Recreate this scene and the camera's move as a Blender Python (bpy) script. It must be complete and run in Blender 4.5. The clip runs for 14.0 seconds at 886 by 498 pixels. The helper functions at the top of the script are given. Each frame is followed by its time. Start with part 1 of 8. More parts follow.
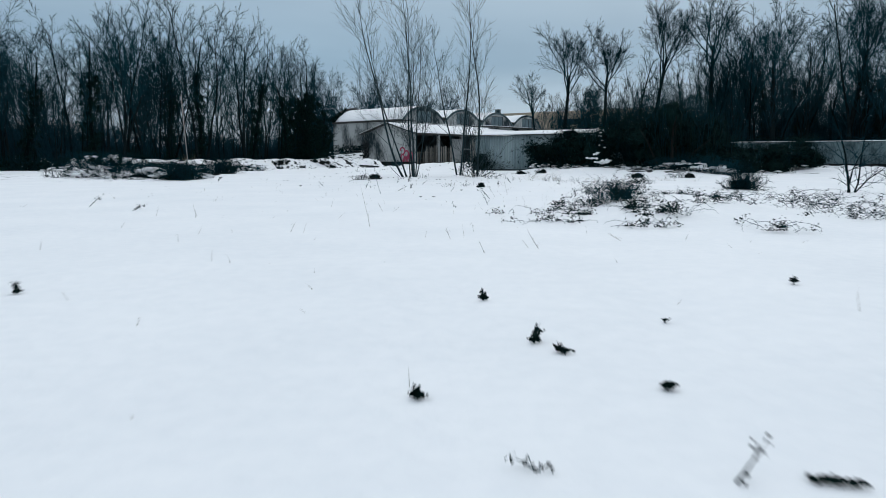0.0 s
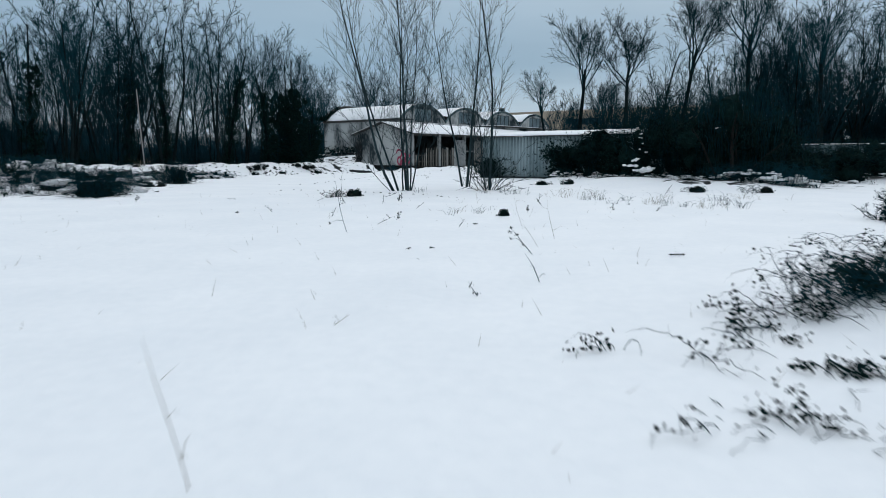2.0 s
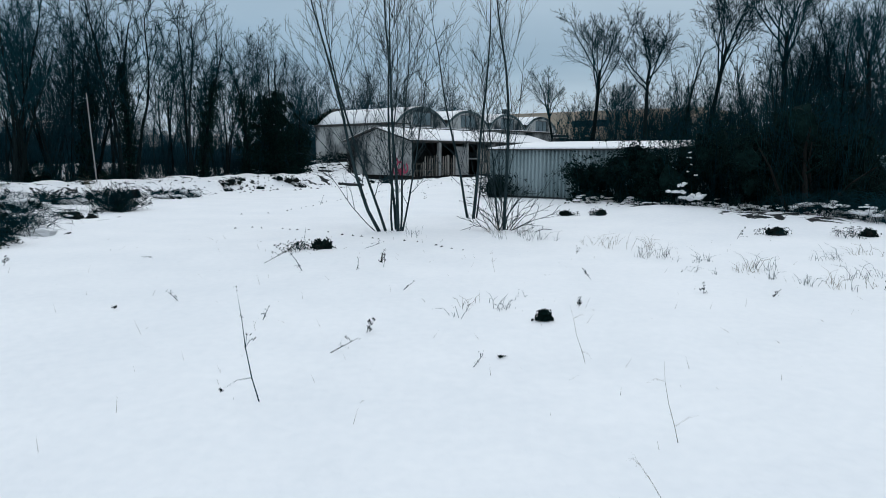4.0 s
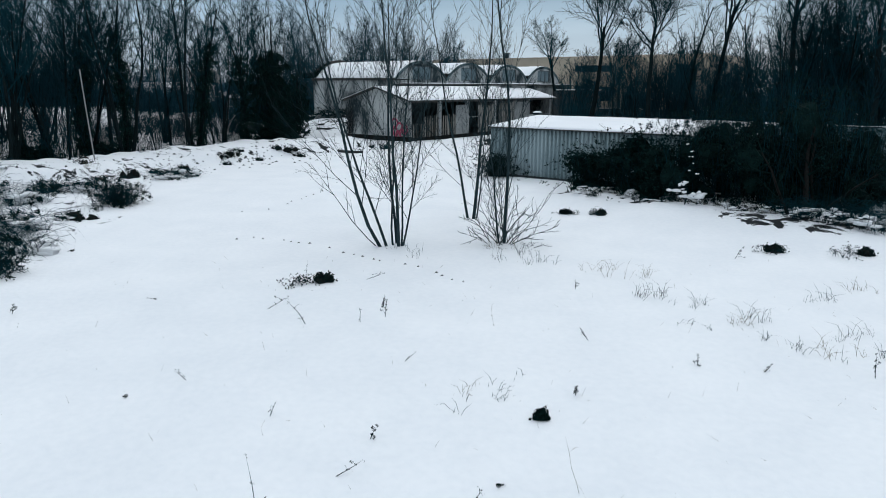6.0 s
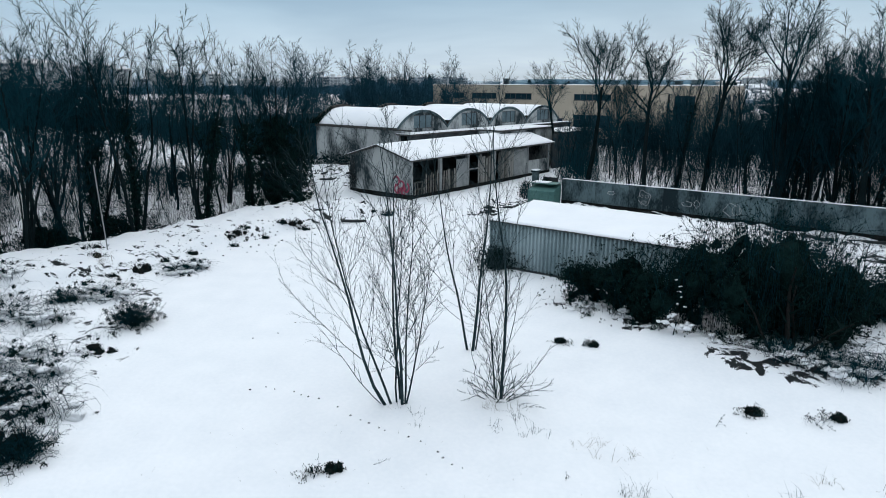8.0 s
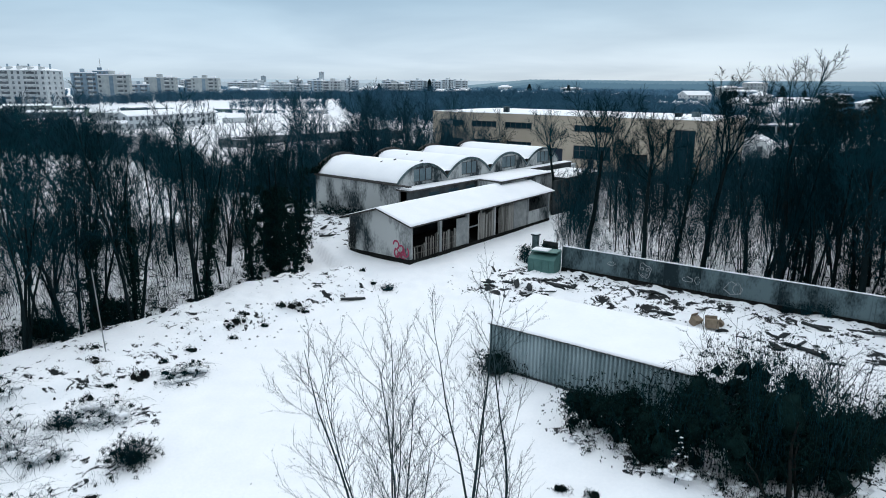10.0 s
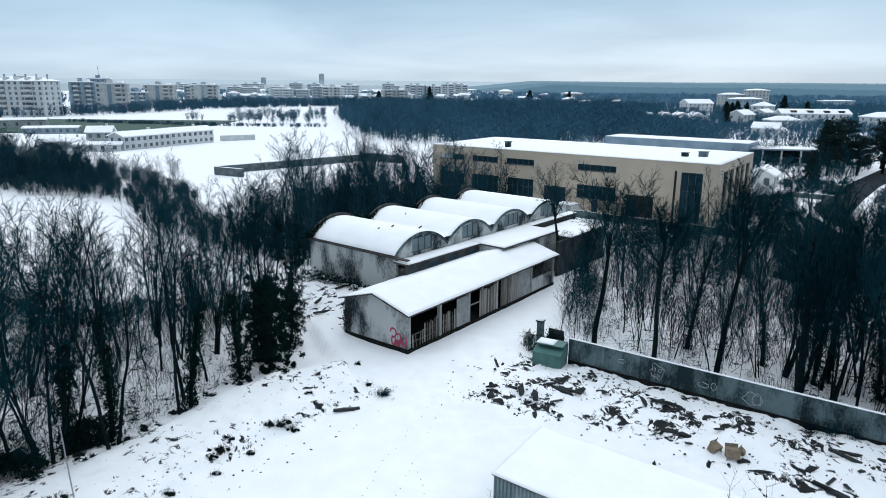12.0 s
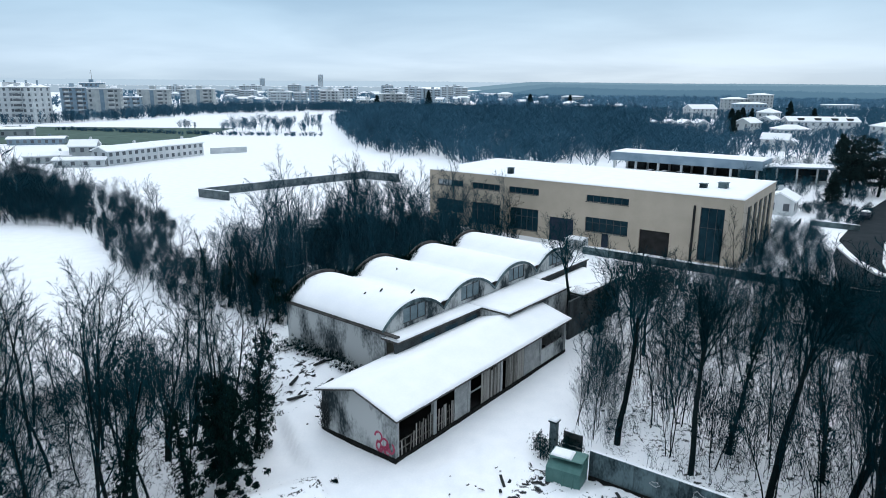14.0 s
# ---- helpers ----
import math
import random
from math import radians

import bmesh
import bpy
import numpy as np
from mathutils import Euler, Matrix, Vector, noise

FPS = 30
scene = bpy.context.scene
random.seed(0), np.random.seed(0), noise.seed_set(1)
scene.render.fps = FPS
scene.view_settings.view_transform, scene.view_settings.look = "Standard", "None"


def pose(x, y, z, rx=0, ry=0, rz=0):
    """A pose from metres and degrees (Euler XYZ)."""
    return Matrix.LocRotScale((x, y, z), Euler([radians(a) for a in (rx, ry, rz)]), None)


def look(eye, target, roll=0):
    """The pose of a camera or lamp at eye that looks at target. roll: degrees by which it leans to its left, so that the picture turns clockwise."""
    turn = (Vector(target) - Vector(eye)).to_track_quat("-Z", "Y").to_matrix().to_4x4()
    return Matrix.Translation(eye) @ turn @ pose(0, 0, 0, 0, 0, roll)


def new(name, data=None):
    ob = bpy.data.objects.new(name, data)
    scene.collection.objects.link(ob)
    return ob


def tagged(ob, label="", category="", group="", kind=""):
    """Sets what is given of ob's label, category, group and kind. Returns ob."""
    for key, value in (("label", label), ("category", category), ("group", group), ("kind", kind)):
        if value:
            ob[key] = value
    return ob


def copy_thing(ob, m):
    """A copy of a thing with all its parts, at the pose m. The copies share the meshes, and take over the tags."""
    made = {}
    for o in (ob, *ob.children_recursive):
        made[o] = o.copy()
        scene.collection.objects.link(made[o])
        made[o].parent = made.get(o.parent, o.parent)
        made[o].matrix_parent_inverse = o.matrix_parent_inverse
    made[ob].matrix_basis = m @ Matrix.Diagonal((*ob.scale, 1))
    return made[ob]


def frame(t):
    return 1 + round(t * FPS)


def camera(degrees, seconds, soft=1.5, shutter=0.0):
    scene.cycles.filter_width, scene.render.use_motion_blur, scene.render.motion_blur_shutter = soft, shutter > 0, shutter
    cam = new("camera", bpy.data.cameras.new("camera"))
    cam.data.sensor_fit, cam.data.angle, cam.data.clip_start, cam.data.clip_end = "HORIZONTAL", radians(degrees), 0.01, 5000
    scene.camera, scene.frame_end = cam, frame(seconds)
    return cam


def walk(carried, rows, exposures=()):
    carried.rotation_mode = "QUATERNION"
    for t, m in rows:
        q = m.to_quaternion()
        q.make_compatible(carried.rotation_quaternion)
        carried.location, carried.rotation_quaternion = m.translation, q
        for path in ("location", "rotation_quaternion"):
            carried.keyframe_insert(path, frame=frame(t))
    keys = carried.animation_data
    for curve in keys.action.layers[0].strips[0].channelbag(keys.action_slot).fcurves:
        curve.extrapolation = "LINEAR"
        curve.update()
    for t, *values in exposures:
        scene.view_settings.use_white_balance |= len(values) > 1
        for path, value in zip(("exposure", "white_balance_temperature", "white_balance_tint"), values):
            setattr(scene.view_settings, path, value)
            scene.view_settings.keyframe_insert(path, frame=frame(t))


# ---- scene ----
# ================= camera =================
cam = camera(67.4, 14.0, 0.6, 0.4)
METRES, EYE, TILT, LEAN, TURN = 46.0, 1.06, -8.0, 0.0, 0.0
ROWS = [
    (0.0, 0.0, 0.0, 0.0, -0.0, 0.0, 0.0),
    (0.5, -0.0005, 0.0357, 0.0056, 0.01, 0.0, -0.02),
    (1.0, -0.001, 0.0746, 0.0128, 0.03, 0.01, -0.01),
    (1.5, -0.0013, 0.1163, 0.0205, 0.03, 0.0, -0.03),
    (2.0, -0.0015, 0.1594, 0.0288, 0.04, -0.0, -0.06),
    (2.5, -0.0015, 0.2025, 0.0399, 0.06, 0.01, -0.07),
    (3.0, -0.002, 0.2472, 0.0517, 0.05, 0.03, -0.12),
    (3.5, -0.002, 0.2785, 0.0562, 0.05, 0.02, -0.15),
    (3.7, -0.002, 0.2832, 0.0597, 0.05, -0.02, -0.153),
    (5.8, -0.0024, 0.2862, 0.1118, 0.05, -4.853, -0.187),
    (6.0, -0.0024, 0.2851, 0.1173, 0.05, -5.72, -0.19),
    (6.5, -0.0027, 0.2819, 0.1353, 0.06, -5.89, -0.23),
    (7.0, -0.003, 0.277, 0.1656, 0.07, -5.89, -0.29),
    (7.5, -0.0036, 0.2718, 0.1988, 0.06, -5.88, -0.33),
    (8.0, -0.0036, 0.2679, 0.2286, 0.07, -5.9, -0.36),
    (8.2, -0.0037, 0.267, 0.2398, 0.068, -5.91, -0.37),
    (10.3, -0.0047, 0.2902, 0.3757, 0.052, -6.04, -0.47),
    (10.5, -0.0048, 0.2945, 0.3921, 0.05, -6.06, -0.48),
    (11.0, -0.0053, 0.3141, 0.4299, 0.05, -6.04, -0.48),
    (11.5, -0.0051, 0.3359, 0.4675, 0.07, -6.03, -0.47),
    (12.0, -0.0053, 0.367, 0.5029, 0.07, -6.02, -0.47),
    (12.5, -0.0055, 0.409, 0.5257, 0.06, -6.02, -0.48),
    (13.0, -0.0044, 0.4628, 0.5507, 0.07, -6.01, -0.47),
    (13.5, -0.0027, 0.5192, 0.5829, 0.04, -6.01, -0.49),
    (14.0, 0.0004, 0.5749, 0.6145, 0.03, -6.03, -0.5),
]
EXPOSURES = [(0.0, -0.58, 6500, 10), (3.0, -0.55, 6500, 10), (6.5, -0.47, 6500, 10), (8.0, -0.33, 6500, 10), (11.0, -0.19, 6450, 10), (14.0, -0.13, 6260, 10)]
walk(cam, [(t, pose(0, 0, EYE, TILT, LEAN, TURN) @ pose(METRES * x, METRES * y, METRES * z, 90 + pitch, roll, yaw)) for t, x, y, z, yaw, pitch, roll in ROWS], EXPOSURES)

# ================= world and sun =================
SUN_AZ, SUN_EL = 20.0, 28.0  # degrees: clockwise from +y, above the horizon
world = bpy.data.worlds.new("overcast_sky")
scene.world = world
world.use_nodes = True
wn, wl = world.node_tree.nodes, world.node_tree.links
wn.clear()


def wnode(kind, **inputs):
    n = wn.new(kind)
    for k, v in inputs.items():
        n.inputs[k].default_value = v
    return n


sky = wn.new("ShaderNodeTexSky")
sky.sky_type, sky.sun_disc = "NISHITA", False
sky.sun_elevation, sky.sun_rotation = radians(SUN_EL), radians(SUN_AZ)
coord = wn.new("ShaderNodeTexCoord")
split = wn.new("ShaderNodeSeparateXYZ")
wl.new(coord.outputs["Generated"], split.inputs[0])
# flat cloud layer: direction divided by its height above the horizon
up = wn.new("ShaderNodeMath")
up.operation = "ADD"
up.inputs[1].default_value = 0.12
wl.new(split.outputs["Z"], up.inputs[0])
flat = wn.new("ShaderNodeVectorMath")
flat.operation = "DIVIDE"
wl.new(coord.outputs["Generated"], flat.inputs[0])
wl.new(up.outputs[0], flat.inputs[1])
cloud = wnode("ShaderNodeTexNoise", Scale=0.55, Detail=4.0, Roughness=0.5, Distortion=0.3)
wl.new(flat.outputs[0], cloud.inputs["Vector"])
cloud_ramp = wn.new("ShaderNodeValToRGB")
cloud_ramp.color_ramp.elements[0].position, cloud_ramp.color_ramp.elements[1].position = 0.38, 0.66
cloud_ramp.color_ramp.elements[0].color = (0.80, 0.83, 0.86, 1)
cloud_ramp.color_ramp.elements[1].color = (1.0, 1.0, 1.0, 1)
wl.new(cloud.outputs["Fac"], cloud_ramp.inputs[0])
# overcast gradient: the zenith is brighter than the horizon
grad = wn.new("ShaderNodeValToRGB")
els = grad.color_ramp.elements
els[0].position, els[0].color = 0.0, (0.56, 0.69, 0.79, 1)
els[1].position, els[1].color = 1.0, (1.54, 1.68, 1.80, 1)
for p, c in ((0.03, (0.62, 0.77, 0.90, 1)), (0.13, (0.39, 0.575, 0.73, 1)), (0.30, (0.56, 0.70, 0.83, 1)), (0.55, (1.24, 1.38, 1.50, 1))):
    e = els.new(p)
    e.color = c
wl.new(split.outputs["Z"], grad.inputs[0])
mul = wn.new("ShaderNodeMix")
mul.data_type, mul.blend_type = "RGBA", "MULTIPLY"
mul.inputs[0].default_value = 1.0
wl.new(grad.outputs[0], mul.inputs[6])
wl.new(cloud_ramp.outputs[0], mul.inputs[7])
side = wn.new("ShaderNodeMath")
side.operation, side.inputs[1].default_value, side.inputs[2].default_value = "MULTIPLY_ADD", 0.18, 1.0
wl.new(split.outputs["Y"], side.inputs[0])
lean_sky = wn.new("ShaderNodeVectorMath")
lean_sky.operation = "SCALE"
wl.new(mul.outputs[2], lean_sky.inputs[0])
wl.new(side.outputs[0], lean_sky.inputs["Scale"])
bg_cloud, bg_sky = wnode("ShaderNodeBackground", Strength=1.0), wnode("ShaderNodeBackground", Strength=0.006)
wl.new(lean_sky.outputs[0], bg_cloud.inputs[0])
wl.new(sky.outputs[0], bg_sky.inputs[0])
add = wn.new("ShaderNodeAddShader")
wl.new(bg_cloud.outputs[0], add.inputs[0])
wl.new(bg_sky.outputs[0], add.inputs[1])
wl.new(add.outputs[0], wn.new("ShaderNodeOutputWorld").inputs[0])

sun_data = bpy.data.lights.new("sun", "SUN")
sun_data.energy, sun_data.angle, sun_data.color = 0.6, radians(40), (1.0, 0.96, 0.9)
sun = new("sun", sun_data)
sun_to = Vector((math.sin(radians(SUN_AZ)) * math.cos(radians(SUN_EL)), math.cos(radians(SUN_AZ)) * math.cos(radians(SUN_EL)), math.sin(radians(SUN_EL))))
sun.matrix_world = look(sun_to * 300, (0, 0, 0))

# ================= materials =================


def material(name, dark, light, scale=3.0, rough=0.8, metal=0.0, bump=0.3, fine=25.0, fine_amount=0.35, stretch=(1, 1, 1), random_amount=0.0, ramp=(0.35, 0.65), spec=0.3, dist=0.02, island=0.0):
    """A surface between two colours, varied at two scales, with relief; random_amount varies whole objects, island each joined piece."""
    m = bpy.data.materials.new(name)
    m.use_nodes = True
    n, l = m.node_tree.nodes, m.node_tree.links
    b = n["Principled BSDF"]
    tc, mp = n.new("ShaderNodeTexCoord"), n.new("ShaderNodeMapping")
    mp.inputs["Scale"].default_value = stretch
    l.new(tc.outputs["Object"], mp.inputs["Vector"])
    big, small = n.new("ShaderNodeTexNoise"), n.new("ShaderNodeTexNoise")
    big.inputs["Scale"].default_value, big.inputs["Detail"].default_value = scale, 5.0
    small.inputs["Scale"].default_value, small.inputs["Detail"].default_value = fine, 3.0
    for t in (big, small):
        l.new(mp.outputs[0], t.inputs["Vector"])
    mix = n.new("ShaderNodeMix")
    mix.inputs[0].default_value = fine_amount
    l.new(big.outputs["Fac"], mix.inputs[2])
    l.new(small.outputs["Fac"], mix.inputs[3])
    value = mix.outputs[0]
    for amount, source in ((random_amount, ("ShaderNodeObjectInfo", "Random")), (island, ("ShaderNodeNewGeometry", "Random Per Island"))):
        if amount:
            oi, ad = n.new(source[0]), n.new("ShaderNodeMath")
            ad.operation = "MULTIPLY_ADD"
            ad.inputs[1].default_value = amount
            l.new(oi.outputs[source[1]], ad.inputs[0])
            sh = n.new("ShaderNodeMath")
            sh.operation = "SUBTRACT"
            sh.inputs[1].default_value = amount / 2
            l.new(value, sh.inputs[0])
            l.new(sh.outputs[0], ad.inputs[2])
            value = ad.outputs[0]
    cr = n.new("ShaderNodeValToRGB")
    cr.color_ramp.elements[0].position, cr.color_ramp.elements[1].position = ramp
    cr.color_ramp.elements[0].color, cr.color_ramp.elements[1].color = (*dark, 1), (*light, 1)
    l.new(value, cr.inputs[0])
    l.new(cr.outputs[0], b.inputs["Base Color"])
    b.inputs["Roughness"].default_value, b.inputs["Metallic"].default_value = rough, metal
    b.inputs["Specular IOR Level"].default_value = spec
    if bump:
        bp = n.new("ShaderNodeBump")
        bp.inputs["Strength"].default_value, bp.inputs["Distance"].default_value = bump, dist
        l.new(mix.outputs[0], bp.inputs["Height"])
        l.new(bp.outputs[0], b.inputs["Normal"])
    return m


SNOW = material("snow", (0.83, 0.84, 0.86), (0.90, 0.90, 0.91), 0.6, 0.75, 0, 0.5, 7.0, 0.4, spec=0.2, dist=0.06)
ROOF_SNOW = material("roof_snow", (0.84, 0.85, 0.87), (0.90, 0.90, 0.91), 0.5, 0.75, 0, 0.3, 5.0, 0.3, spec=0.2, dist=0.05)
BARK = material("bark", (0.0032, 0.0066, 0.0074), (0.0110, 0.0200, 0.0220), 4.0, 0.95, 0, 0.5, 30.0, 0.5, (1, 1, 0.25), random_amount=0.25, spec=0.02)
TWIG = material("twig", (0.0012, 0.0122, 0.0160), (0.0062, 0.0375, 0.0490), 2.0, 0.9, 0, 0, 20.0, 0.4, random_amount=0.3, spec=0.02)
# hedge twigs paler and bluer than near ones: some haze painted into the colour
HAZED_HEDGE_TWIG = material("hazed_hedge_twig", (0.0060, 0.0270, 0.0380), (0.0190, 0.0640, 0.0870), 2.0, 0.9, 0, 0, 20.0, 0.4, random_amount=0.3, spec=0.02, island=0.2)
SAPLING_TWIG = material("sapling_twig", (0.0028, 0.0160, 0.0215), (0.0105, 0.0450, 0.0590), 2.0, 0.9, 0, 0, 20.0, 0.4, random_amount=0.4, spec=0.02)
PALE_TWIG = material("pale_twig", (0.009, 0.018, 0.021), (0.036, 0.058, 0.064), 2.0, 0.9, 0, 0, 20.0, 0.4, spec=0.02)
IVY = material("ivy", (0.0013, 0.0066, 0.0062), (0.0055, 0.0215, 0.0195), 3.0, 0.8, 0, 0, 20.0, 0.4, spec=0.02, island=0.3)
BRAMBLE = material("bramble_leaf", (0.0013, 0.0060, 0.0058), (0.0062, 0.0200, 0.0185), 3.0, 0.8, 0, 0, 20.0, 0.4, spec=0.02, island=0.3)
CONIFER = material("conifer", (0.004, 0.011, 0.012), (0.013, 0.029, 0.029), 1.0, 0.8, 0, 0, 10.0, 0.4, spec=0.02, island=0.3)
# most distant woods: thick blue haze mixed into the twigs' base colour
DEEP_HAZE_TWIG = material("deep_haze_twig", (0.055, 0.125, 0.185), (0.110, 0.215, 0.300), 0.05, 0.95, 0, 0, 1.0, 0.5, spec=0.02, island=0.35)
DRY_GRASS = material("dry_grass", (0.08, 0.07, 0.05), (0.25, 0.21, 0.15), 4.0, 0.9, 0, 0, 20.0, 0.4, spec=0.1)
# woods beyond the fields: aerial haze mixed into the twigs' base colour
HAZED_TWIG = material("hazed_twig", (0.026, 0.074, 0.112), (0.050, 0.126, 0.182), 0.05, 0.95, 0, 0, 1.0, 0.5, spec=0.02, island=0.2)
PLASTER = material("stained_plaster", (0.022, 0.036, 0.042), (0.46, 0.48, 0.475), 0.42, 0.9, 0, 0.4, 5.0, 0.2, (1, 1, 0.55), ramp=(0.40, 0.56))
DARK_PLASTER = material("blackish_plaster", (0.010, 0.014, 0.016), (0.058, 0.070, 0.074), 0.8, 0.9, 0, 0.4, 9.0, 0.3)
CONCRETE = material("weathered_concrete", (0.008, 0.020, 0.025), (0.112, 0.162, 0.175), 0.85, 0.9, 0, 0.4, 9.0, 0.3, (1, 1, 0.5), random_amount=0.16, ramp=(0.40, 0.62))
TIN = material("galvanised_sheet", (0.12, 0.175, 0.19), (0.28, 0.35, 0.37), 0.6, 0.55, 0.35, 0.15, 18.0, 0.3, (1, 1, 0.4), random_amount=0.12)
ROOF_DARK = material("dark_roof_edge", (0.03, 0.03, 0.03), (0.09, 0.085, 0.08), 2.0, 0.85, 0, 0.2)
BLACK_WOOD = material("weathered_board", (0.07, 0.068, 0.06), (0.28, 0.27, 0.25), 1.5, 0.9, 0, 0.4, 25.0, 0.4, (6, 6, 0.5), random_amount=0.5)
DARK_WOOD = material("wet_dark_wood", (0.007, 0.010, 0.011), (0.032, 0.037, 0.038), 1.5, 0.9, 0, 0.4, 25.0, 0.4, (6, 6, 0.5), random_amount=0.5)
PALE_BOARD = material("pale_panel", (0.20, 0.215, 0.22), (0.37, 0.38, 0.37), 1.2, 0.85, 0, 0.2, 15.0, 0.3, random_amount=0.2)
TAN = material("tan_render", (0.44, 0.375, 0.295), (0.52, 0.445, 0.355), 0.35, 0.9, 0, 0.15, 9.0, 0.3)
TAN_SHADE = material("tan_panel", (0.44, 0.38, 0.31), (0.51, 0.44, 0.365), 0.5, 0.9, 0, 0.15, 9.0, 0.3)
GLASS = material("dark_glass", (0.005, 0.024, 0.036), (0.014, 0.048, 0.066), 0.8, 0.3, 0, 0, 5.0, 0.3, spec=0.12)
# pale bluish base colour stands for the sky reflected in the panes
SKY_TINT_GLASS = material("sky_tint_glass", (0.085, 0.13, 0.15), (0.17, 0.235, 0.26), 0.8, 0.4, 0, 0, 5.0, 0.3, spec=0.3)
FRAME = material("window_frame", (0.05, 0.055, 0.06), (0.10, 0.105, 0.11), 2.0, 0.6, 0, 0)
GATE_BLUE = material("blue_gate", (0.012, 0.022, 0.040), (0.021, 0.035, 0.060), 1.5, 0.6, 0, 0.15, (0) or 12.0, 0.3)
# near-black: pipe, tyres, and the darkness painted inside openings
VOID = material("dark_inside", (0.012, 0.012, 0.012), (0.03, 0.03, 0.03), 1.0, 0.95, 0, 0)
BIN_GREEN = material("green_paint", (0.05, 0.13, 0.12), (0.10, 0.21, 0.19), 1.2, 0.6, 0, 0.1)
CARD = material("cardboard", (0.16, 0.125, 0.09), (0.26, 0.205, 0.15), 3.0, 0.9, 0, 0.2, random_amount=0.3)
RUBBLE = material("rubble", (0.004, 0.006, 0.007), (0.020, 0.025, 0.027), 2.0, 0.95, 0, 0.5, 14.0, 0.4, island=0.6, random_amount=0.5)
PINK = material("pink_paint", (0.30, 0.035, 0.08), (0.42, 0.06, 0.12), 6.0, 0.6, 0, 0)
WHITE_TAG = material("pale_paint", (0.35, 0.37, 0.37), (0.5, 0.52, 0.52), 6.0, 0.6, 0, 0)
STEEL = material("steel_pole", (0.22, 0.23, 0.23), (0.36, 0.37, 0.37), 3.0, 0.5, 0.5, 0)
WHITE_WALL = material("white_render", (0.40, 0.44, 0.46), (0.58, 0.60, 0.605), 0.4, 0.85, 0, 0.1, 6.0, 0.3, random_amount=0.25)
# walls of the far town, haze painted into the render's colour
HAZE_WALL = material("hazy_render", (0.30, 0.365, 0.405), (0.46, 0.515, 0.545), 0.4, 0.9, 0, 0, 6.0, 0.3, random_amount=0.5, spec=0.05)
GREY_WALL = material("grey_render", (0.15, 0.22, 0.28), (0.25, 0.33, 0.39), 0.3, 0.85, 0, 0.1, 5.0, 0.3, random_amount=0.35)
BEIGE_WALL = material("beige_render", (0.31, 0.345, 0.355), (0.44, 0.47, 0.47), 0.3, 0.85, 0, 0.1, 5.0, 0.3, random_amount=0.3)
FIELD_WALL = material("old_field_wall", (0.05, 0.07, 0.08), (0.15, 0.18, 0.19), 0.6, 0.9, 0, 0.3, 6.0, 0.3)
PITCH = material("sports_turf", (0.035, 0.07, 0.055), (0.07, 0.12, 0.095), 0.15, 0.9, 0, 0.2, 2.0, 0.3)
# darker than plain asphalt: shade of the roadside trees is in the colour
ASPHALT = material("asphalt", (0.013, 0.019, 0.023), (0.026, 0.034, 0.040), 0.4, 0.9, 0, 0.2, 6.0, 0.4, spec=0.05)
CAR_PAINT = material("car_paint", (0.03, 0.04, 0.06), (0.35, 0.35, 0.36), 0.1, 0.35, 0.2, 0, random_amount=1.4, spec=0.5)

# lighter than GLASS: the sky's reflection is painted into the far panes
FAR_GLASS = material("far_window", (0.06, 0.075, 0.09), (0.13, 0.15, 0.17), 0.3, 0.3, 0, 0, 4.0, 0.3, random_amount=0.6, spec=0.5)
SOD = material("frozen_sod", (0.004, 0.005, 0.005), (0.018, 0.019, 0.018), 3.0, 0.95, 0, 0.5, 20.0, 0.4, spec=0.1)


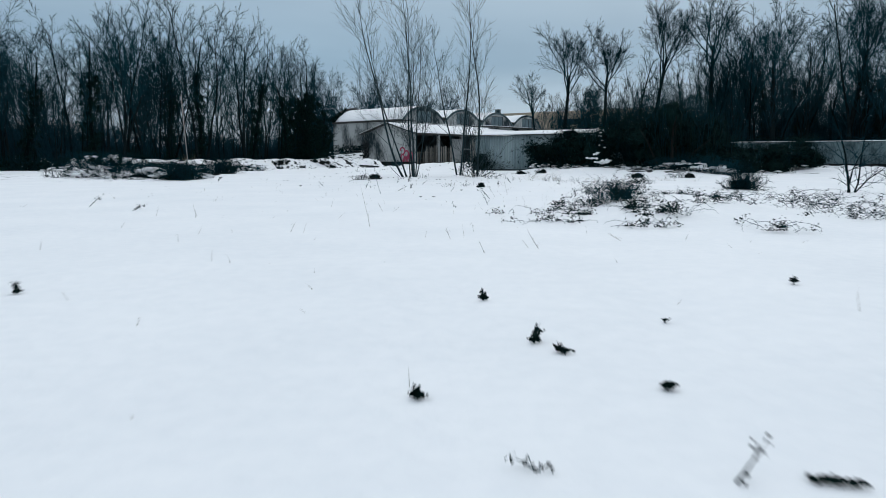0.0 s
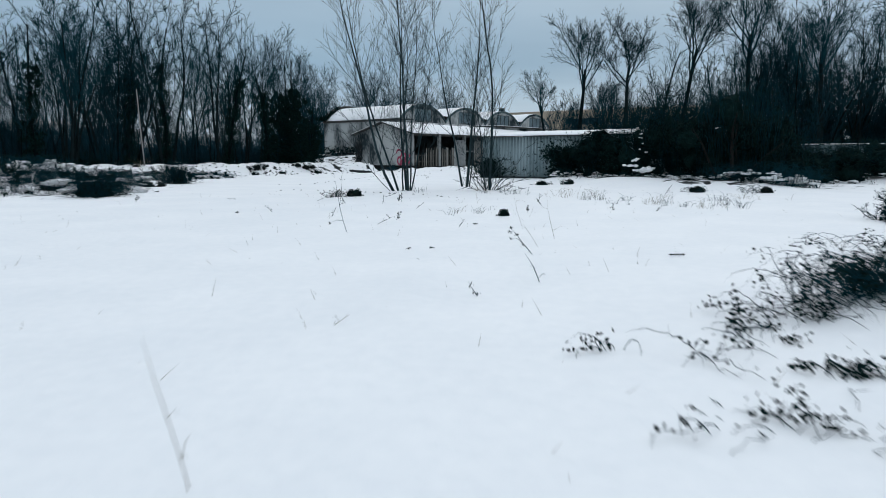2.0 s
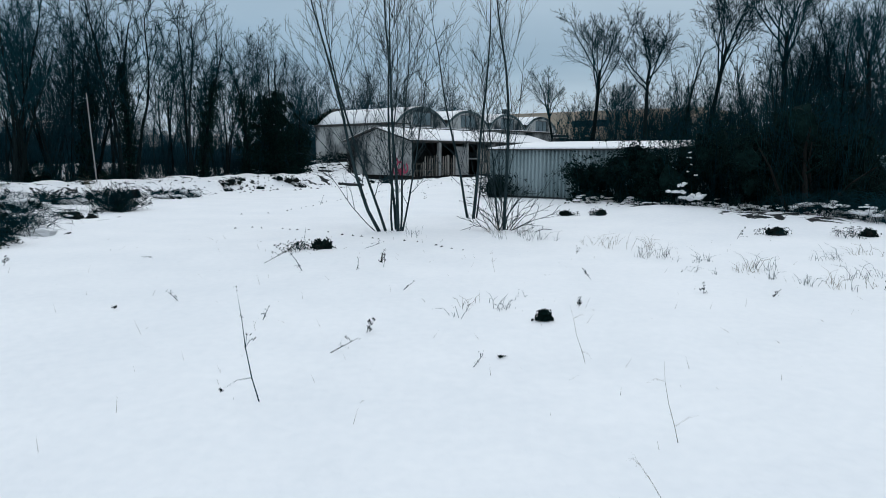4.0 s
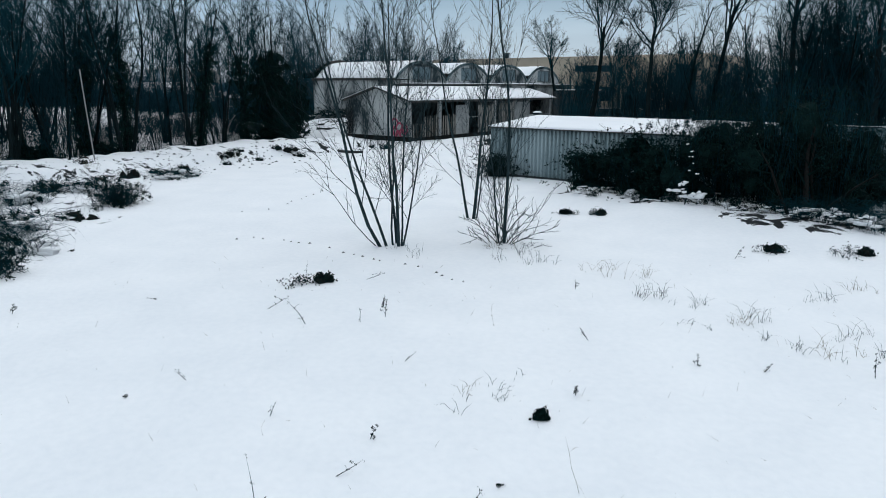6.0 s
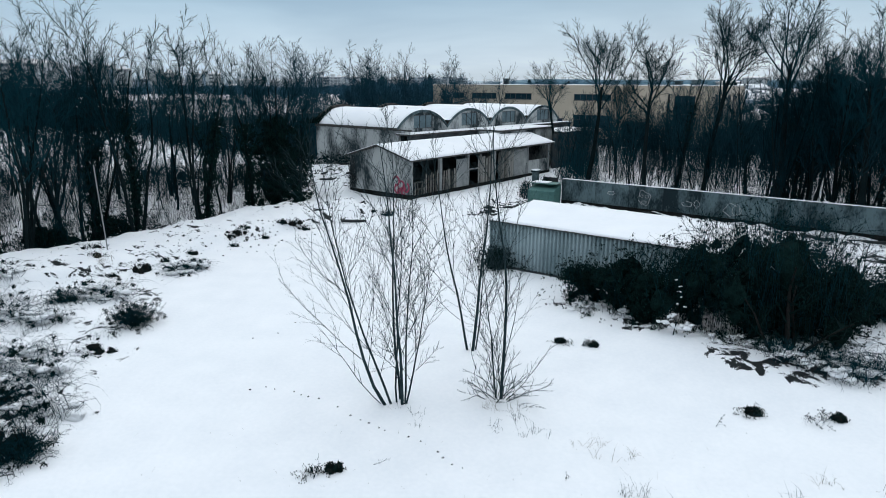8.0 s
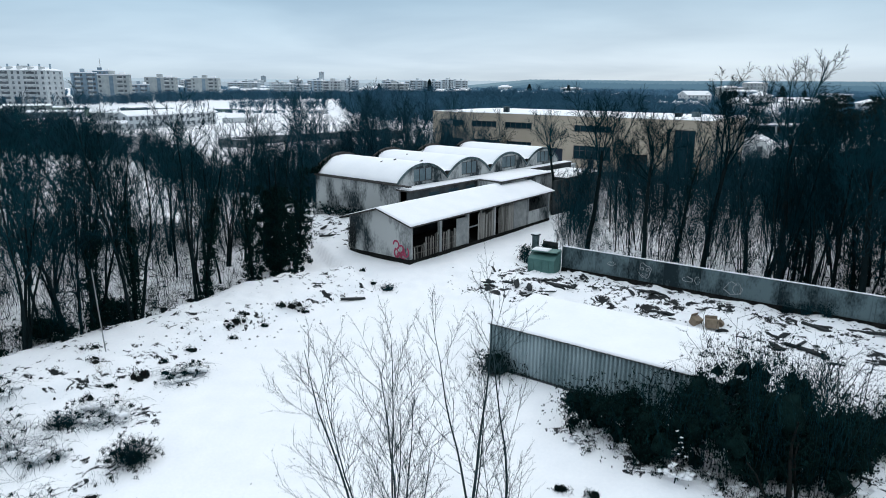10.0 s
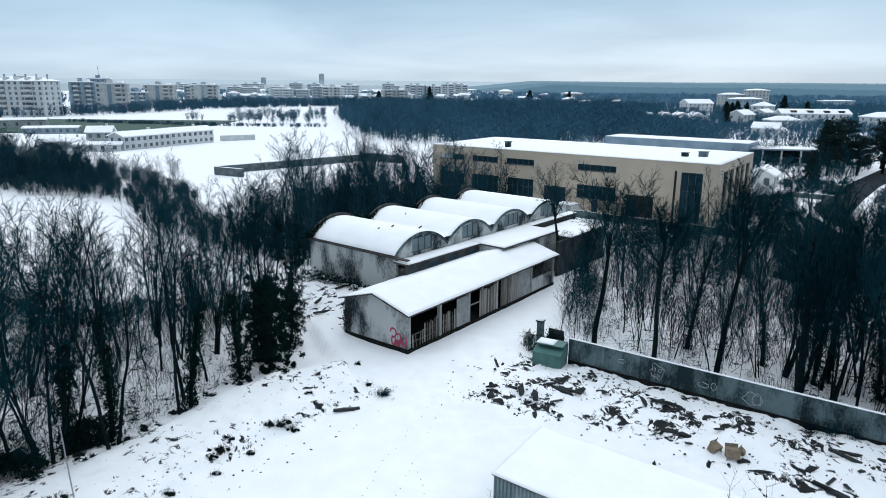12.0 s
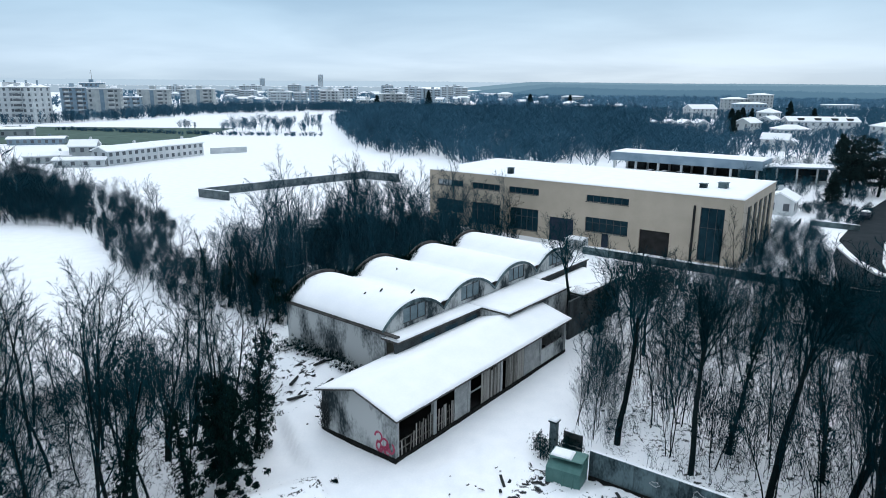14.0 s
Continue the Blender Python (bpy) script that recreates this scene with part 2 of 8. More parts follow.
def snow_over(name, dark, light, scale, cover, clump, slope=0.35, edge=0.035):
    """Snow that leaves bare, dark, ragged patches: more of them where clump noise runs low and on steep faces."""
    m = material(name, (0.83, 0.84, 0.86), (0.90, 0.90, 0.91), 0.6, 0.8, 0, 0.5, 7.0, 0.4, spec=0.15, dist=0.06)
    n, l = m.node_tree.nodes, m.node_tree.links
    b = n["Principled BSDF"]
    snow_colour = b.inputs["Base Color"].links[0].from_socket
    tc = n.new("ShaderNodeTexCoord")
    fine, big, tint = n.new("ShaderNodeTexNoise"), n.new("ShaderNodeTexNoise"), n.new("ShaderNodeTexNoise")
    for node, sc, detail, rough in ((fine, scale, 7.0, 0.68), (big, 0.33, 2.0, 0.5), (tint, 3.0, 4.0, 0.6)):
        node.inputs["Scale"].default_value, node.inputs["Detail"].default_value, node.inputs["Roughness"].default_value = sc, detail, rough
        l.new(tc.outputs["Object"], node.inputs["Vector"])
    fine.inputs["Distortion"].default_value = 0.6
    add_big = n.new("ShaderNodeMath")
    add_big.operation, add_big.inputs[1].default_value = "MULTIPLY_ADD", clump
    l.new(big.outputs["Fac"], add_big.inputs[0])
    l.new(fine.outputs["Fac"], add_big.inputs[2])
    geo, up_part = n.new("ShaderNodeNewGeometry"), n.new("ShaderNodeSeparateXYZ")
    l.new(geo.outputs["Normal"], up_part.inputs[0])
    add_slope = n.new("ShaderNodeMath")
    add_slope.operation, add_slope.inputs[1].default_value = "MULTIPLY_ADD", slope
    l.new(up_part.outputs["Z"], add_slope.inputs[0])
    l.new(add_big.outputs[0], add_slope.inputs[2])
    ramp = n.new("ShaderNodeValToRGB")
    at = (cover + clump * 0.5 + slope) / 2.0  # halved: the ramp only runs from 0 to 1
    ramp.color_ramp.elements[0].position, ramp.color_ramp.elements[1].position = at, at + edge / 2.0
    half = n.new("ShaderNodeMath")
    half.operation, half.inputs[1].default_value = "MULTIPLY", 0.5
    l.new(add_slope.outputs[0], half.inputs[0])
    l.new(half.outputs[0], ramp.inputs[0])
    soil = n.new("ShaderNodeMix")
    soil.data_type = "RGBA"
    soil.inputs[6].default_value, soil.inputs[7].default_value = (*dark, 1), (*light, 1)
    l.new(tint.outputs["Fac"], soil.inputs[0])
    mix = n.new("ShaderNodeMix")
    mix.data_type = "RGBA"
    l.new(ramp.outputs[0], mix.inputs[0])
    l.new(soil.outputs[2], mix.inputs[6])
    l.new(snow_colour, mix.inputs[7])
    l.new(mix.outputs[2], b.inputs["Base Color"])
    return m


RUBBLE_SNOW = snow_over("snowy_rubble", (0.005, 0.007, 0.008), (0.022, 0.026, 0.028), 1.5, 0.385, 0.8)
BANK_SNOW = snow_over("snowy_spoil", (0.005, 0.007, 0.007), (0.016, 0.021, 0.023), 1.5, 0.365, 0.5)
WOOD_SNOW = snow_over("littered_snow", (0.012, 0.018, 0.018), (0.05, 0.06, 0.06), 2.6, 0.395, 0.35, 0.1)

# ================= building helpers =================


def link_mesh(name, me, mat, parent=None, label=""):
    ob = new(name, me)
    if not me.materials:
        me.materials.append(mat)
    if parent is not None:
        ob.parent = parent
    if label:
        ob["label"] = label
    return ob


def part(name, bm, mat, parent=None, label="", bevel=0.0):
    """Links a bmesh as one mesh object under a thing or a part."""
    if bevel:
        bmesh.ops.bevel(bm, geom=bm.edges[:], offset=bevel, segments=2, affect="EDGES", profile=0.6)
    bmesh.ops.recalc_face_normals(bm, faces=bm.faces[:])
    me = bpy.data.meshes.new(name)
    bm.to_mesh(me)
    bm.free()
    return link_mesh(name, me, mat, parent, label)


def thing(name, m, label, category, group="", kind=""):
    ob = new(name)
    ob.empty_display_size = 0.3
    ob.matrix_basis = m
    return tagged(ob, label, category, group, kind)


def box(bm, x0, x1, y0, y1, z0, z1):
    v = [bm.verts.new(c) for c in ((x0, y0, z0), (x1, y0, z0), (x1, y1, z0), (x0, y1, z0), (x0, y0, z1), (x1, y0, z1), (x1, y1, z1), (x0, y1, z1))]
    for f in ((0, 3, 2, 1), (4, 5, 6, 7), (0, 1, 5, 4), (1, 2, 6, 5), (2, 3, 7, 6), (3, 0, 4, 7)):
        bm.faces.new([v[i] for i in f])


def boxes(*rows):
    bm = bmesh.new()
    for r in rows:
        box(bm, *r)
    return bm


def prism(bm, outline, axis, a, b):
    """An outline in the plane across axis ('x' or 'y' or 'z'), drawn out from a to b."""
    def at(p, s):
        return {"x": (s, p[0], p[1]), "y": (p[0], s, p[1]), "z": (p[0], p[1], s)}[axis]
    v0, v1 = [bm.verts.new(at(p, a)) for p in outline], [bm.verts.new(at(p, b)) for p in outline]
    bm.faces.new(v0)
    bm.faces.new(v1[::-1])
    for i in range(len(outline)):
        j = (i + 1) % len(outline)
        bm.faces.new((v0[i], v0[j], v1[j], v1[i]))


def from_arrays(name, verts, faces):
    me = bpy.data.meshes.new(name)
    me.from_pydata(verts, [], faces)
    me.update()
    return me


def wall_with_holes(bm, x0, x1, z0, z1, y0, y1, holes):
    """A wall in the xz plane, from y0 to y1 thick, with rectangular holes (xa, xb, za, zb) that go through it."""
    xs = sorted({x0, x1, *[min(max(h[i], x0), x1) for h in holes for i in (0, 1)]})
    zs = sorted({z0, z1, *[min(max(h[i], z0), z1) for h in holes for i in (2, 3)]})
    for i in range(len(xs) - 1):
        for j in range(len(zs) - 1):
            cx, cz = (xs[i] + xs[i + 1]) / 2, (zs[j] + zs[j + 1]) / 2
            if not any(h[0] < cx < h[1] and h[2] < cz < h[3] for h in holes):
                box(bm, xs[i], xs[i + 1], y0, y1, zs[j], zs[j + 1])
    # weld the cells into one slab and drop the faces between them
    bmesh.ops.remove_doubles(bm, verts=bm.verts[:], dist=1e-5)
    seen = {}
    for f in bm.faces:
        seen.setdefault(tuple(round(c, 4) for c in f.calc_center_median()), []).append(f)
    bmesh.ops.delete(bm, geom=[f for fs in seen.values() if len(fs) > 1 for f in fs], context="FACES")


def snow_sheet(name, x0, x1, y0, y1, height, parent, thick=0.16, step=0.7, seed=0, rag=0.06, label="thick white snow"):
    """A layer of snow that lies on a roof: rounded and a little ragged at its rim. height(x, y) is the roof's surface."""
    nx, ny = max(3, int((x1 - x0) / step)), max(3, int((y1 - y0) / step))
    verts, faces = [], []
    for i in range(nx + 1):
        for j in range(ny + 1):
            x, y = x0 + (x1 - x0) * i / nx, y0 + (y1 - y0) * j / ny
            e = min(i, nx - i, j, ny - j)
            wob = noise.noise((x * 0.7 + seed, y * 0.7, seed)) * 0.5 + noise.noise((x * 2.3, y * 2.3 + seed, 3.0)) * 0.3
            t = thick * (0.55 if e == 0 else 0.9 if e == 1 else 1.0) * (1 + 0.25 * wob)
            px, py = x, y
            if e == 0:
                if i in (0, nx):
                    px += (1 if i else -1) * rag * wob
                if j in (0, ny):
                    py += (1 if j else -1) * rag * wob
            verts.append((px, py, height(x, y) + t))
    top = len(verts)
    rim = [i * (ny + 1) for i in range(nx + 1)] + [nx * (ny + 1) + j for j in range(1, ny + 1)] + [i * (ny + 1) + ny for i in range(nx - 1, -1, -1)] + [j for j in range(ny - 1, 0, -1)]
    for k in rim:
        x, y, z = verts[k]
        i, j = divmod(k, ny + 1)
        verts.append((x, y, height(x0 + (x1 - x0) * i / nx, y0 + (y1 - y0) * j / ny) + 0.004))
    for i in range(nx):
        for j in range(ny):
            a = i * (ny + 1) + j
            faces.append((a, a + ny + 1, a + ny + 2, a + 1))
    for q in range(len(rim)):
        r = (q + 1) % len(rim)
        faces.append((rim[q], top + q, top + r, rim[r]))
    me = from_arrays(name, verts, faces)
    for p in me.polygons:
        p.use_smooth = True
    return link_mesh(name, me, ROOF_SNOW, parent, label)


# ================= ground =================


def bump_at(x, y, cx, cy, r):
    d = ((x - cx) ** 2 + (y - cy) ** 2) / (r * r)
    return math.exp(-d)


BANK = [(-23, 41), (-18, 45.5), (-15, 51), (-12, 55.5), (-9.5, 58.5), (-5.5, 63.5)]  # front lip of the spoil bank
BANK_REAR = [(-27, 48.5), (-24.2, 51.0), (-21.3, 54.8), (-18.9, 58.4), (-16.7, 63.0), (-12.9, 67.2), (-8.5, 69.5)]  # where it drops to the wood
BANK_TOP = BANK + BANK_REAR[::-1]


def inside(poly, x, y):
    c = False
    for (x0, y0), (x1, y1) in zip(poly, poly[1:] + poly[:1]):
        if (y0 > y) != (y1 > y) and x < (x1 - x0) * (y - y0) / (y1 - y0) + x0:
            c = not c
    return c


def line_gap(line, x, y):
    """How far (x, y) is from a bent line."""
    best = 1e9
    for (ax, ay), (bx, by) in zip(line, line[1:]):
        dx, dy = bx - ax, by - ay
        q = min(1.0, max(0.0, ((x - ax) * dx + (y - ay) * dy) / (dx * dx + dy * dy)))
        best = min(best, math.hypot(x - ax - q * dx, y - ay - q * dy))
    return best


def ease(v):
    v = min(1.0, max(0.0, v))
    return v * v * (3 - 2 * v)


WOOD_SIDE = BANK_REAR + [(-12.0, 76), (-16, 82), (-30, 84), (-60, 80), (-60, 40), (-40, 40)]


def ground_z(x, y):
    if not (-45 < x < 60 and -20 < y < 115):
        return 0.0
    edge = min(1.0, (x + 45) / 10, (60 - x) / 10, (115 - y) / 15, (y + 20) / 8)
    z = 0.07 * noise.noise((x * 0.22, y * 0.22, 0.3)) + 0.035 * noise.noise((x * 0.9, y * 0.9, 5.1)) + 0.012 * noise.noise((x * 2.7, y * 2.7, 2.2))
    if x < 1 and 36 < y < 86:
        # flat-topped bank of spoil beside the wood, whose floor lies lower
        if inside(BANK_TOP, x, y):
            rough = 0.5 * noise.noise((x * 0.5, y * 0.5, 9.0)) + 0.4 * noise.noise((x * 1.3, y * 1.3, 3.0)) + 0.22 * noise.noise((x * 3.1, y * 3.1, 6.0))
            z += ease(line_gap(BANK, x, y) / 1.3) * ease(line_gap(BANK_REAR, x, y) / 1.6) * (0.62 + 0.45 * rough)
        elif inside(WOOD_SIDE, x, y):
            z -= 0.55 * ease(line_gap(BANK_REAR, x, y) / 2.5) * min(1.0, max(0.0, 84 - y) / 6)
    # rubble yard between the long tin shed and the concrete wall
    s = (x - 9.9) * 0.814 + (y - 69.0) * -0.581
    w = (x - 9.9) * -0.581 + (y - 69.0) * -0.814
    if -12 < s < 34 and -1 < w < 16:
        yard = min(1, (s + 12) / 4, (34 - s) / 4, (w + 1) / 1.5, (16 - w) / 5)
        heap = 0.55 * bump_at(x, y, 5.6, 63.6, 3.0) + 0.4 * bump_at(x, y, 14.0, 61.5, 2.4) + 0.4 * bump_at(x, y, 18.5, 57.0, 3.0)
        z += yard * (0.16 + heap + 0.30 * noise.noise((x * 0.45, y * 0.45, 7.0)) + 0.26 * noise.noise((x * 1.5, y * 1.5, 4.0)) + 0.12 * noise.noise((x * 4.0, y * 4.0, 1.0)))
    # heaps by the shed and the vaulted hall
    z += 1.25 * bump_at(x, y, -9.0, 83.5, 4.0) + 1.0 * bump_at(x, y, -13.5, 87.0, 4.0) + 0.4 * bump_at(x, y, -11.0, 76.5, 3.0)
    # snow heaped at the foot of the thicket
    z += 0.35 * bump_at(x, y, 8.3, 38.0, 2.4) + 0.3 * bump_at(x, y, 12.0, 35.5, 2.4) + 0.3 * bump_at(x, y, 6.2, 41.2, 1.8)
    z += 0.25 * bump_at(x, y, 4.6, 13.2, 1.6) + 0.18 * bump_at(x, y, 4.2, 11.0, 1.5)
    return z * max(0.0, edge)


def axis_steps(spans):
    out = [spans[0][0]]
    for a, b, step in spans:
        n = max(1, round((b - a) / step))
        out += [a + (b - a) * (i + 1) / n for i in range(n)]
    return out


gx = axis_steps([(-4600, -1200, 850), (-1200, -300, 150), (-300, -60, 30), (-60, -28, 2.0), (-28, -2, 0.34), (-2, 24, 0.36), (24, 30, 0.5), (30, 60, 1.2), (60, 300, 30), (300, 1200, 150), (1200, 4600, 850)])
gy = axis_steps([(-1200, -60, 190), (-60, -6, 6), (-6, 0, 1.0), (0, 42, 0.5), (42, 70, 0.34), (70, 100, 0.7), (100, 118, 2), (118, 300, 26), (300, 1200, 150), (1200, 4700, 700)])
verts = [(x, y, ground_z(x, y)) for y in gy for x in gx]
nx = len(gx)
me = from_arrays("ground", verts, [(j * nx + i, j * nx + i + 1, (j + 1) * nx + i + 1, (j + 1) * nx + i) for j in range(len(gy) - 1) for i in range(nx - 1)])
for p in me.polygons:
    p.use_smooth = True
LEFT_WOOD = [(-45, 38), (-30, 46.5), (-24.5, 50), (-22.8, 53), (-21.8, 55.5), (-20.0, 58), (-18.0, 60.5), (-16.6, 64), (-14.0, 67), (-13.0, 70), (-14.6, 76), (-18, 79), (-25, 79), (-34, 78), (-46, 75), (-58, 66), (-58, 42)]
RIGHT_WOOD = [(11.8, 72.5), (20, 65), (30, 58), (46, 47), (66, 48), (66, 85), (52, 104), (43, 108), (31, 115), (22, 113), (17, 104), (15.5, 92)]
YARD = [(0.8, 62.2), (4.0, 66.0), (6.4, 71.0), (9.2, 69.0), (36, 49.8), (33, 46), (24, 49.5), (18.5, 52.6), (13, 57.2), (9.8, 58.0), (7.6, 58.2), (4.5, 60.8)]
FOOT = [(4.4, 42.6), (7.2, 38.4), (9.8, 35.4), (13, 33.2), (17, 35.6), (22, 39.6), (25, 43), (18, 43), (10, 43)]  # foot of the thicket
RIM = [(-23, 41), (-18, 45.5), (-14.6, 48), (-12.0, 39), (-10.6, 29.5), (-16, 27), (-27, 36)]  # rough left rim of the field
HEAP_SIDE = [(-14, 77), (-6.2, 78.0), (-5.5, 81.5), (-12, 90), (-18, 88)]
for m in (SNOW, RUBBLE_SNOW, BANK_SNOW, WOOD_SNOW):
    me.materials.append(m)
for p in me.polygons:
    x, y = p.center.x, p.center.y
    if -60 < x < 66 and 26 < y < 116:
        p.material_index = 1 if inside(YARD, x, y) or inside(FOOT, x, y) else 2 if inside(BANK_TOP, x, y) or inside(HEAP_SIDE, x, y) or inside(RIM, x, y) else 3 if inside(LEFT_WOOD, x, y) or inside(RIGHT_WOOD, x, y) else 0
ground = tagged(link_mesh("ground", me, SNOW), "open ground under a smooth blanket of white snow", "ground", kind="structure")

# ================= long low shed with the open bays =================
SHED = pose(-3.09, 70.7, 0, 0, 0, 52.8)  # x along the open side, y across


def build_shed():
    t = thing("storage_shed", SHED, "long low plastered shed with open bays and a snow-covered gable roof", "shed")
    L, W, E, RZ = 25.0, 7.2, 3.45, 4.5
    bm = bmesh.new()  # near gable wall with its dark plinth
    prism(bm, [(0.0, 0.42), (W, 0.42), (W, E), (W / 2, RZ - 0.06), (0.0, E)], "x", 0.0, 0.25)
    part("gable_wall", bm, PLASTER, t, "stained pale plaster gable wall")
    bm = bmesh.new()
    prism(bm, [(0.25, 0.0), (W - 0.25, 0.0), (W - 0.25, E), (W / 2, RZ - 0.06), (0.25, E)], "x", L - 0.25, L)
    part("gable_wall", bm, PLASTER, t)
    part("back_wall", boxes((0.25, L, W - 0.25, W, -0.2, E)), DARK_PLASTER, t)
    # dark plinth made near-black: the shadow along the shed's foot is painted in
    part("plinth", boxes((-0.05, 0.3, -0.05, W + 0.05, -0.3, 0.42)), SOD, t, "dark plinth, the shadow at its foot put into the colour")
    part("plinth", boxes((0.3, L, -0.04, 0.22, -0.3, 0.3)), SOD, t, "dark plinth, the shadow at its foot put into the colour")
    # shade inside the bays is put into the near-black back and floor
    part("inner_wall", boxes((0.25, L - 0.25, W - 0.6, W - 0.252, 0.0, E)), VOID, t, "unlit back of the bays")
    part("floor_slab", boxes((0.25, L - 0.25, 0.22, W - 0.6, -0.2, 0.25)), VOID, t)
    for x in (4.45, 8.75, 13.45, 17.3, 20.05, 24.8):
        part("post", boxes((x - 0.16, x + 0.16, 0.0, 0.3, 0.0, E - 0.02)), PALE_BOARD, t, bevel=0.02)
    part("post", boxes((0.251, 0.42, 0.0, 0.3, 0.42, E - 0.02)), PALE_BOARD, t, bevel=0.02)
    part("lintel", boxes((0.251, L - 0.251, 0.02, 0.28, E - 0.22, E - 0.005)), ROOF_DARK, t)
    # slanting, gappy picket fences in the first two bays
    r = random.Random(3)
    bm0 = boxes((0, 0.13, 0, 0.035, 0, 1.55))
    bmesh.ops.bevel(bm0, geom=bm0.edges[:], offset=0.008, segments=1, affect="EDGES")
    picket_me = bpy.data.meshes.new("picket")
    bm0.to_mesh(picket_me)
    bm0.free()
    x = 0.75
    while x < 8.2:
        if not 4.2 < x < 4.7 and not 6.9 < x < 8.2:
            p = link_mesh("picket", picket_me, BLACK_WOOD, t)
            h = r.uniform(0.85, 1.15) * (0.75 if x < 2.0 else 1.08)
            p.matrix_local = pose(x, 0.08 + r.uniform(-0.03, 0.03), 0.3, 0, r.uniform(-7, 7) if x < 2.2 else r.uniform(-3, 3), 0) @ Matrix.Diagonal((1, 1, h, 1))
        x += r.uniform(0.19, 0.3) * (1.6 if x < 2.0 else 1)
    part("rail", boxes((0.42, 6.8, 0.13, 0.18, 0.75, 0.83), (0.42, 6.8, 0.13, 0.18, 1.35, 1.43)), BLACK_WOOD, t)
    part("panel", boxes((6.9, 8.58, 0.05, 0.12, 0.3, 2.95)), PALE_BOARD, t, "pale sheet panel")
    part("cross_bar", boxes((8.92, 10.5, 0.08, 0.14, 1.75, 1.87)), PALE_BOARD, t)
    x = 10.5
    while x < 13.25:  # broken vertical boards
        w = r.uniform(0.2, 0.3)
        part("board", boxes((x, min(x + w - 0.02, 13.27), 0.04 + r.uniform(0, 0.03), 0.09, 0.3, r.uniform(2.5, 3.2))), BLACK_WOOD, t)
        x += w
    x = 14.2
    while x < 17.1:
        w = r.uniform(0.24, 0.34)
        part("board", boxes((x, min(x + w - 0.015, 17.13), 0.04 + r.uniform(0, 0.02), 0.09, 0.3, r.uniform(3.0, 3.2))), BLACK_WOOD, t)
        x += w
    part("panel", boxes((17.47, 19.88, 0.05, 0.15, 0.3, 3.1)), PALE_BOARD, t, "grey sheet panel")
    part("low_wall", boxes((20.22, 24.6, 0.04, 0.2, 0.3, 1.7)), PLASTER, t)
    # roof
    bm = bmesh.new()
    ov = 0.42
    k = (RZ - E) / (W / 2)
    prism(bm, [(-ov, E - ov * k), (W / 2, RZ), (W + ov, E - ov * k), (W + ov, E - ov * k + 0.10), (W / 2, RZ + 0.11), (-ov, E - ov * k + 0.10)], "x", -0.35, L + 0.35)
    roof = part("roof", bm, ROOF_DARK, t, "thin dark roof sheets under snow")

    def surface(x, y):
        return RZ + 0.11 - abs(y - W / 2) * k
    snow_sheet("roof_snow", -0.30, L + 0.3, -ov + 0.03, W + ov - 0.03, surface, roof, 0.09, 0.4, 11)
    # loops of spray paint on the gable, low by the corner
    for i, (y, z, ra) in enumerate(((1.55, 1.55, 0.32), (1.0, 1.15, 0.36), (0.45, 1.05, 0.34), (1.45, 0.85, 0.3), (0.75, 0.72, 0.28), (1.15, 0.62, 0.25))):
        bm = bmesh.new()
        n = 20
        ring = []
        for q in range(n):
            a = 2 * math.pi * q / n * 0.88 + i
            for s in (-0.075, 0.075):
                ring.append(bm.verts.new((-0.006, y + (ra + s) * math.cos(a), z + (ra + s) * 1.15 * math.sin(a))))
        lower = [bm.verts.new((0.02, v.co.y, v.co.z)) for v in ring]
        for q in range(n - 1):
            a, b2, c, d = 2 * q, 2 * q + 1, 2 * q + 3, 2 * q + 2
            bm.faces.new((ring[a], ring[b2], ring[c], ring[d]))
            bm.faces.new((ring[a], ring[d], lower[d], lower[a]))
            bm.faces.new((ring[b2], lower[b2], lower[c], ring[c]))
        part("painted_loop", bm, PINK, t, "pink spray-painted loop")
    # dry creeper over the gable's back corner
    v, f = [], []
    for _ in range(150):
        y0, z0 = r.uniform(W - 0.75, W + 0.1), r.uniform(0.0, 2.2)
        pts = [Vector((-0.03, y0, z0)), Vector((r.uniform(-0.12, -0.03), y0 + r.gauss(0, 0.12), z0 + 0.5)), Vector((r.uniform(-0.2, -0.03), y0 + r.gauss(0, 0.2), z0 + r.uniform(0.6, 1.2)))]
        for a, b in zip(pts, pts[1:]):
            s = Vector((0.0, 0.014, 0.004))
            k = len(v)
            v += [tuple(a - s), tuple(a + s), tuple(b + s), tuple(b - s), tuple(a + Vector((-0.015, 0, 0))), tuple(b + Vector((-0.015, 0, 0)))]
            f += [(k, k + 4, k + 5, k + 3), (k + 4, k + 1, k + 2, k + 5)]
    link_mesh("creeper", from_arrays("creeper", v, f), DARK_PLASTER, t, "dry dark creeper on the corner")
    return t


build_shed()

# ================= vaulted hall =================
HALL = pose(-4.95, 81.7, 0, 0, 0, 51.0)


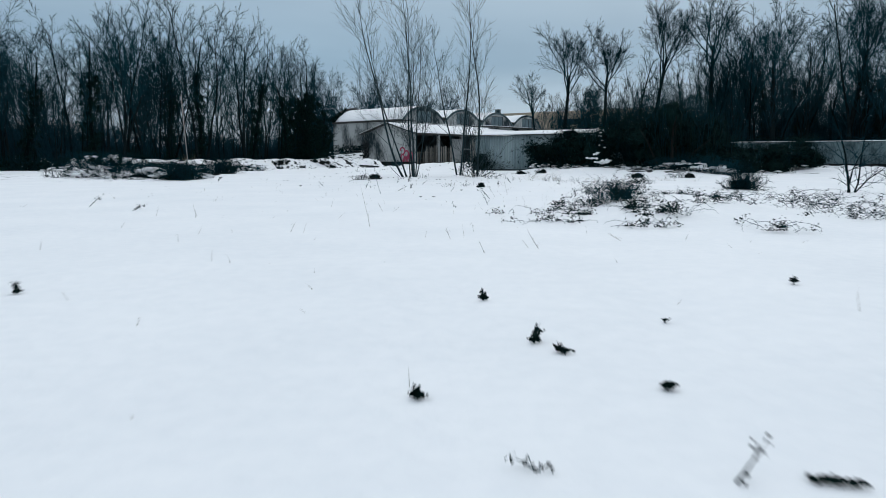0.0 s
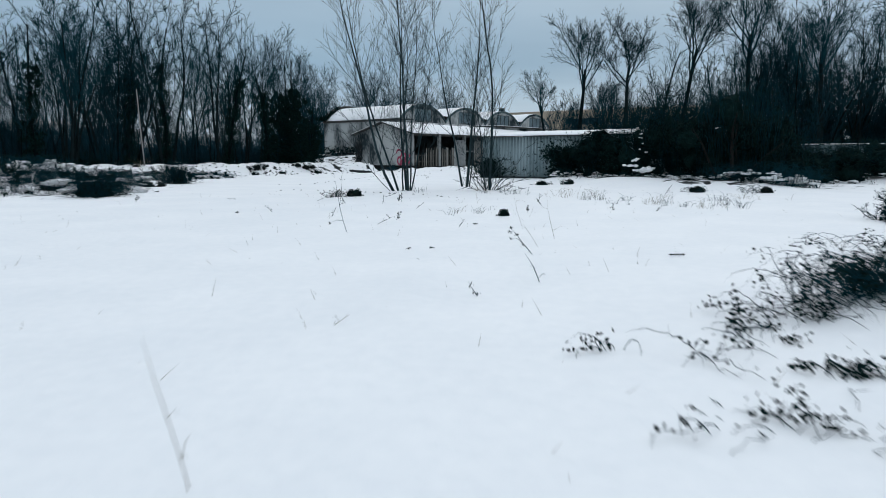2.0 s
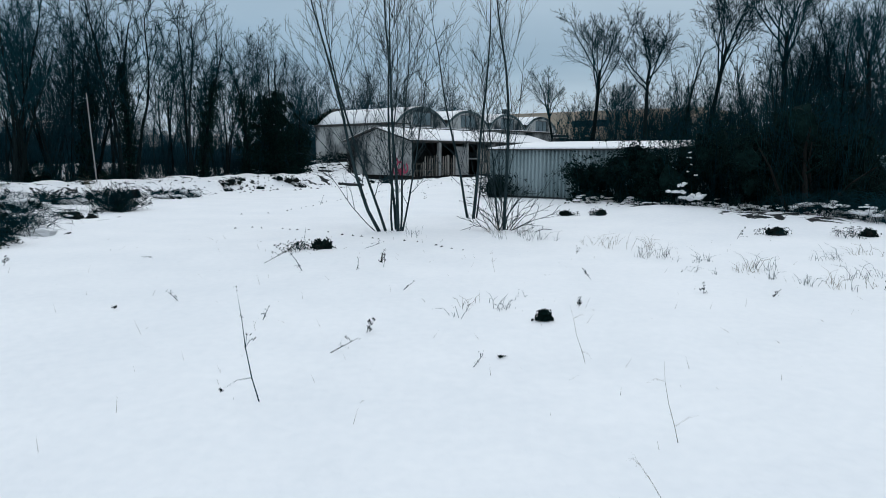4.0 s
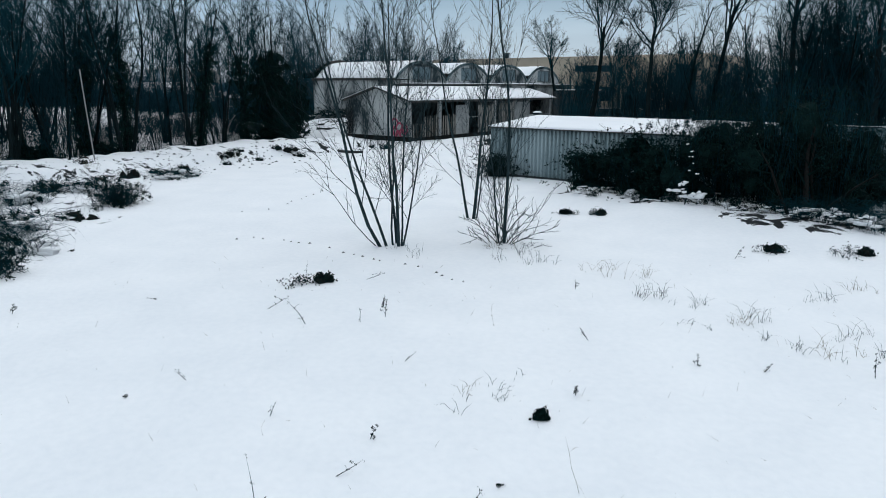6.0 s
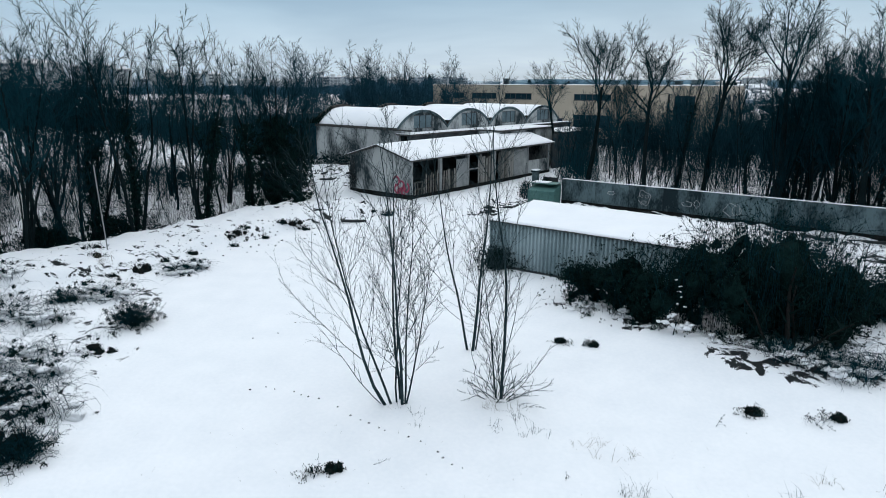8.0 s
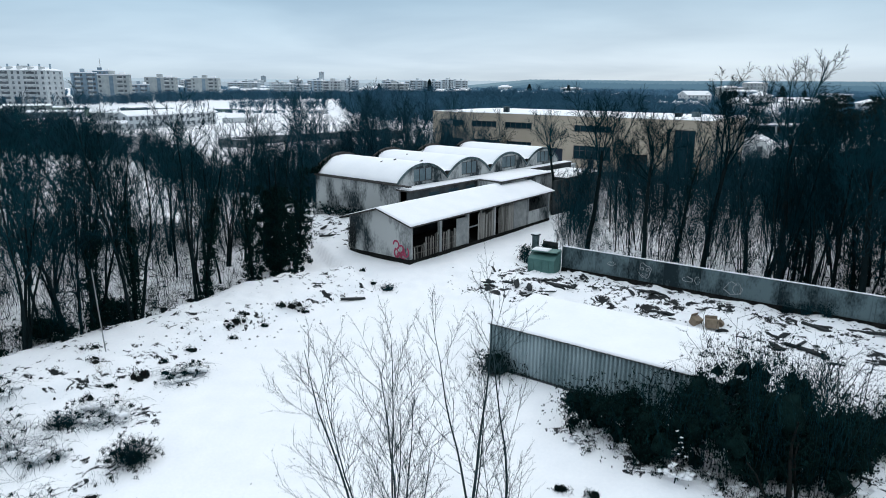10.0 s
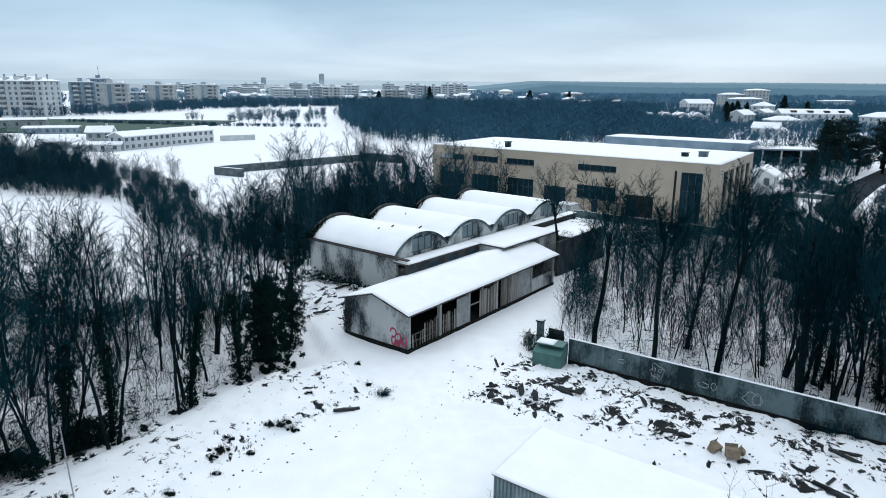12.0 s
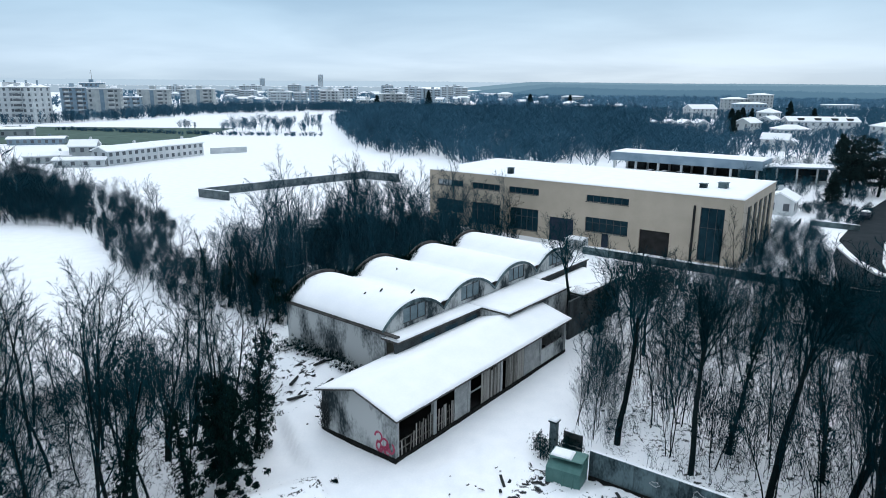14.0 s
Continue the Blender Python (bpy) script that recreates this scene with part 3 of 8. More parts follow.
def build_hall():
    t = thing("vaulted_hall", HALL, "old factory hall with four snow-covered barrel vaults and stained plaster walls", "factory")
    SP, N, D, Z0, RISE = 8.12, 4, 12.4, 5.3, 1.75
    L = SP * N
    rad = ((SP / 2) ** 2 + RISE ** 2) / (2 * RISE)

    def arc_z(x):
        u = (x % SP) - SP / 2
        return Z0 - (rad - RISE) + math.sqrt(max(0.0, rad * rad - u * u))
    part("side_wall", boxes((0.0, 0.3, -0.25, D, -0.3, Z0 - 0.1)), PLASTER, t, "stained pale plaster wall")
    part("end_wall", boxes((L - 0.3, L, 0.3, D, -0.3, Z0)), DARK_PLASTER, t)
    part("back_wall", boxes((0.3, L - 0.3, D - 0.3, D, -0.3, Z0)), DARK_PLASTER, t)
    part("cornice", boxes((-0.12, 0.32, -1.75, D + 0.1, Z0 - 0.1, Z0 + 0.02)), ROOF_DARK, t, "dark drip edge")
    for i in range(N):
        x0 = i * SP
        segs = 22
        pts = [(x0 + SP * q / segs, arc_z(min(x0 + SP * q / segs, x0 + SP - 1e-6)) if 0 < q < segs else Z0) for q in range(segs + 1)]
        # arched front wall with a tall window
        wx0, wx1, wz0, wz1 = x0 + SP * 0.33, x0 + SP * 0.70, Z0 - 0.05, Z0 + 1.35
        bm = bmesh.new()
        low = Z0 - 0.5

        def strip(xa, xb, za_fn, zb_fn, n):
            for q in range(n):
                xs0, xs1 = xa + (xb - xa) * q / n, xa + (xb - xa) * (q + 1) / n
                prism(bm, [(xs0, za_fn(xs0)), (xs1, za_fn(xs1)), (xs1, zb_fn(xs1)), (xs0, zb_fn(xs0))], "y", 0.05, 0.3)

        def top(x):
            return max(arc_z(min(max(x, x0 + 1e-4), x0 + SP - 1e-4)), low + 0.05)
        strip(x0 + 0.01, wx0, lambda x: low, top, 7)
        strip(wx1, x0 + SP - 0.01, lambda x: low, top, 7)
        strip(wx0, wx1, lambda x: wz1, top, 6)
        strip(wx0, wx1, lambda x: low, lambda x: wz0, 1)
        bmesh.ops.remove_doubles(bm, verts=bm.verts[:], dist=1e-4)
        part("arched_wall", bm, PLASTER, t, "pale plaster lunette wall")
        win = part("window", boxes((wx0, wx1, 0.16, 0.19, wz0, wz1)), SKY_TINT_GLASS, t, "pale factory window, the reflected sky put into its colour")
        part("window_frame", boxes((wx0, wx1, 0.10, 0.158, wz0, wz0 + 0.06), (wx0, wx1, 0.10, 0.158, wz1 - 0.06, wz1), (wx0, wx0 + 0.06, 0.10, 0.158, wz0 + 0.06, wz1 - 0.06), (wx1 - 0.06, wx1, 0.10, 0.158, wz0 + 0.06, wz1 - 0.06), *[(wx0 + (wx1 - wx0) * f - 0.025, wx0 + (wx1 - wx0) * f + 0.025, 0.10, 0.158, wz0 + 0.06, wz1 - 0.06) for f in (0.33, 0.66)]), FRAME, win)
        # thin shell vault with a raised rim at both ends
        bm = bmesh.new()
        outer, inner = [(x, z + 0.10) for x, z in pts], [(x, z) for x, z in pts]
        for q in range(segs):
            prism(bm, [inner[q], inner[q + 1], outer[q + 1], outer[q]], "y", 0.0, D)
        bmesh.ops.remove_doubles(bm, verts=bm.verts[:], dist=1e-4)
        shell = part("vault", bm, ROOF_DARK, t, "thin concrete barrel vault")
        for ya, yb, lift in ((-0.10, 0.0, 0.04), (D, D + 0.18, 0.34)):
            bm = bmesh.new()
            for q in range(segs):
                prism(bm, [(inner[q][0], inner[q][1] - 0.12), (inner[q + 1][0], inner[q + 1][1] - 0.12), (outer[q + 1][0], outer[q + 1][1] + lift), (outer[q][0], outer[q][1] + lift)], "y", ya, yb)
            bmesh.ops.remove_doubles(bm, verts=bm.verts[:], dist=1e-4)
            part("rim", bm, CONCRETE if ya < 0 else ROOF_DARK, shell)

    def surface(x, y):
        x = min(max(x, 0.0), L - 1e-4)
        u = (x % SP) - SP / 2
        fill = Z0 + 0.55 + 0.5 * abs(u / (SP / 2)) ** 6 * 0.35
        z = arc_z(x) + 0.10
        if 0.6 < x < L - 0.6:
            z = max(z, fill)  # drift in the valleys
        return z
    snow_sheet("roof_snow", 0.05, L - 0.05, 0.02, D - 0.05, surface, t, 0.09, 0.36, 23, 0.05)
    for i, (bx, by, bl, ba) in enumerate(((2.6, 4.6, 0.9, 20), (3.6, 3.6, 0.8, 30), (5.4, 1.5, 1.0, 25), (10.5, 8.0, 0.8, 40))):
        ob = part("roof_debris", boxes((0, bl, 0, 0.12, -0.04, 0.05)), RUBBLE, t, "dark broken board on the snowy roof")
        ob.matrix_local = pose(bx, by, surface(bx, by) + 0.12, 0, 0, ba)
    # dark overgrown tufts along the far rim
    r = random.Random(5)
    for i in range(5):
        v, f = [], []
        cx, cy = SP * i + r.uniform(-0.3, 0.3), D - 0.1
        for q in range(420):
            a, e2, ln = r.uniform(0, 6.28), r.uniform(0.2, 1.4), r.uniform(0.15, 0.75)
            bx, by = cx + r.gauss(0, 0.9), cy + r.gauss(0, 0.22)
            bz = surface(min(max(bx, 0.1), L - 0.1), by) + 0.05
            d = Vector((math.cos(a) * math.cos(e2), math.sin(a) * math.cos(e2), math.sin(e2))) * ln
            s = Vector((-math.sin(a), math.cos(a), 0)) * 0.07
            k = len(v)
            v += [(bx, by, bz - 0.1), (bx + d.x / 2 + s.x, by + d.y / 2 + s.y, bz + d.z / 2), (bx + d.x, by + d.y, bz + d.z), (bx + d.x / 2 - s.x, by + d.y / 2 - s.y, bz + d.z / 2 + 0.03)]
            f += [(k, k + 1, k + 2), (k, k + 2, k + 3)]
        link_mesh("creeper", from_arrays("creeper", v, f), IVY, t, "dark creeper on the roof's rim")
    # flat-roofed aisle before the lunettes, in two depths
    ZA = 4.75
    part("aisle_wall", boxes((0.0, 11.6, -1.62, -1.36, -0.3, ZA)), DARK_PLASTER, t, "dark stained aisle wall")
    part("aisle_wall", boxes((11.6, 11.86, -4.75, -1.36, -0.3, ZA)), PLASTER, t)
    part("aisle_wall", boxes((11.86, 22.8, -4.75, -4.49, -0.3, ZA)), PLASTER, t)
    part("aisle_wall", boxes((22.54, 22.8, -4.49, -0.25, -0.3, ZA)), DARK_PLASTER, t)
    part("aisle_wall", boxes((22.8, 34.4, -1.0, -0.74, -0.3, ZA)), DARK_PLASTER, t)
    for x in (3.2, 6.4, 9.4):
        part("aisle_window", boxes((x, x + 1.7, -1.64, -1.50, 3.45, 4.35)), GLASS, t, "dark clerestory window")
    roofs = part("aisle_roof", boxes((-0.1, 11.5, -1.9, 0.04, ZA, ZA + 0.14), (11.5, 23.0, -5.0, 0.04, ZA, ZA + 0.14), (23.0, 34.5, -1.2, 0.04, ZA, ZA + 0.14)), ROOF_DARK, t, "flat dark roof edge")
    for x0, x1, y0 in ((-0.05, 11.55, -1.85), (11.55, 22.95, -4.95), (22.95, 34.45, -1.15)):
        snow_sheet("roof_snow", x0, x1, y0, 0.02, lambda x, y: ZA + 0.14, roofs, 0.10, 0.4, x0)
    ZL = 4.1  # lower lean-to
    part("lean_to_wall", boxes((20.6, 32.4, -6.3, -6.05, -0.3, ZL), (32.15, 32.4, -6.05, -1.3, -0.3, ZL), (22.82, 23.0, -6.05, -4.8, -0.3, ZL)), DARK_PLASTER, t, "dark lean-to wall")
    lean = part("lean_to_roof", boxes((23.05, 32.8, -6.5, -1.25, ZL, ZL + 0.12)), ROOF_DARK, t)
    snow_sheet("roof_snow", 23.1, 32.75, -6.45, -1.28, lambda x, y: ZL + 0.12, lean, 0.10, 0.4, 41)
    tagged(part("ivy_mat", leaf_patch(random.Random(9), 22.6, 24.2, -6.6, -4.9, 2.2, 4.9, 500), IVY, t, "dark ivy over the wall's corner"), kind="stuff")
    return t


def leaf_patch(r, x0, x1, y0, y1, z0, z1, n, size=0.12):
    bm = bmesh.new()
    for _ in range(n):
        leaf(bm, Vector((r.uniform(x0, x1), r.uniform(y0, y1), r.uniform(z0, z1))), r, size)
    return bm


def leaf(bm, c, r, size):
    a, e = r.uniform(0, 6.28), r.uniform(-1.2, 1.2)
    d = Vector((math.cos(a) * math.cos(e), math.sin(a) * math.cos(e), math.sin(e))) * size * r.uniform(0.6, 1.4)
    s = d.orthogonal().normalized() * size * 0.45
    v = [bm.verts.new(c - d * 0.5), bm.verts.new(c + s), bm.verts.new(c + d * 0.5), bm.verts.new(c - s + d.cross(s).normalized() * size * 0.15)]
    bm.faces.new((v[0], v[1], v[2]))
    bm.faces.new((v[0], v[2], v[3]))


build_hall()

# ================= tan factory building =================
TANB = pose(42.1, 121.7, 0, 0, 0, 144.6)  # x along the facade, y towards the front


def build_tan():
    t = thing("tan_factory", TANB, "long tan rendered factory with dark ribbon windows and snowy flat roof", "factory")
    L, D, H = 54.7, 24.0, 9.7
    high = [(47.2, 52.85), (39.6, 45.3), (32.0, 37.75), (16.5, 23.5)]
    holes = [(a, b, 7.2, 8.28) for a, b in high]
    low = [(47.2, 52.85, 2.5, 4.72), (39.45, 45.3, 1.0, 4.76), (31.95, 37.4, 1.0, 4.74), (16.4, 23.45, 2.35, 4.7)]
    gates = [(25.5, 29.8, -0.1, 3.95), (9.9, 14.5, -0.1, 3.82), (19.4, 20.6, -0.1, 2.3)]
    tall = [(2.4, 5.75, 0.3, 8.22)]
    bm = bmesh.new()
    wall_with_holes(bm, 0.0, L, -0.3, H, -0.35, 0.0, holes + low + gates + tall)
    part("facade", bm, TAN, t, "tan rendered facade")
    for a, b, c, d in holes + low + tall:
        w = part("window", boxes((a, b, -0.24, -0.21, c, d)), GLASS, t, "dark ribbon window")
        rows = [(a, b, -0.208, -0.12, c, c + 0.08), (a, b, -0.208, -0.12, d - 0.08, d), (a, a + 0.08, -0.208, -0.12, c + 0.08, d - 0.08), (b - 0.08, b, -0.208, -0.12, c + 0.08, d - 0.08)]
        n = max(2, round((b - a) / 1.15))
        rows += [(a + (b - a) * q / n - 0.03, a + (b - a) * q / n + 0.03, -0.208, -0.12, c + 0.08, d - 0.08) for q in range(1, n)]
        if d - c > 1.8:
            rows += [(a + 0.08, b - 0.08, -0.205, -0.13, c + (d - c) * 0.62, c + (d - c) * 0.62 + 0.06)]
        part("window_frame", boxes(*rows), FRAME, w)
        part("window_sill", boxes((a - 0.1, b + 0.1, 0.003, 0.12, c - 0.07, c - 0.01)), CONCRETE, w)
    # a lit white blind in the first high window
    part("blind", boxes((49.9, 52.75, -0.2085, -0.2, 7.3, 8.2)), WHITE_WALL, t, "pale roller blind")
    fold = part("gate", boxes((25.5, 29.8, -0.25, -0.18, -0.1, 3.95)), GATE_BLUE, t, "blue-grey folding gate")
    for q in range(1, 10):
        part("gate_rib", boxes((25.5 + 0.43 * q, 25.56 + 0.43 * q, -0.178, -0.15, 0.0, 3.95)), GATE_BLUE, fold)
    # near-black panel stands for the darkness of the open gateway
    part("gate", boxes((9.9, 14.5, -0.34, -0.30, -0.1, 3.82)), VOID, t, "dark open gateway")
    part("door", boxes((19.4, 20.6, -0.25, -0.18, -0.1, 2.3)), GATE_BLUE, t, "narrow blue-grey door")
    part("downpipe", boxes((6.45, 6.75, 0.004, 0.2, 0.0, 8.4)), VOID, t, "dark rainwater pipe")
    # end wall with tall strip windows between piers, at x = 0
    bm = bmesh.new()
    strips = [(-5.6, -2.9), (-9.6, -7.2), (-13.4, -11.0), (-17.2, -14.8), (-21.5, -18.6)]
    vals = sorted([-D, -0.352] + [v for s in strips for v in s])
    for a, b in zip(vals, vals[1:]):
        mid = (a + b) / 2
        if any(s[0] < mid < s[1] for s in strips):
            box(bm, 0.0, 0.35, a, b, 8.4, H)
            box(bm, 0.0, 0.35, a, b, -0.3, 0.3)
        else:
            box(bm, 0.0, 0.35, a, b, -0.3, H)
    part("end_wall", bm, TAN_SHADE, t, "tan end wall between tall windows")
    for a, b in strips:
        w = part("tall_window", boxes((0.2, 0.23, a, b, 0.3, 8.4)), GLASS, t, "tall dark strip window")
        part("window_frame", boxes(*[(0.12, 0.198, a, b, z, z + 0.09) for z in (0.3, 2.4, 4.4, 6.4, 8.31)], (0.12, 0.19, (a + b) / 2 - 0.04, (a + b) / 2 + 0.04, 0.4, 8.3)), FRAME, w)
    part("far_wall", boxes((L - 0.35, L, -D, -0.352, -0.3, H)), TAN_SHADE, t)
    part("rear_wall", boxes((0.352, L - 0.352, -D, -D + 0.35, -0.3, H)), TAN_SHADE, t)
    # near-black block added inside, stands for the unlit interior
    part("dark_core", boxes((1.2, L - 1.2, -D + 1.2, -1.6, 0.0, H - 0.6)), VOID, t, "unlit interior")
    roof = part("roof", boxes((0.36, L - 0.36, -D + 0.36, -0.36, H - 0.5, H - 0.2)), ROOF_DARK, t)
    part("parapet", boxes((-0.06, L + 0.06, -0.4, 0.06, H, H + 0.1), (-0.06, 0.4, -D, -0.4, H, H + 0.1), (L - 0.4, L + 0.06, -D, -0.4, H, H + 0.1)), TAN_SHADE, t)
    snow_sheet("roof_snow", 0.0, L, -D, 0.0, lambda x, y: H + 0.1, roof, 0.15, 1.2, 71, 0.04)
    for x, y, w, h in ((39.0, -3.0, 0.9, 1.1), (4.5, -9.0, 1.3, 0.9), (7.2, -7.5, 1.0, 0.7)):
        part("roof_vent", boxes((x, x + w, y - w, y, H, H + 0.1 + h), (x - 0.12, x + w + 0.12, y - w - 0.12, y + 0.12, H + 0.1 + h, H + 0.2 + h)), CONCRETE, t, "small roof vent", 0.02)
    return t


build_tan()

# snow-capped kerb wall, hut and shrub bed before the factory
def build_front_wall():
    t = thing("factory_yard_wall", pose(21.6, 129.6, 0, 0, 0, -35.4), "low grey concrete yard wall capped with snow", "wall", kind="structure")
    for i in range(16):
        part("wall_panel", boxes((i * 2.6, i * 2.6 + 2.56, -0.1, 0.1, -0.2, 1.15)), CONCRETE, t)
    snow_sheet("wall_snow", 0, 41.5, -0.14, 0.14, lambda x, y: 1.15, t, 0.12, 0.4, 5)
    hut = thing("white_container_hut", TANB @ pose(21.9, 4.2, 0), "small white metal container hut with snow on top", "hut")
    part("body", boxes((0.0, 3.0, -2.2, 0.0, 0.0, 1.7)), WHITE_WALL, hut, bevel=0.03)
    part("door", boxes((0.5, 1.4, 0.003, 0.05, 0.1, 1.6)), PALE_BOARD, hut)
    snow_sheet("roof_snow", -0.05, 3.05, -2.25, 0.05, lambda x, y: 1.7, hut, 0.2, 0.4, 7)


build_front_wall()

# ================= long tin shed with the single-pitch roof =================
TINS = pose(2.4, 49.6, 0, 0, 0, -37.0)  # x along the tin front, y away from the field


def build_tin_shed():
    t = thing("tin_shed", TINS, "long low shed of grey corrugated sheets with a snow-covered single-pitch roof", "shed")
    L, D, Z0, Z1 = 12.8, 4.9, 2.5, 2.88
    sheet_w, pitch, amp = 1.1, 0.22, 0.09
    n = int(L / sheet_w)
    for i in range(n + 1):  # corrugated sheets, one by one
        x0, x1 = i * sheet_w, min((i + 1) * sheet_w + 0.02, L)
        if x1 - x0 < 0.1:
            continue
        v, f = [], []
        cols = max(4, int((x1 - x0) / pitch * 14))
        for c in range(cols + 1):
            x = x0 + (x1 - x0) * c / cols
            y = amp * math.exp(-(((x / pitch) % 1.0 - 0.5) / 0.21) ** 2) + (0.012 if i % 2 else 0.0)
            v += [(x, y, 0.1), (x, y, Z0 - 0.02), (x, y + 0.004, 0.1), (x, y + 0.004, Z0 - 0.02)]
            if c:
                k = 4 * c
                f += [(k - 4, k, k + 1, k - 3), (k - 2, k - 1, k + 3, k + 2), (k - 3, k + 1, k + 3, k - 1)]
        me = from_arrays("corrugated_sheet", v, f)
        for p in me.polygons:
            p.use_smooth = True
        link_mesh("corrugated_sheet", me, TIN, t)
    part("ground_beam", boxes((-0.05, L + 0.05, -0.07, 0.25, -0.3, 0.1)), DARK_PLASTER, t, "dark footing")
    part("side_wall", boxes((0.0, 0.06, 0.06, D, -0.2, Z0 - 0.02)), TIN, t)
    part("side_wall", boxes((L - 0.06, L, 0.06, D, -0.2, Z0 - 0.02)), TIN, t)
    part("back_wall", boxes((0.06, L - 0.06, D - 0.1, D, -0.2, Z0 + 0.3)), TIN, t)
    bm = bmesh.new()
    prism(bm, [(-0.03, Z0 - 0.01), (D + 0.15, Z1), (D + 0.15, Z1 + 0.05), (-0.03, Z0 + 0.03)], "x", -0.12, L + 0.12)
    roof = part("roof", bm, ROOF_DARK, t)
    snow_sheet("roof_snow", -0.15, L + 0.15, -0.03, D + 0.2, lambda x, y: Z0 + 0.035 + (y + 0.03) / (D + 0.18) * (Z1 - Z0), roof, 0.10, 0.2, 31, 0.05)
    return t


build_tin_shed()

# ================= concrete boundary wall =================
WALL_AT = pose(9.89, 69.0, 0, 0, 0, -35.5)


def build_wall():
    t = thing("boundary_wall", WALL_AT, "weathered grey concrete panel wall with graffiti and snow along its top", "wall", kind="structure")
    r = random.Random(8)
    n, w, H = 20, 2.75, 2.15
    for i in range(n):
        top = H + r.uniform(-0.02, 0.03)
        part("wall_panel", boxes((i * w + 0.12, (i + 1) * w - 0.12, -0.07 + r.uniform(-0.015, 0.015), 0.08, -0.3, top)), CONCRETE, t, bevel=0.012)
        part("wall_post", boxes((i * w - 0.117, i * w + 0.117, -0.12, 0.12, -0.3, H + 0.03)), CONCRETE, t, bevel=0.012)
    part("footing", boxes((-0.1, n * w, -0.16, -0.122, -0.3, 0.42)), SOD, t, "dark strip along the concrete wall's foot")
    snow_sheet("wall_snow", -0.1, n * w, -0.11, 0.12, lambda x, y: H + 0.035, t, 0.06, 0.25, 3, 0.05)
    # chalk-white tag: outline of a rough face-like scrawl kept as plain loops
    for cx, cz, rx, rz in ((6.9, 1.25, 0.5, 0.55), (6.7, 1.4, 0.13, 0.12), (7.12, 1.4, 0.13, 0.12), (6.9, 0.95, 0.22, 0.1), (10.2, 1.15, 0.4, 0.2), (10.9, 1.2, 0.2, 0.3), (13.4, 1.05, 0.5, 0.42), (13.7, 1.05, 0.25, 0.4), (4.2, 1.4, 0.3, 0.16)):
        bm = bmesh.new()
        m, a0 = 18, r.uniform(0, 6)
        ring = [[bm.verts.new((cx + (rx * (1 + 0.6 * noise.noise((q * 0.45, cx, 0.0))) + s) * math.cos(a0 + 6.0 * q / m), yy, cz + (rz * (1 + 0.6 * noise.noise((q * 0.45, cx, 5.0))) + s) * math.sin(a0 + 6.0 * q / m))) for s in (-0.011, 0.011)] for yy in (-0.125,) for q in range(m + 1)]
        back = [[bm.verts.new((v.co.x, -0.05, v.co.z)) for v in pr] for pr in ring]
        for q in range(m):
            bm.faces.new((ring[q][0], ring[q][1], ring[q + 1][1], ring[q + 1][0]))
            bm.faces.new((ring[q][0], ring[q + 1][0], back[q + 1][0], back[q][0]))
            bm.faces.new((ring[q][1], back[q][1], back[q + 1][1], ring[q + 1][1]))
        part("painted_loop", bm, WHITE_TAG, t, "pale spray-painted line")
    return t


build_wall()


def build_gate_post():
    t = thing("gate_pillar", pose(8.0, 72.6, 0, 0, 0, -35.5), "square grey concrete gate pillar capped with snow", "pillar")
    part("shaft", boxes((-0.24, 0.24, -0.24, 0.24, -0.2, 2.3)), CONCRETE, t, bevel=0.02)
    part("cap", boxes((-0.32, 0.32, -0.32, 0.32, 2.3, 2.42)), CONCRETE, t, bevel=0.02)
    snow_sheet("cap_snow", -0.3, 0.3, -0.3, 0.3, lambda x, y: 2.42, t, 0.14, 0.15, 2)
    g = thing("steel_gate_leaf", pose(8.6, 72.0, 0, 0, 0, -35.5), "dark solid steel gate leaf beside the concrete wall", "gate")
    part("leaf", boxes((0.0, 1.4, -0.04, 0.04, 0.1, 1.95)), DARK_WOOD, g, bevel=0.01)
    part("brace", boxes((0.05, 1.35, -0.07, -0.042, 0.95, 1.05)), STEEL, g)
    b = thing("green_skip", pose(6.9, 68.7, 0, 0, 0, -28), "green metal waste container with a sloping lid, snow on top", "container")
    bm = bmesh.new()
    prism(bm, [(-0.1, 0.12), (1.55, 0.12), (1.7, 1.75), (0.25, 1.45), (-0.2, 1.3)], "x", 0.0, 2.3)
    part("body", bm, BIN_GREEN, b, "faded green sheet metal body", 0.03)
    part("lid", boxes((0.02, 2.28, 0.3, 1.66, 1.8, 1.86)), BIN_GREEN, b)
    part("lid_hinge", boxes((0.1, 0.2, 1.5, 1.62, 1.7, 1.82), (2.1, 2.2, 1.5, 1.62, 1.7, 1.82)), STEEL, b)
    for x in (0.5, 1.15, 1.8):
        part("rib", boxes((x - 0.04, x + 0.04, -0.22, -0.1, 0.2, 1.25)), BIN_GREEN, b)
    snow_sheet("lid_snow", 0.1, 1.5, 0.4, 1.5, lambda x, y: 1.865, b, 0.09, 0.2, 9)


build_gate_post()

# ================= bare trees =================


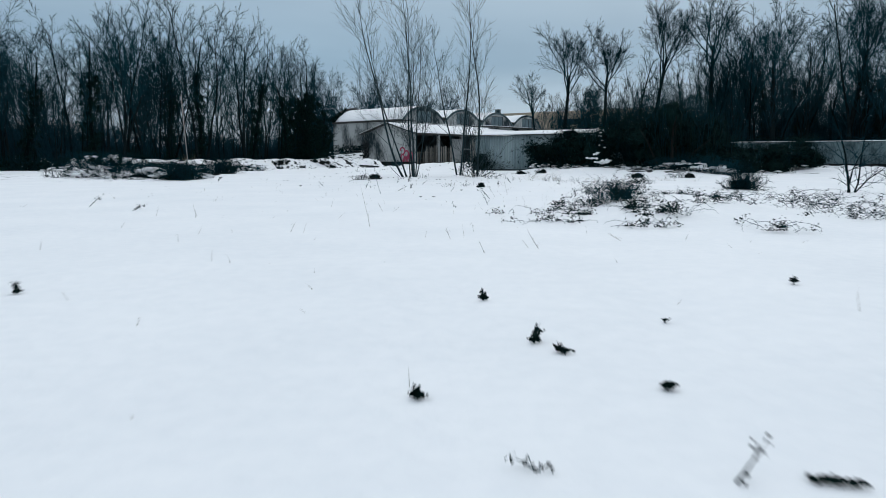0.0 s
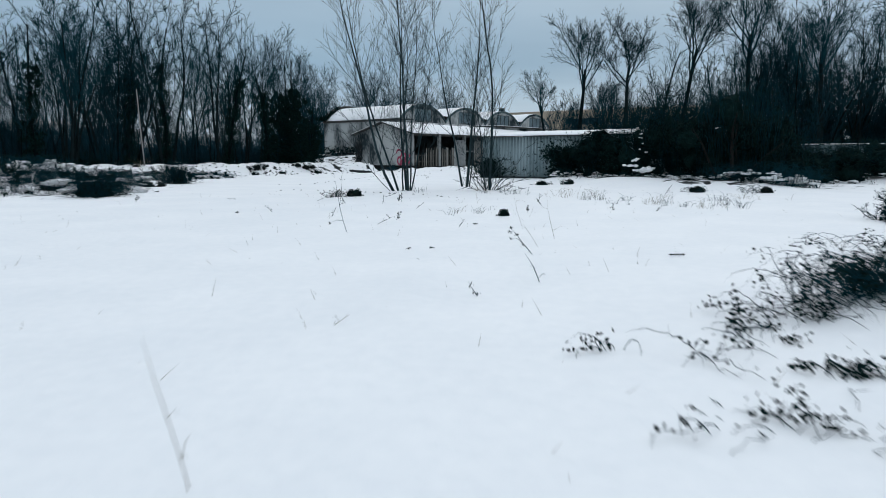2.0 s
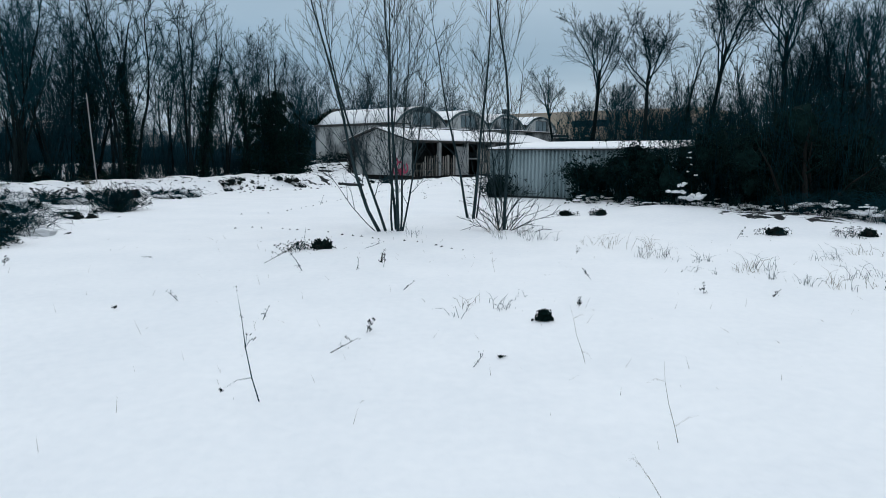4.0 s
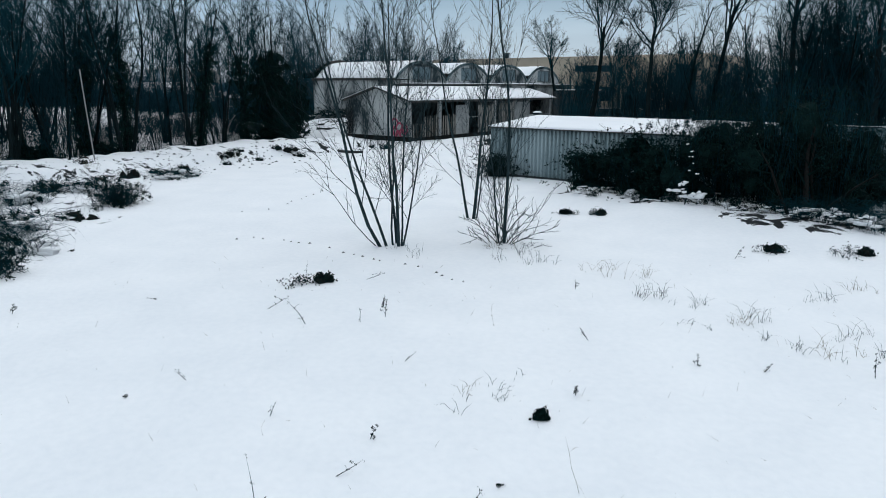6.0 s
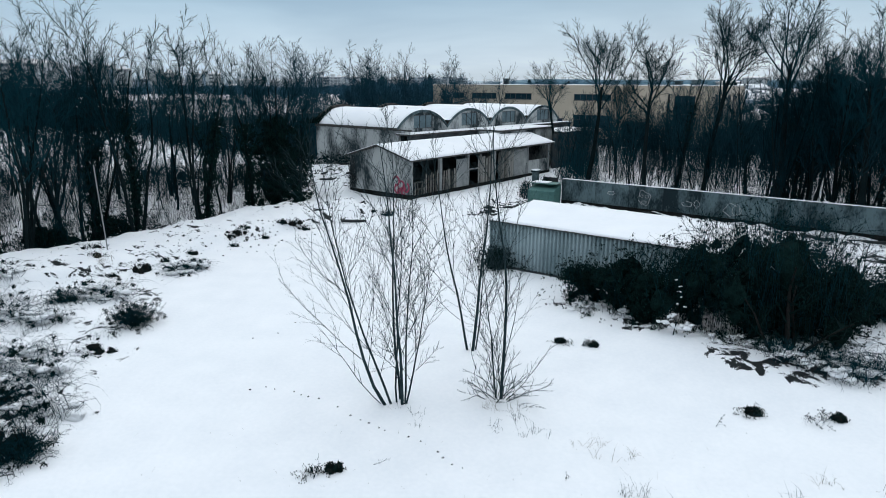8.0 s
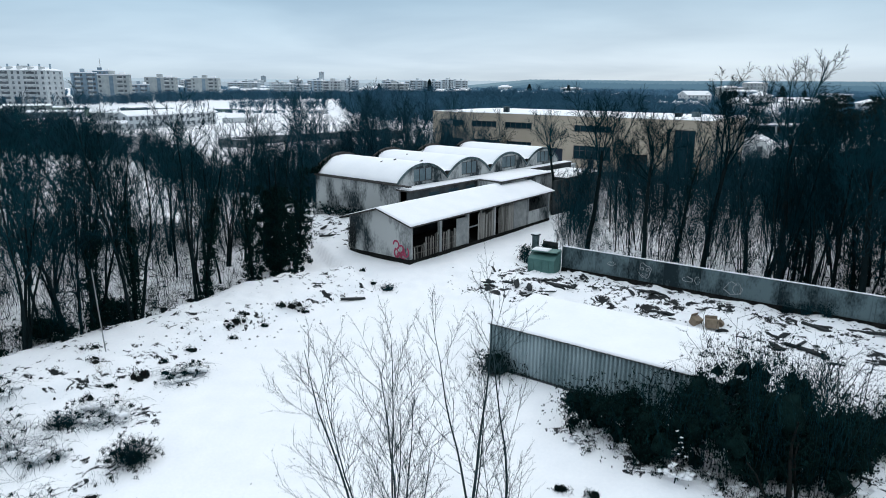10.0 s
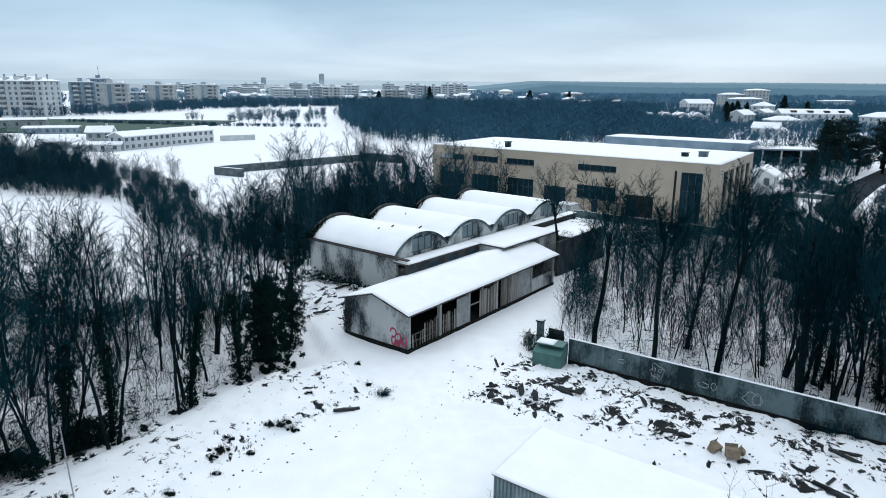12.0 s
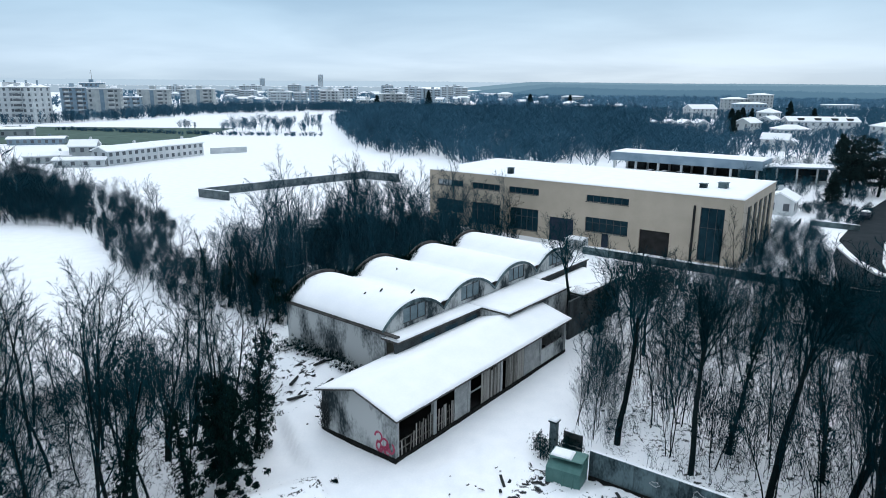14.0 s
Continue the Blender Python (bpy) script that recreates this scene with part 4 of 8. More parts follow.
def tube(V, F, pts, rad, sides):
    """A tapering tube through points; a last radius of 0 ends it in a point."""
    base = len(V)
    if sides == 1:  # a twig too fine to show its thickness: one sliver
        d = pts[-1] - pts[0]
        a = d.orthogonal().normalized()
        w = (pts[0].x * 12.9 + pts[0].y * 7.3 + pts[0].z * 5.1) % 6.28
        q = (a * math.cos(w) + d.normalized().cross(a) * math.sin(w)) * rad[0]
        V += [tuple(pts[0] - q), tuple(pts[0] + q), tuple(pts[-1])]
        F.append((base, base + 1, base + 2))
        return
    d = (pts[-1] - pts[0]).normalized()
    a = d.orthogonal().normalized()
    b = d.cross(a)
    n = len(pts)
    tip = rad[-1] <= 0
    for i in range(n - 1 if tip else n):
        for s in range(sides):
            w = 2 * math.pi * s / sides
            q = pts[i] + (a * math.cos(w) + b * math.sin(w)) * rad[i]
            V.append((q.x, q.y, q.z))
    rows = n - 1 if tip else n
    for i in range(rows - 1):
        for s in range(sides):
            s2 = (s + 1) % sides
            F.append((base + i * sides + s, base + i * sides + s2, base + (i + 1) * sides + s2, base + (i + 1) * sides + s))
    if tip:
        V.append((pts[-1].x, pts[-1].y, pts[-1].z))
        k, o = len(V) - 1, base + (rows - 1) * sides
        for s in range(sides):
            F.append((o + s, o + (s + 1) % sides, k))


def limb(r, start, way, length, radius, level, spec, out, thin=(0.03, 0.024, 0.014, 0.010)):
    """One limb and all that grows from it. spec rows by level: segments, wiggle, upward pull, sides, children, start fraction, angle from-to, length ratio, taper."""
    seg, wig, pull, sides, kids, frac, a0, a1, ratio, taper = spec[level]
    pts, rad, d = [start], [radius], way.normalized()
    for i in range(seg):
        d = (d + Vector((r.gauss(0, wig), r.gauss(0, wig), r.gauss(0, wig) + pull))).normalized()
        pts.append(pts[-1] + d * (length / seg))
        rad.append(radius * (1 - (1 - taper) * (i + 1) / seg))
    if level == len(spec) - 1:
        rad[-1] = 0.0
    out[level].append((pts, rad, sides))
    if level + 1 >= len(spec):
        return
    n = kids if isinstance(kids, int) else r.randint(*kids)
    turn = r.uniform(0, 6.28)
    for c in range(n):
        f = frac + (1 - frac) * (c + r.uniform(0.1, 0.9)) / n
        p = f * seg
        i = min(int(p), seg - 1)
        at = pts[i].lerp(pts[i + 1], p - i)
        along = (pts[i + 1] - pts[i]).normalized()
        turn += 2.4 + r.uniform(-0.5, 0.5)
        o = along.orthogonal().normalized()
        side = o * math.cos(turn) + along.cross(o) * math.sin(turn)
        ang = radians(r.uniform(a0, a1))
        ln = length * ratio * r.uniform(0.6, 1.25) * (1.15 - 0.6 * f)
        limb(r, at, along * math.cos(ang) + side * math.sin(ang), ln, max(thin[level + 1], rad[i] * (0.32 if spec is STEM else 0.5) * r.uniform(0.7, 1.1)), level + 1, spec, out, thin)


def tree_parts(t, out, bark=None, twig=None):
    """Each stem is a trunk of its own; all boughs and twigs together are the crown."""
    groups = [("trunk", [st], bark or BARK) for st in out[0]] + [("crown", [x for lv in out[1:] for x in lv], twig or TWIG)]
    for name, limbs, mat in groups:
        V, F = [], []
        for pts, rad, sides in limbs:
            tube(V, F, pts, rad, sides)
        me = from_arrays(name, V, F)
        for p in me.polygons:
            p.use_smooth = True
        link_mesh(name, me, mat, t)


#        segments wiggle pull sides kids    frac  a0 a1  ratio taper
WOOD = [(8, 0.06, 0.03, 6, (9, 11), 0.36, 16, 42, 0.47, 0.22),
        (5, 0.10, 0.05, 3, (7, 8), 0.22, 20, 50, 0.45, 0.35),
        (2, 0.14, 0.05, 3, (9, 10), 0.12, 22, 60, 0.55, 0.5),
        (1, 0.2, 0.02, 1, 0, 0, 0, 0, 0, 0)]
POPLAR = [(8, 0.045, 0.02, 8, (8, 9), 0.74, 12, 42, 0.82, 0.5),
          (6, 0.12, 0.09, 5, (8, 9), 0.28, 24, 56, 0.55, 0.3),
          (4, 0.14, 0.10, 3, (9, 10), 0.2, 24, 58, 0.50, 0.4),
          (2, 0.15, 0.12, 3, (6, 7), 0.15, 22, 60, 0.5, 0.5),
          (1, 0.2, 0.0, 1, 0, 0, 0, 0, 0, 0)]
SHOOT = [(5, 0.09, 0.04, 4, (4, 6), 0.25, 18, 46, 0.42, 0.3),
         (2, 0.12, 0.06, 3, (2, 3), 0.25, 20, 50, 0.5, 0.35),
         (1, 0.12, 0.0, 3, 0, 0, 0, 0, 0, 0)]
THIN = [(7, 0.05, 0.04, 5, (9, 11), 0.38, 16, 40, 0.34, 0.25),
        (3, 0.10, 0.12, 3, (6, 7), 0.2, 20, 48, 0.46, 0.35),
        (1, 0.15, 0.06, 3, (5, 6), 0.2, 25, 60, 0.6, 0.4),
        (1, 0.2, 0.05, 1, 0, 0, 0, 0, 0, 0)]
STEM = [(9, 0.045, 0.022, 6, (12, 14), 0.14, 22, 46, 0.35, 0.16),
        (4, 0.05, 0.09, 4, (7, 9), 0.15, 18, 40, 0.46, 0.3),
        (3, 0.06, 0.05, 3, (4, 6), 0.15, 18, 40, 0.50, 0.35),
        (1, 0.05, 0.03, 3, 0, 0, 0, 0, 0, 0)]
SHRUB = [(4, 0.14, -0.02, 4, (7, 9), 0.15, 25, 65, 0.5, 0.3),
         (3, 0.18, -0.03, 3, (5, 7), 0.15, 25, 65, 0.5, 0.3),
         (1, 0.2, 0.0, 3, 0, 0, 0, 0, 0, 0)]


def make_tree(seed, spec, stems, label, category="tree", group="", bark=None, twig=None, name="bare_tree", m=None, thin=(0.03, 0.026, 0.018, 0.016)):
    """stems: rows of (x, y, lean direction in degrees, lean angle, height, radius)."""
    r = random.Random(seed)
    t = thing(name, m or Matrix(), label, category, group)
    out = [[] for _ in spec]
    for x, y, az, lean, h, rad, *own in stems:
        way = Vector((math.sin(radians(lean)) * math.cos(radians(az)), math.sin(radians(lean)) * math.sin(radians(az)), math.cos(radians(lean))))
        limb(r, Vector((x, y, -0.25)), way, h, rad, 0, own[0] if own else spec, out, thin)
    tree_parts(t, out, bark, twig)
    return t


def scatter(r, poly, gap, count):
    xs, ys = [p[0] for p in poly], [p[1] for p in poly]
    got = []
    for _ in range(count * 40):
        if len(got) >= count:
            break
        x, y = r.uniform(min(xs), max(xs)), r.uniform(min(ys), max(ys))
        if inside(poly, x, y) and all((x - a) ** 2 + (y - b) ** 2 > gap * gap for a, b in got):
            got.append((x, y))
    return got


def plant(proto, x, y, r, lo=0.85, hi=1.15):
    s = r.uniform(lo, hi)
    return copy_thing(proto, pose(x, y, ground_z(x, y), r.uniform(-7, 7), r.uniform(-7, 7), r.uniform(0, 360)) @ Matrix.Diagonal((s * r.uniform(0.9, 1.1), s * r.uniform(0.9, 1.1), s, 1)))


# the two many-stemmed young trees in the open field
YOUNG = "young trees in the field"
SKIRT = random.Random(5)
make_tree(24, STEM, [(0, 0, 182, 28, 8.8, 0.06), (0.14, 0.05, 180, 18, 8.0, 0.046), (0.44, 0, 175, 2, 8.8, 0.052), (0.36, 0.35, 185, 3, 8.4, 0.046), (0.5, 0.05, 0, 15, 5.6, 0.032), (0.26, 0.12, 150, 6, 6.6, 0.034), (0.5, -0.02, 20, 4, 7.2, 0.034), (0.02, 0.0, 178, 50, 3.4, 0.018, SHOOT)],
          "bare multi-stemmed young tree leaning out with thin upright branches", "tree", YOUNG, PALE_TWIG, PALE_TWIG, thin=(0.02, 0.011, 0.0065, 0.0045), m=pose(-1.85, 32.7, ground_z(-1.85, 32.7)))
make_tree(22, STEM, [(0, 0, 90, 1, 8.9, 0.056), (-0.12, 0.05, 200, 9, 5.2, 0.03)] + [(SKIRT.gauss(-0.1, 0.12), SKIRT.gauss(0.05, 0.1), SKIRT.uniform(0, 360), SKIRT.uniform(10, 48), SKIRT.uniform(1.4, 2.7), SKIRT.uniform(0.013, 0.02), SHOOT) for k in range(16)] + [(0.06 * k - 0.2, 0.05, 47 * k, 64 + 4 * (k % 4), 1.1 + 0.12 * (k % 5), 0.009, SHOOT) for k in range(8)],
          "bare young tree with a bushy skirt of low twigs", "tree", YOUNG, PALE_TWIG, PALE_TWIG, thin=(0.02, 0.011, 0.0065, 0.0045), m=pose(1.7, 33.1, ground_z(1.7, 33.1)))
make_tree(23, STEM, [(0, 0, 100, 1, 8.6, 0.062), (-0.14, 0.05, 180, 6, 7.9, 0.05), (0.1, 0.05, 20, 8, 5.4, 0.03)],
          "slender bare young tree with several thin stems in the snow", "tree", YOUNG, PALE_TWIG, PALE_TWIG, thin=(0.02, 0.011, 0.0065, 0.0045), m=pose(0.95, 37.2, ground_z(0.95, 37.2)))

WOOD_LABEL = "tall bare dark woodland tree standing in snow"
protos = [make_tree(40 + i, WOOD, st, WOOD_LABEL, "tree", "trees of the wood", m=pose(at[0], at[1], ground_z(at[0], at[1]))) for i, (st, at) in enumerate((
    ([(0, 0, 30, 3, 12.0, 0.125)], (-17.7, 60.2, 0)),
    ([(0, 0, 200, 7, 12.5, 0.13), (0.4, 0.2, 40, 9, 11.0, 0.13)], (-20.2, 55.7, 0)),
    ([(0, 0, 100, 5, 11.0, 0.11)], (-23.1, 54.8, 0)),
    ([(0, 0, 300, 10, 10.0, 0.12), (0.3, 0, 120, 8, 11.5, 0.12), (0.1, 0.3, 20, 6, 9.5, 0.1)], (-24.5, 51.2, 0)),
    ([(0, 0, 250, 4, 13.0, 0.14)], (-18.5, 63.0, 0))))]
POPLARS = "tall poplars behind the wall"
poplars = [make_tree(60 + i, POPLAR, [(0, 0, az, lean, h * 0.73, rad)], "tall bare poplar with a long dark trunk and rounded crown", "tree", POPLARS, name="tall_poplar", thin=(0.03, 0.03, 0.022, 0.016, 0.014), m=pose(x, y, ground_z(x, y)))
           for i, (x, y, h, az, lean, rad) in enumerate(((12.8, 73.5, 13.6, 10, 3, 0.24), (16.8, 69.8, 13.4, 20, 5, 0.22), (20.6, 66.8, 14.8, 350, 2, 0.24), (25.4, 63.8, 16.2, 10, 2, 0.28), (29.6, 60.3, 13.6, 30, 3, 0.26)))]
thins = [make_tree(80 + i, THIN, st, "slender bare woodland sapling", "tree", "saplings of the wood", None, SAPLING_TWIG, name="sapling", m=pose(*at)) for i, (st, at) in enumerate((
    ([(0, 0, 30, 3, 9.5, 0.062)], (16.0, 76.0, 0)),
    ([(0, 0, 200, 5, 9.0, 0.056), (0.3, 0.2, 40, 6, 8.2, 0.045)], (19.0, 80.0, 0)),
    ([(0, 0, 120, 4, 10.0, 0.064), (0.2, 0.3, 300, 5, 8.6, 0.048)], (24.0, 74.0, 0)),
    ([(0, 0, 300, 6, 8.0, 0.05), (0.2, 0, 80, 7, 7.4, 0.045), (0, 0.3, 180, 6, 6.4, 0.04)], (30.0, 80.0, 0))))]

rw = random.Random(101)
for i, (x, y) in enumerate(scatter(rw, LEFT_WOOD, 1.45, 120)):
    plant(protos[rw.randrange(5)] if rw.random() < 0.62 else thins[rw.randrange(4)], x, y, rw, 0.76, 1.0)
for k, (x, y, sc) in enumerate(((34.6, 57.8, 0.95), (13.4, 95.1, 0.72), (41.5, 54.5, 1.0), (19.5, 90.0, 0.7))):
    copy_thing(poplars[(k + 2) % 5], pose(x, y, ground_z(x, y), 0, 0, 77 * k) @ Matrix.Diagonal((sc, sc, sc, 1)))
for x, y in scatter(rw, [(31, 57), (46, 47), (56, 52), (44, 62), (34, 64)], 2.2, 14):
    plant(protos[rw.randrange(5)], x, y, rw, 0.95, 1.15)
for x, y in scatter(rw, [(22.5, 64.5), (31, 58.5), (38, 68), (33, 74), (27, 69)], 1.8, 12):
    plant(protos[rw.randrange(5)], x, y, rw, 0.85, 1.02)
for i, (x, y) in enumerate(scatter(rw, RIGHT_WOOD, 1.5, 170)):
    back = y > 90 and x < 50
    most = (25 - 0.232 * (y - 26)) / 10.2  # keeps the factory in sight over the treetops
    rim = x > 1.5 * (y - 52)
    plant(thins[rw.randrange(4)] if back or rw.random() < 0.93 else protos[rw.randrange(5)], x, y, rw, 0.75 * most if back else 0.95 if rim else 0.8, most if back else 1.15 if rim else 1.02)


def stand(name, spots, lo, hi, label, low=0.62):
    """Trees too far and too many to tell apart: the woodland trees set again and joined into one mesh."""
    V, F = [], []
    for x, y in spots:
        proto = thins[rw.randrange(4)] if rw.random() < 0.75 else protos[rw.randrange(5)]
        sc = rw.uniform(lo, hi) * (low if x < -26 else 1.0)
        m = pose(x, y, ground_z(x, y), rw.uniform(-5, 5), rw.uniform(-5, 5), rw.uniform(0, 360)) @ Matrix.Diagonal((sc, sc, sc, 1))
        for ob in proto.children:
            k = len(V)
            V += [tuple(m @ v.co) for v in ob.data.vertices]
            F += [tuple(k + i for i in p.vertices) for p in ob.data.polygons]
    tagged(link_mesh(name, from_arrays(name, V, F), HAZED_HEDGE_TWIG), label, "trees", kind="stuff")


INNER = scatter(rw, [(-30, 104), (-16, 97), (-9, 98), (2, 116), (12, 130), (4, 142), (-12, 150), (-26, 138)], 2.0, 105)
stand("trees_behind_hall", INNER, 0.75, 1.05, "bare trees crowded behind the vaulted hall")
HEDGE = [(-72, 147), (-57, 137), (-45.5, 119), (-37.5, 109), (-29, 101), (-20, 99), (-13, 102), (1, 118), (7, 128), (-2, 141), (-9, 143), (-18, 137), (-24, 120), (-28, 111), (-35, 118), (-41, 125), (-46, 143), (-62, 162), (-78, 180), (-100, 196), (-112, 190), (-96, 156), (-86, 148), (-74, 144)]
stand("hedgerow_trees", scatter(rw, HEDGE, 2.2, 135), 0.75, 1.1, "bare dark trees of the hedgerow along the snowy field")


def far_wood(name, poly, count, h0, h1, seed, label, spikes=16, mat=None, thick=0.035, low=0.3, spread=0.33, swell=0.004, clear=()):
    """A far wood: many small bare trees, each a stem and a spray of twigs, as one sheet of stuff."""
    r = random.Random(seed)
    V, F = [], []
    xs, ys = [p[0] for p in poly], [p[1] for p in poly]
    made = 0
    while made < count:
        x, y = r.uniform(min(xs), max(xs)), r.uniform(min(ys), max(ys))
        if not inside(poly, x, y):
            continue
        made += 1
        if any((x - cx) ** 2 + (y - cy) ** 2 < cr * cr for cx, cy, cr in clear):
            continue
        h = r.uniform(h0, h1) * (0.85 + 0.3 * noise.noise((x * 0.03, y * 0.03, 1.0)))
        w = h * r.uniform(spread * 0.75, spread * 1.25)
        g = ground_z(x, y)
        tube(V, F, [Vector((x, y, g - 0.2)), Vector((x + r.gauss(0, 0.3), y + r.gauss(0, 0.3), g + h * 0.85))], [min(0.012, 3 * swell) * h + thick, 0.0], 3)
        for s in range(int(spikes * 1.5)):
            a, f = r.uniform(0, 6.28), r.uniform(low, 0.8)
            ln = r.uniform(0.5, 1.0)
            p0 = Vector((x + r.gauss(0, w * 0.3 * (1 - f)), y + r.gauss(0, w * 0.3 * (1 - f)), g + h * f))
            p1 = p0 + Vector((math.cos(a) * w * ln, math.sin(a) * w * ln, h * (1.0 - f) * r.uniform(0.3, 1.05)))
            tube(V, F, [p0, p1], [(thick + swell * h) * 1.4, 0.0], 1)
    ob = link_mesh(name, from_arrays(name, V, F), mat or HAZED_TWIG)
    return tagged(ob, label, "woods", kind="stuff")


far_wood("hedge_brush", HEDGE, 900, 1.8, 5.4, 4, "dense bare hedgerow brush along the fields", 60, HAZED_HEDGE_TWIG, 0.012, 0.05, 0.42, 0.0016)
far_wood("left_wood_brush", LEFT_WOOD, 100, 4.5, 9, 47, "dense thin brush and shoots between the woodland trees", 50, SAPLING_TWIG, 0.006, 0.1, 0.36, 0.0008)
far_wood("left_wood_rim", [(-14.5, 75), (-18, 78), (-25, 78), (-34, 77), (-46, 74), (-58, 65), (-58, 69), (-46, 79), (-34, 82), (-25, 83), (-17, 82.5), (-13, 78)], 170, 1.6, 3.6, 57, "dense low brush along the back of the wood", 46, SAPLING_TWIG, 0.01, 0.0, 0.5, 0.0012)
far_wood("hedge_brush_inner", [(-36, 131), (-20, 140), (-8, 146), (8, 150), (16, 142), (2, 124), (-8, 108), (-12, 97), (-20, 98), (-27, 106)], 240, 2, 7.0, 44, "bare brush between the field wall and the hall", 56, HAZED_HEDGE_TWIG, 0.012, 0.05, 0.42, 0.0016)
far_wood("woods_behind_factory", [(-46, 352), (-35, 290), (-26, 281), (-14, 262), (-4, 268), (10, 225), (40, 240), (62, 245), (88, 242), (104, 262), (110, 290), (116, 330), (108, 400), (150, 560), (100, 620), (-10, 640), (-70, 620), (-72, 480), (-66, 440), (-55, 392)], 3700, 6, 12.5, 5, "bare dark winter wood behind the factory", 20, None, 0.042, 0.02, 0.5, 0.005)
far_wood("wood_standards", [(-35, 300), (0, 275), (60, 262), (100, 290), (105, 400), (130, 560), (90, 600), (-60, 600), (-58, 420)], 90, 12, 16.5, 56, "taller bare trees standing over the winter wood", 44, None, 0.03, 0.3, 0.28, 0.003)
far_wood("right_wood_brush", [(66, 62), (66, 85), (52, 104), (43, 109), (31, 116), (22, 113), (19, 104), (30, 92), (45, 76)], 220, 3, 6.5, 14, "dense thin brush between the trees behind the wall", 40, SAPLING_TWIG, 0.007, 0.1, 0.42, 0.001)
far_wood("right_wood_rim", [(30, 64), (36, 58.5), (47, 49.5), (56, 55), (40, 68)], 110, 4, 9, 48, "dense dark brush along the boundary wall", 50, TWIG, 0.007, 0.05, 0.4, 0.001)
for k, (x, y) in enumerate(((11.2, 74.2), (12.0, 76.0), (10.4, 76.4), (13.0, 79.5), (13.6, 83.5), (12.2, 81.0), (14.6, 87.0), (15.4, 90.5))):
    plant(thins[k % 4], x, y, rw, 0.5, 0.85)
far_wood("brush_by_gate", [(9.6, 73.6), (13, 71.6), (17, 86), (15, 92), (12.6, 84), (10.5, 78)], 60, 1.5, 4.5, 50, "thin brush beside the gate", 40, TWIG, 0.005, 0.05, 0.42, 0.0008)
far_wood("right_wood_undershoots", [(15.5, 92), (20, 84), (40, 80), (66, 70), (66, 85), (52, 104), (43, 108), (31, 115), (22, 113), (17, 104)], 130, 2.5, 5.5, 16, "low bare shoots behind the saplings", 30, SAPLING_TWIG, 0.006, 0.1, 0.36, 0.0008)
far_wood("right_wood_crowns", [(14.5, 88), (24, 82), (36, 76), (48, 70), (58, 74), (50, 88), (32, 94), (18, 95)], 95, 7.0, 10.0, 51, "close-set thin crowns deep in the wood behind the wall", 30, HAZED_HEDGE_TWIG, 0.006, 0.4, 0.3, 0.0008)
far_wood("right_wood_tall", [(14, 71), (22, 66), (30, 60), (36, 66), (24, 76), (16, 80)], 30, 5.5, 9, 52, "close-set tall bare trees behind the poplars", 44, SAPLING_TWIG, 0.007, 0.1, 0.3, 0.001)
far_wood("right_wood_shoots", [(11.8, 72.5), (20, 65), (30, 58), (46, 47), (66, 48), (66, 74), (40, 86), (20, 90), (14.5, 86)], 180, 7, 11.0, 15, "thin bare shoots between the trees behind the wall", 26, SAPLING_TWIG, 0.006, 0.25, 0.26, 0.0008)
far_wood("woods_by_road", [(66, 48), (100, 60), (130, 130), (200, 232), (150, 213), (112, 174), (84, 143), (68, 116), (58, 98)], 900, 7, 11.5, 6, "bare winter trees beside the road", 38, HAZED_HEDGE_TWIG, 0.012, 0.06, 0.4, 0.002)
far_wood("brush_by_road", [(44, 98), (54, 118), (60, 132), (66, 145), (60, 148), (54, 140), (46, 126), (38, 112)], 260, 1.8, 4.4, 46, "bare brush between the factory's end and the road", 50, HAZED_HEDGE_TWIG, 0.007, 0.05, 0.42, 0.0012)
far_wood("brush_by_pines", [(78, 165), (96, 178), (130, 215), (160, 240), (120, 232), (92, 226), (76, 200), (74, 176)], 200, 3.5, 8, 49, "bare brush and trees between the house and the annex", 40, HAZED_HEDGE_TWIG, 0.014, 0.05, 0.42, 0.002, [(80, 166, 9)])
far_wood("garden_brush", [(70, 152), (75, 150), (84, 158), (90, 168), (82, 176), (74, 168)], 150, 1.2, 3.2, 53, "low bare brush and hedges round the small house", 40, HAZED_HEDGE_TWIG, 0.012, 0.0, 0.5, 0.002, [(69.6, 165, 5)])
far_wood("bank_brush", [(65, 117), (69, 116), (92, 148), (112, 172), (108, 174), (84, 148)], 170, 2.0, 5.0, 54, "dense bare brush along the far side of the road", 44, HAZED_HEDGE_TWIG, 0.012, 0.0, 0.45, 0.002)
far_wood("woods_left", [(-300, 135), (-125, 150), (-82, 147), (-68, 148), (-88, 174), (-110, 200), (-150, 215), (-330, 215)], 900, 9, 13, 8, "dark bare winter trees by the field", 34, HAZED_HEDGE_TWIG, 0.03, 0.05, 0.4, 0.003)
far_wood("field_trees", [(-122, 384), (-62, 374), (-72, 470), (-112, 486)], 36, 4.5, 9, 55, "single bare trees dotted over the far snowy field", 40, None, 0.03, 0.15, 0.4, 0.004)
far_wood("woods_beyond_fields", [(-128, 366), (-100, 372), (-60, 360), (-58, 372), (-100, 392), (-150, 396)], 34, 6, 10, 9, "bare winter trees beyond the fields", 46, None, 0.02, 0.2, 0.4, 0.003)
far_wood("field_hedge", [(-200, 376), (-125, 353), (-58, 350), (-58, 356), (-125, 360), (-200, 384)], 260, 1.6, 2.8, 45, "low dark hedge between two snowy fields", 20, None, 0.04, 0.0, 0.6)

# undergrowth in the two near woods


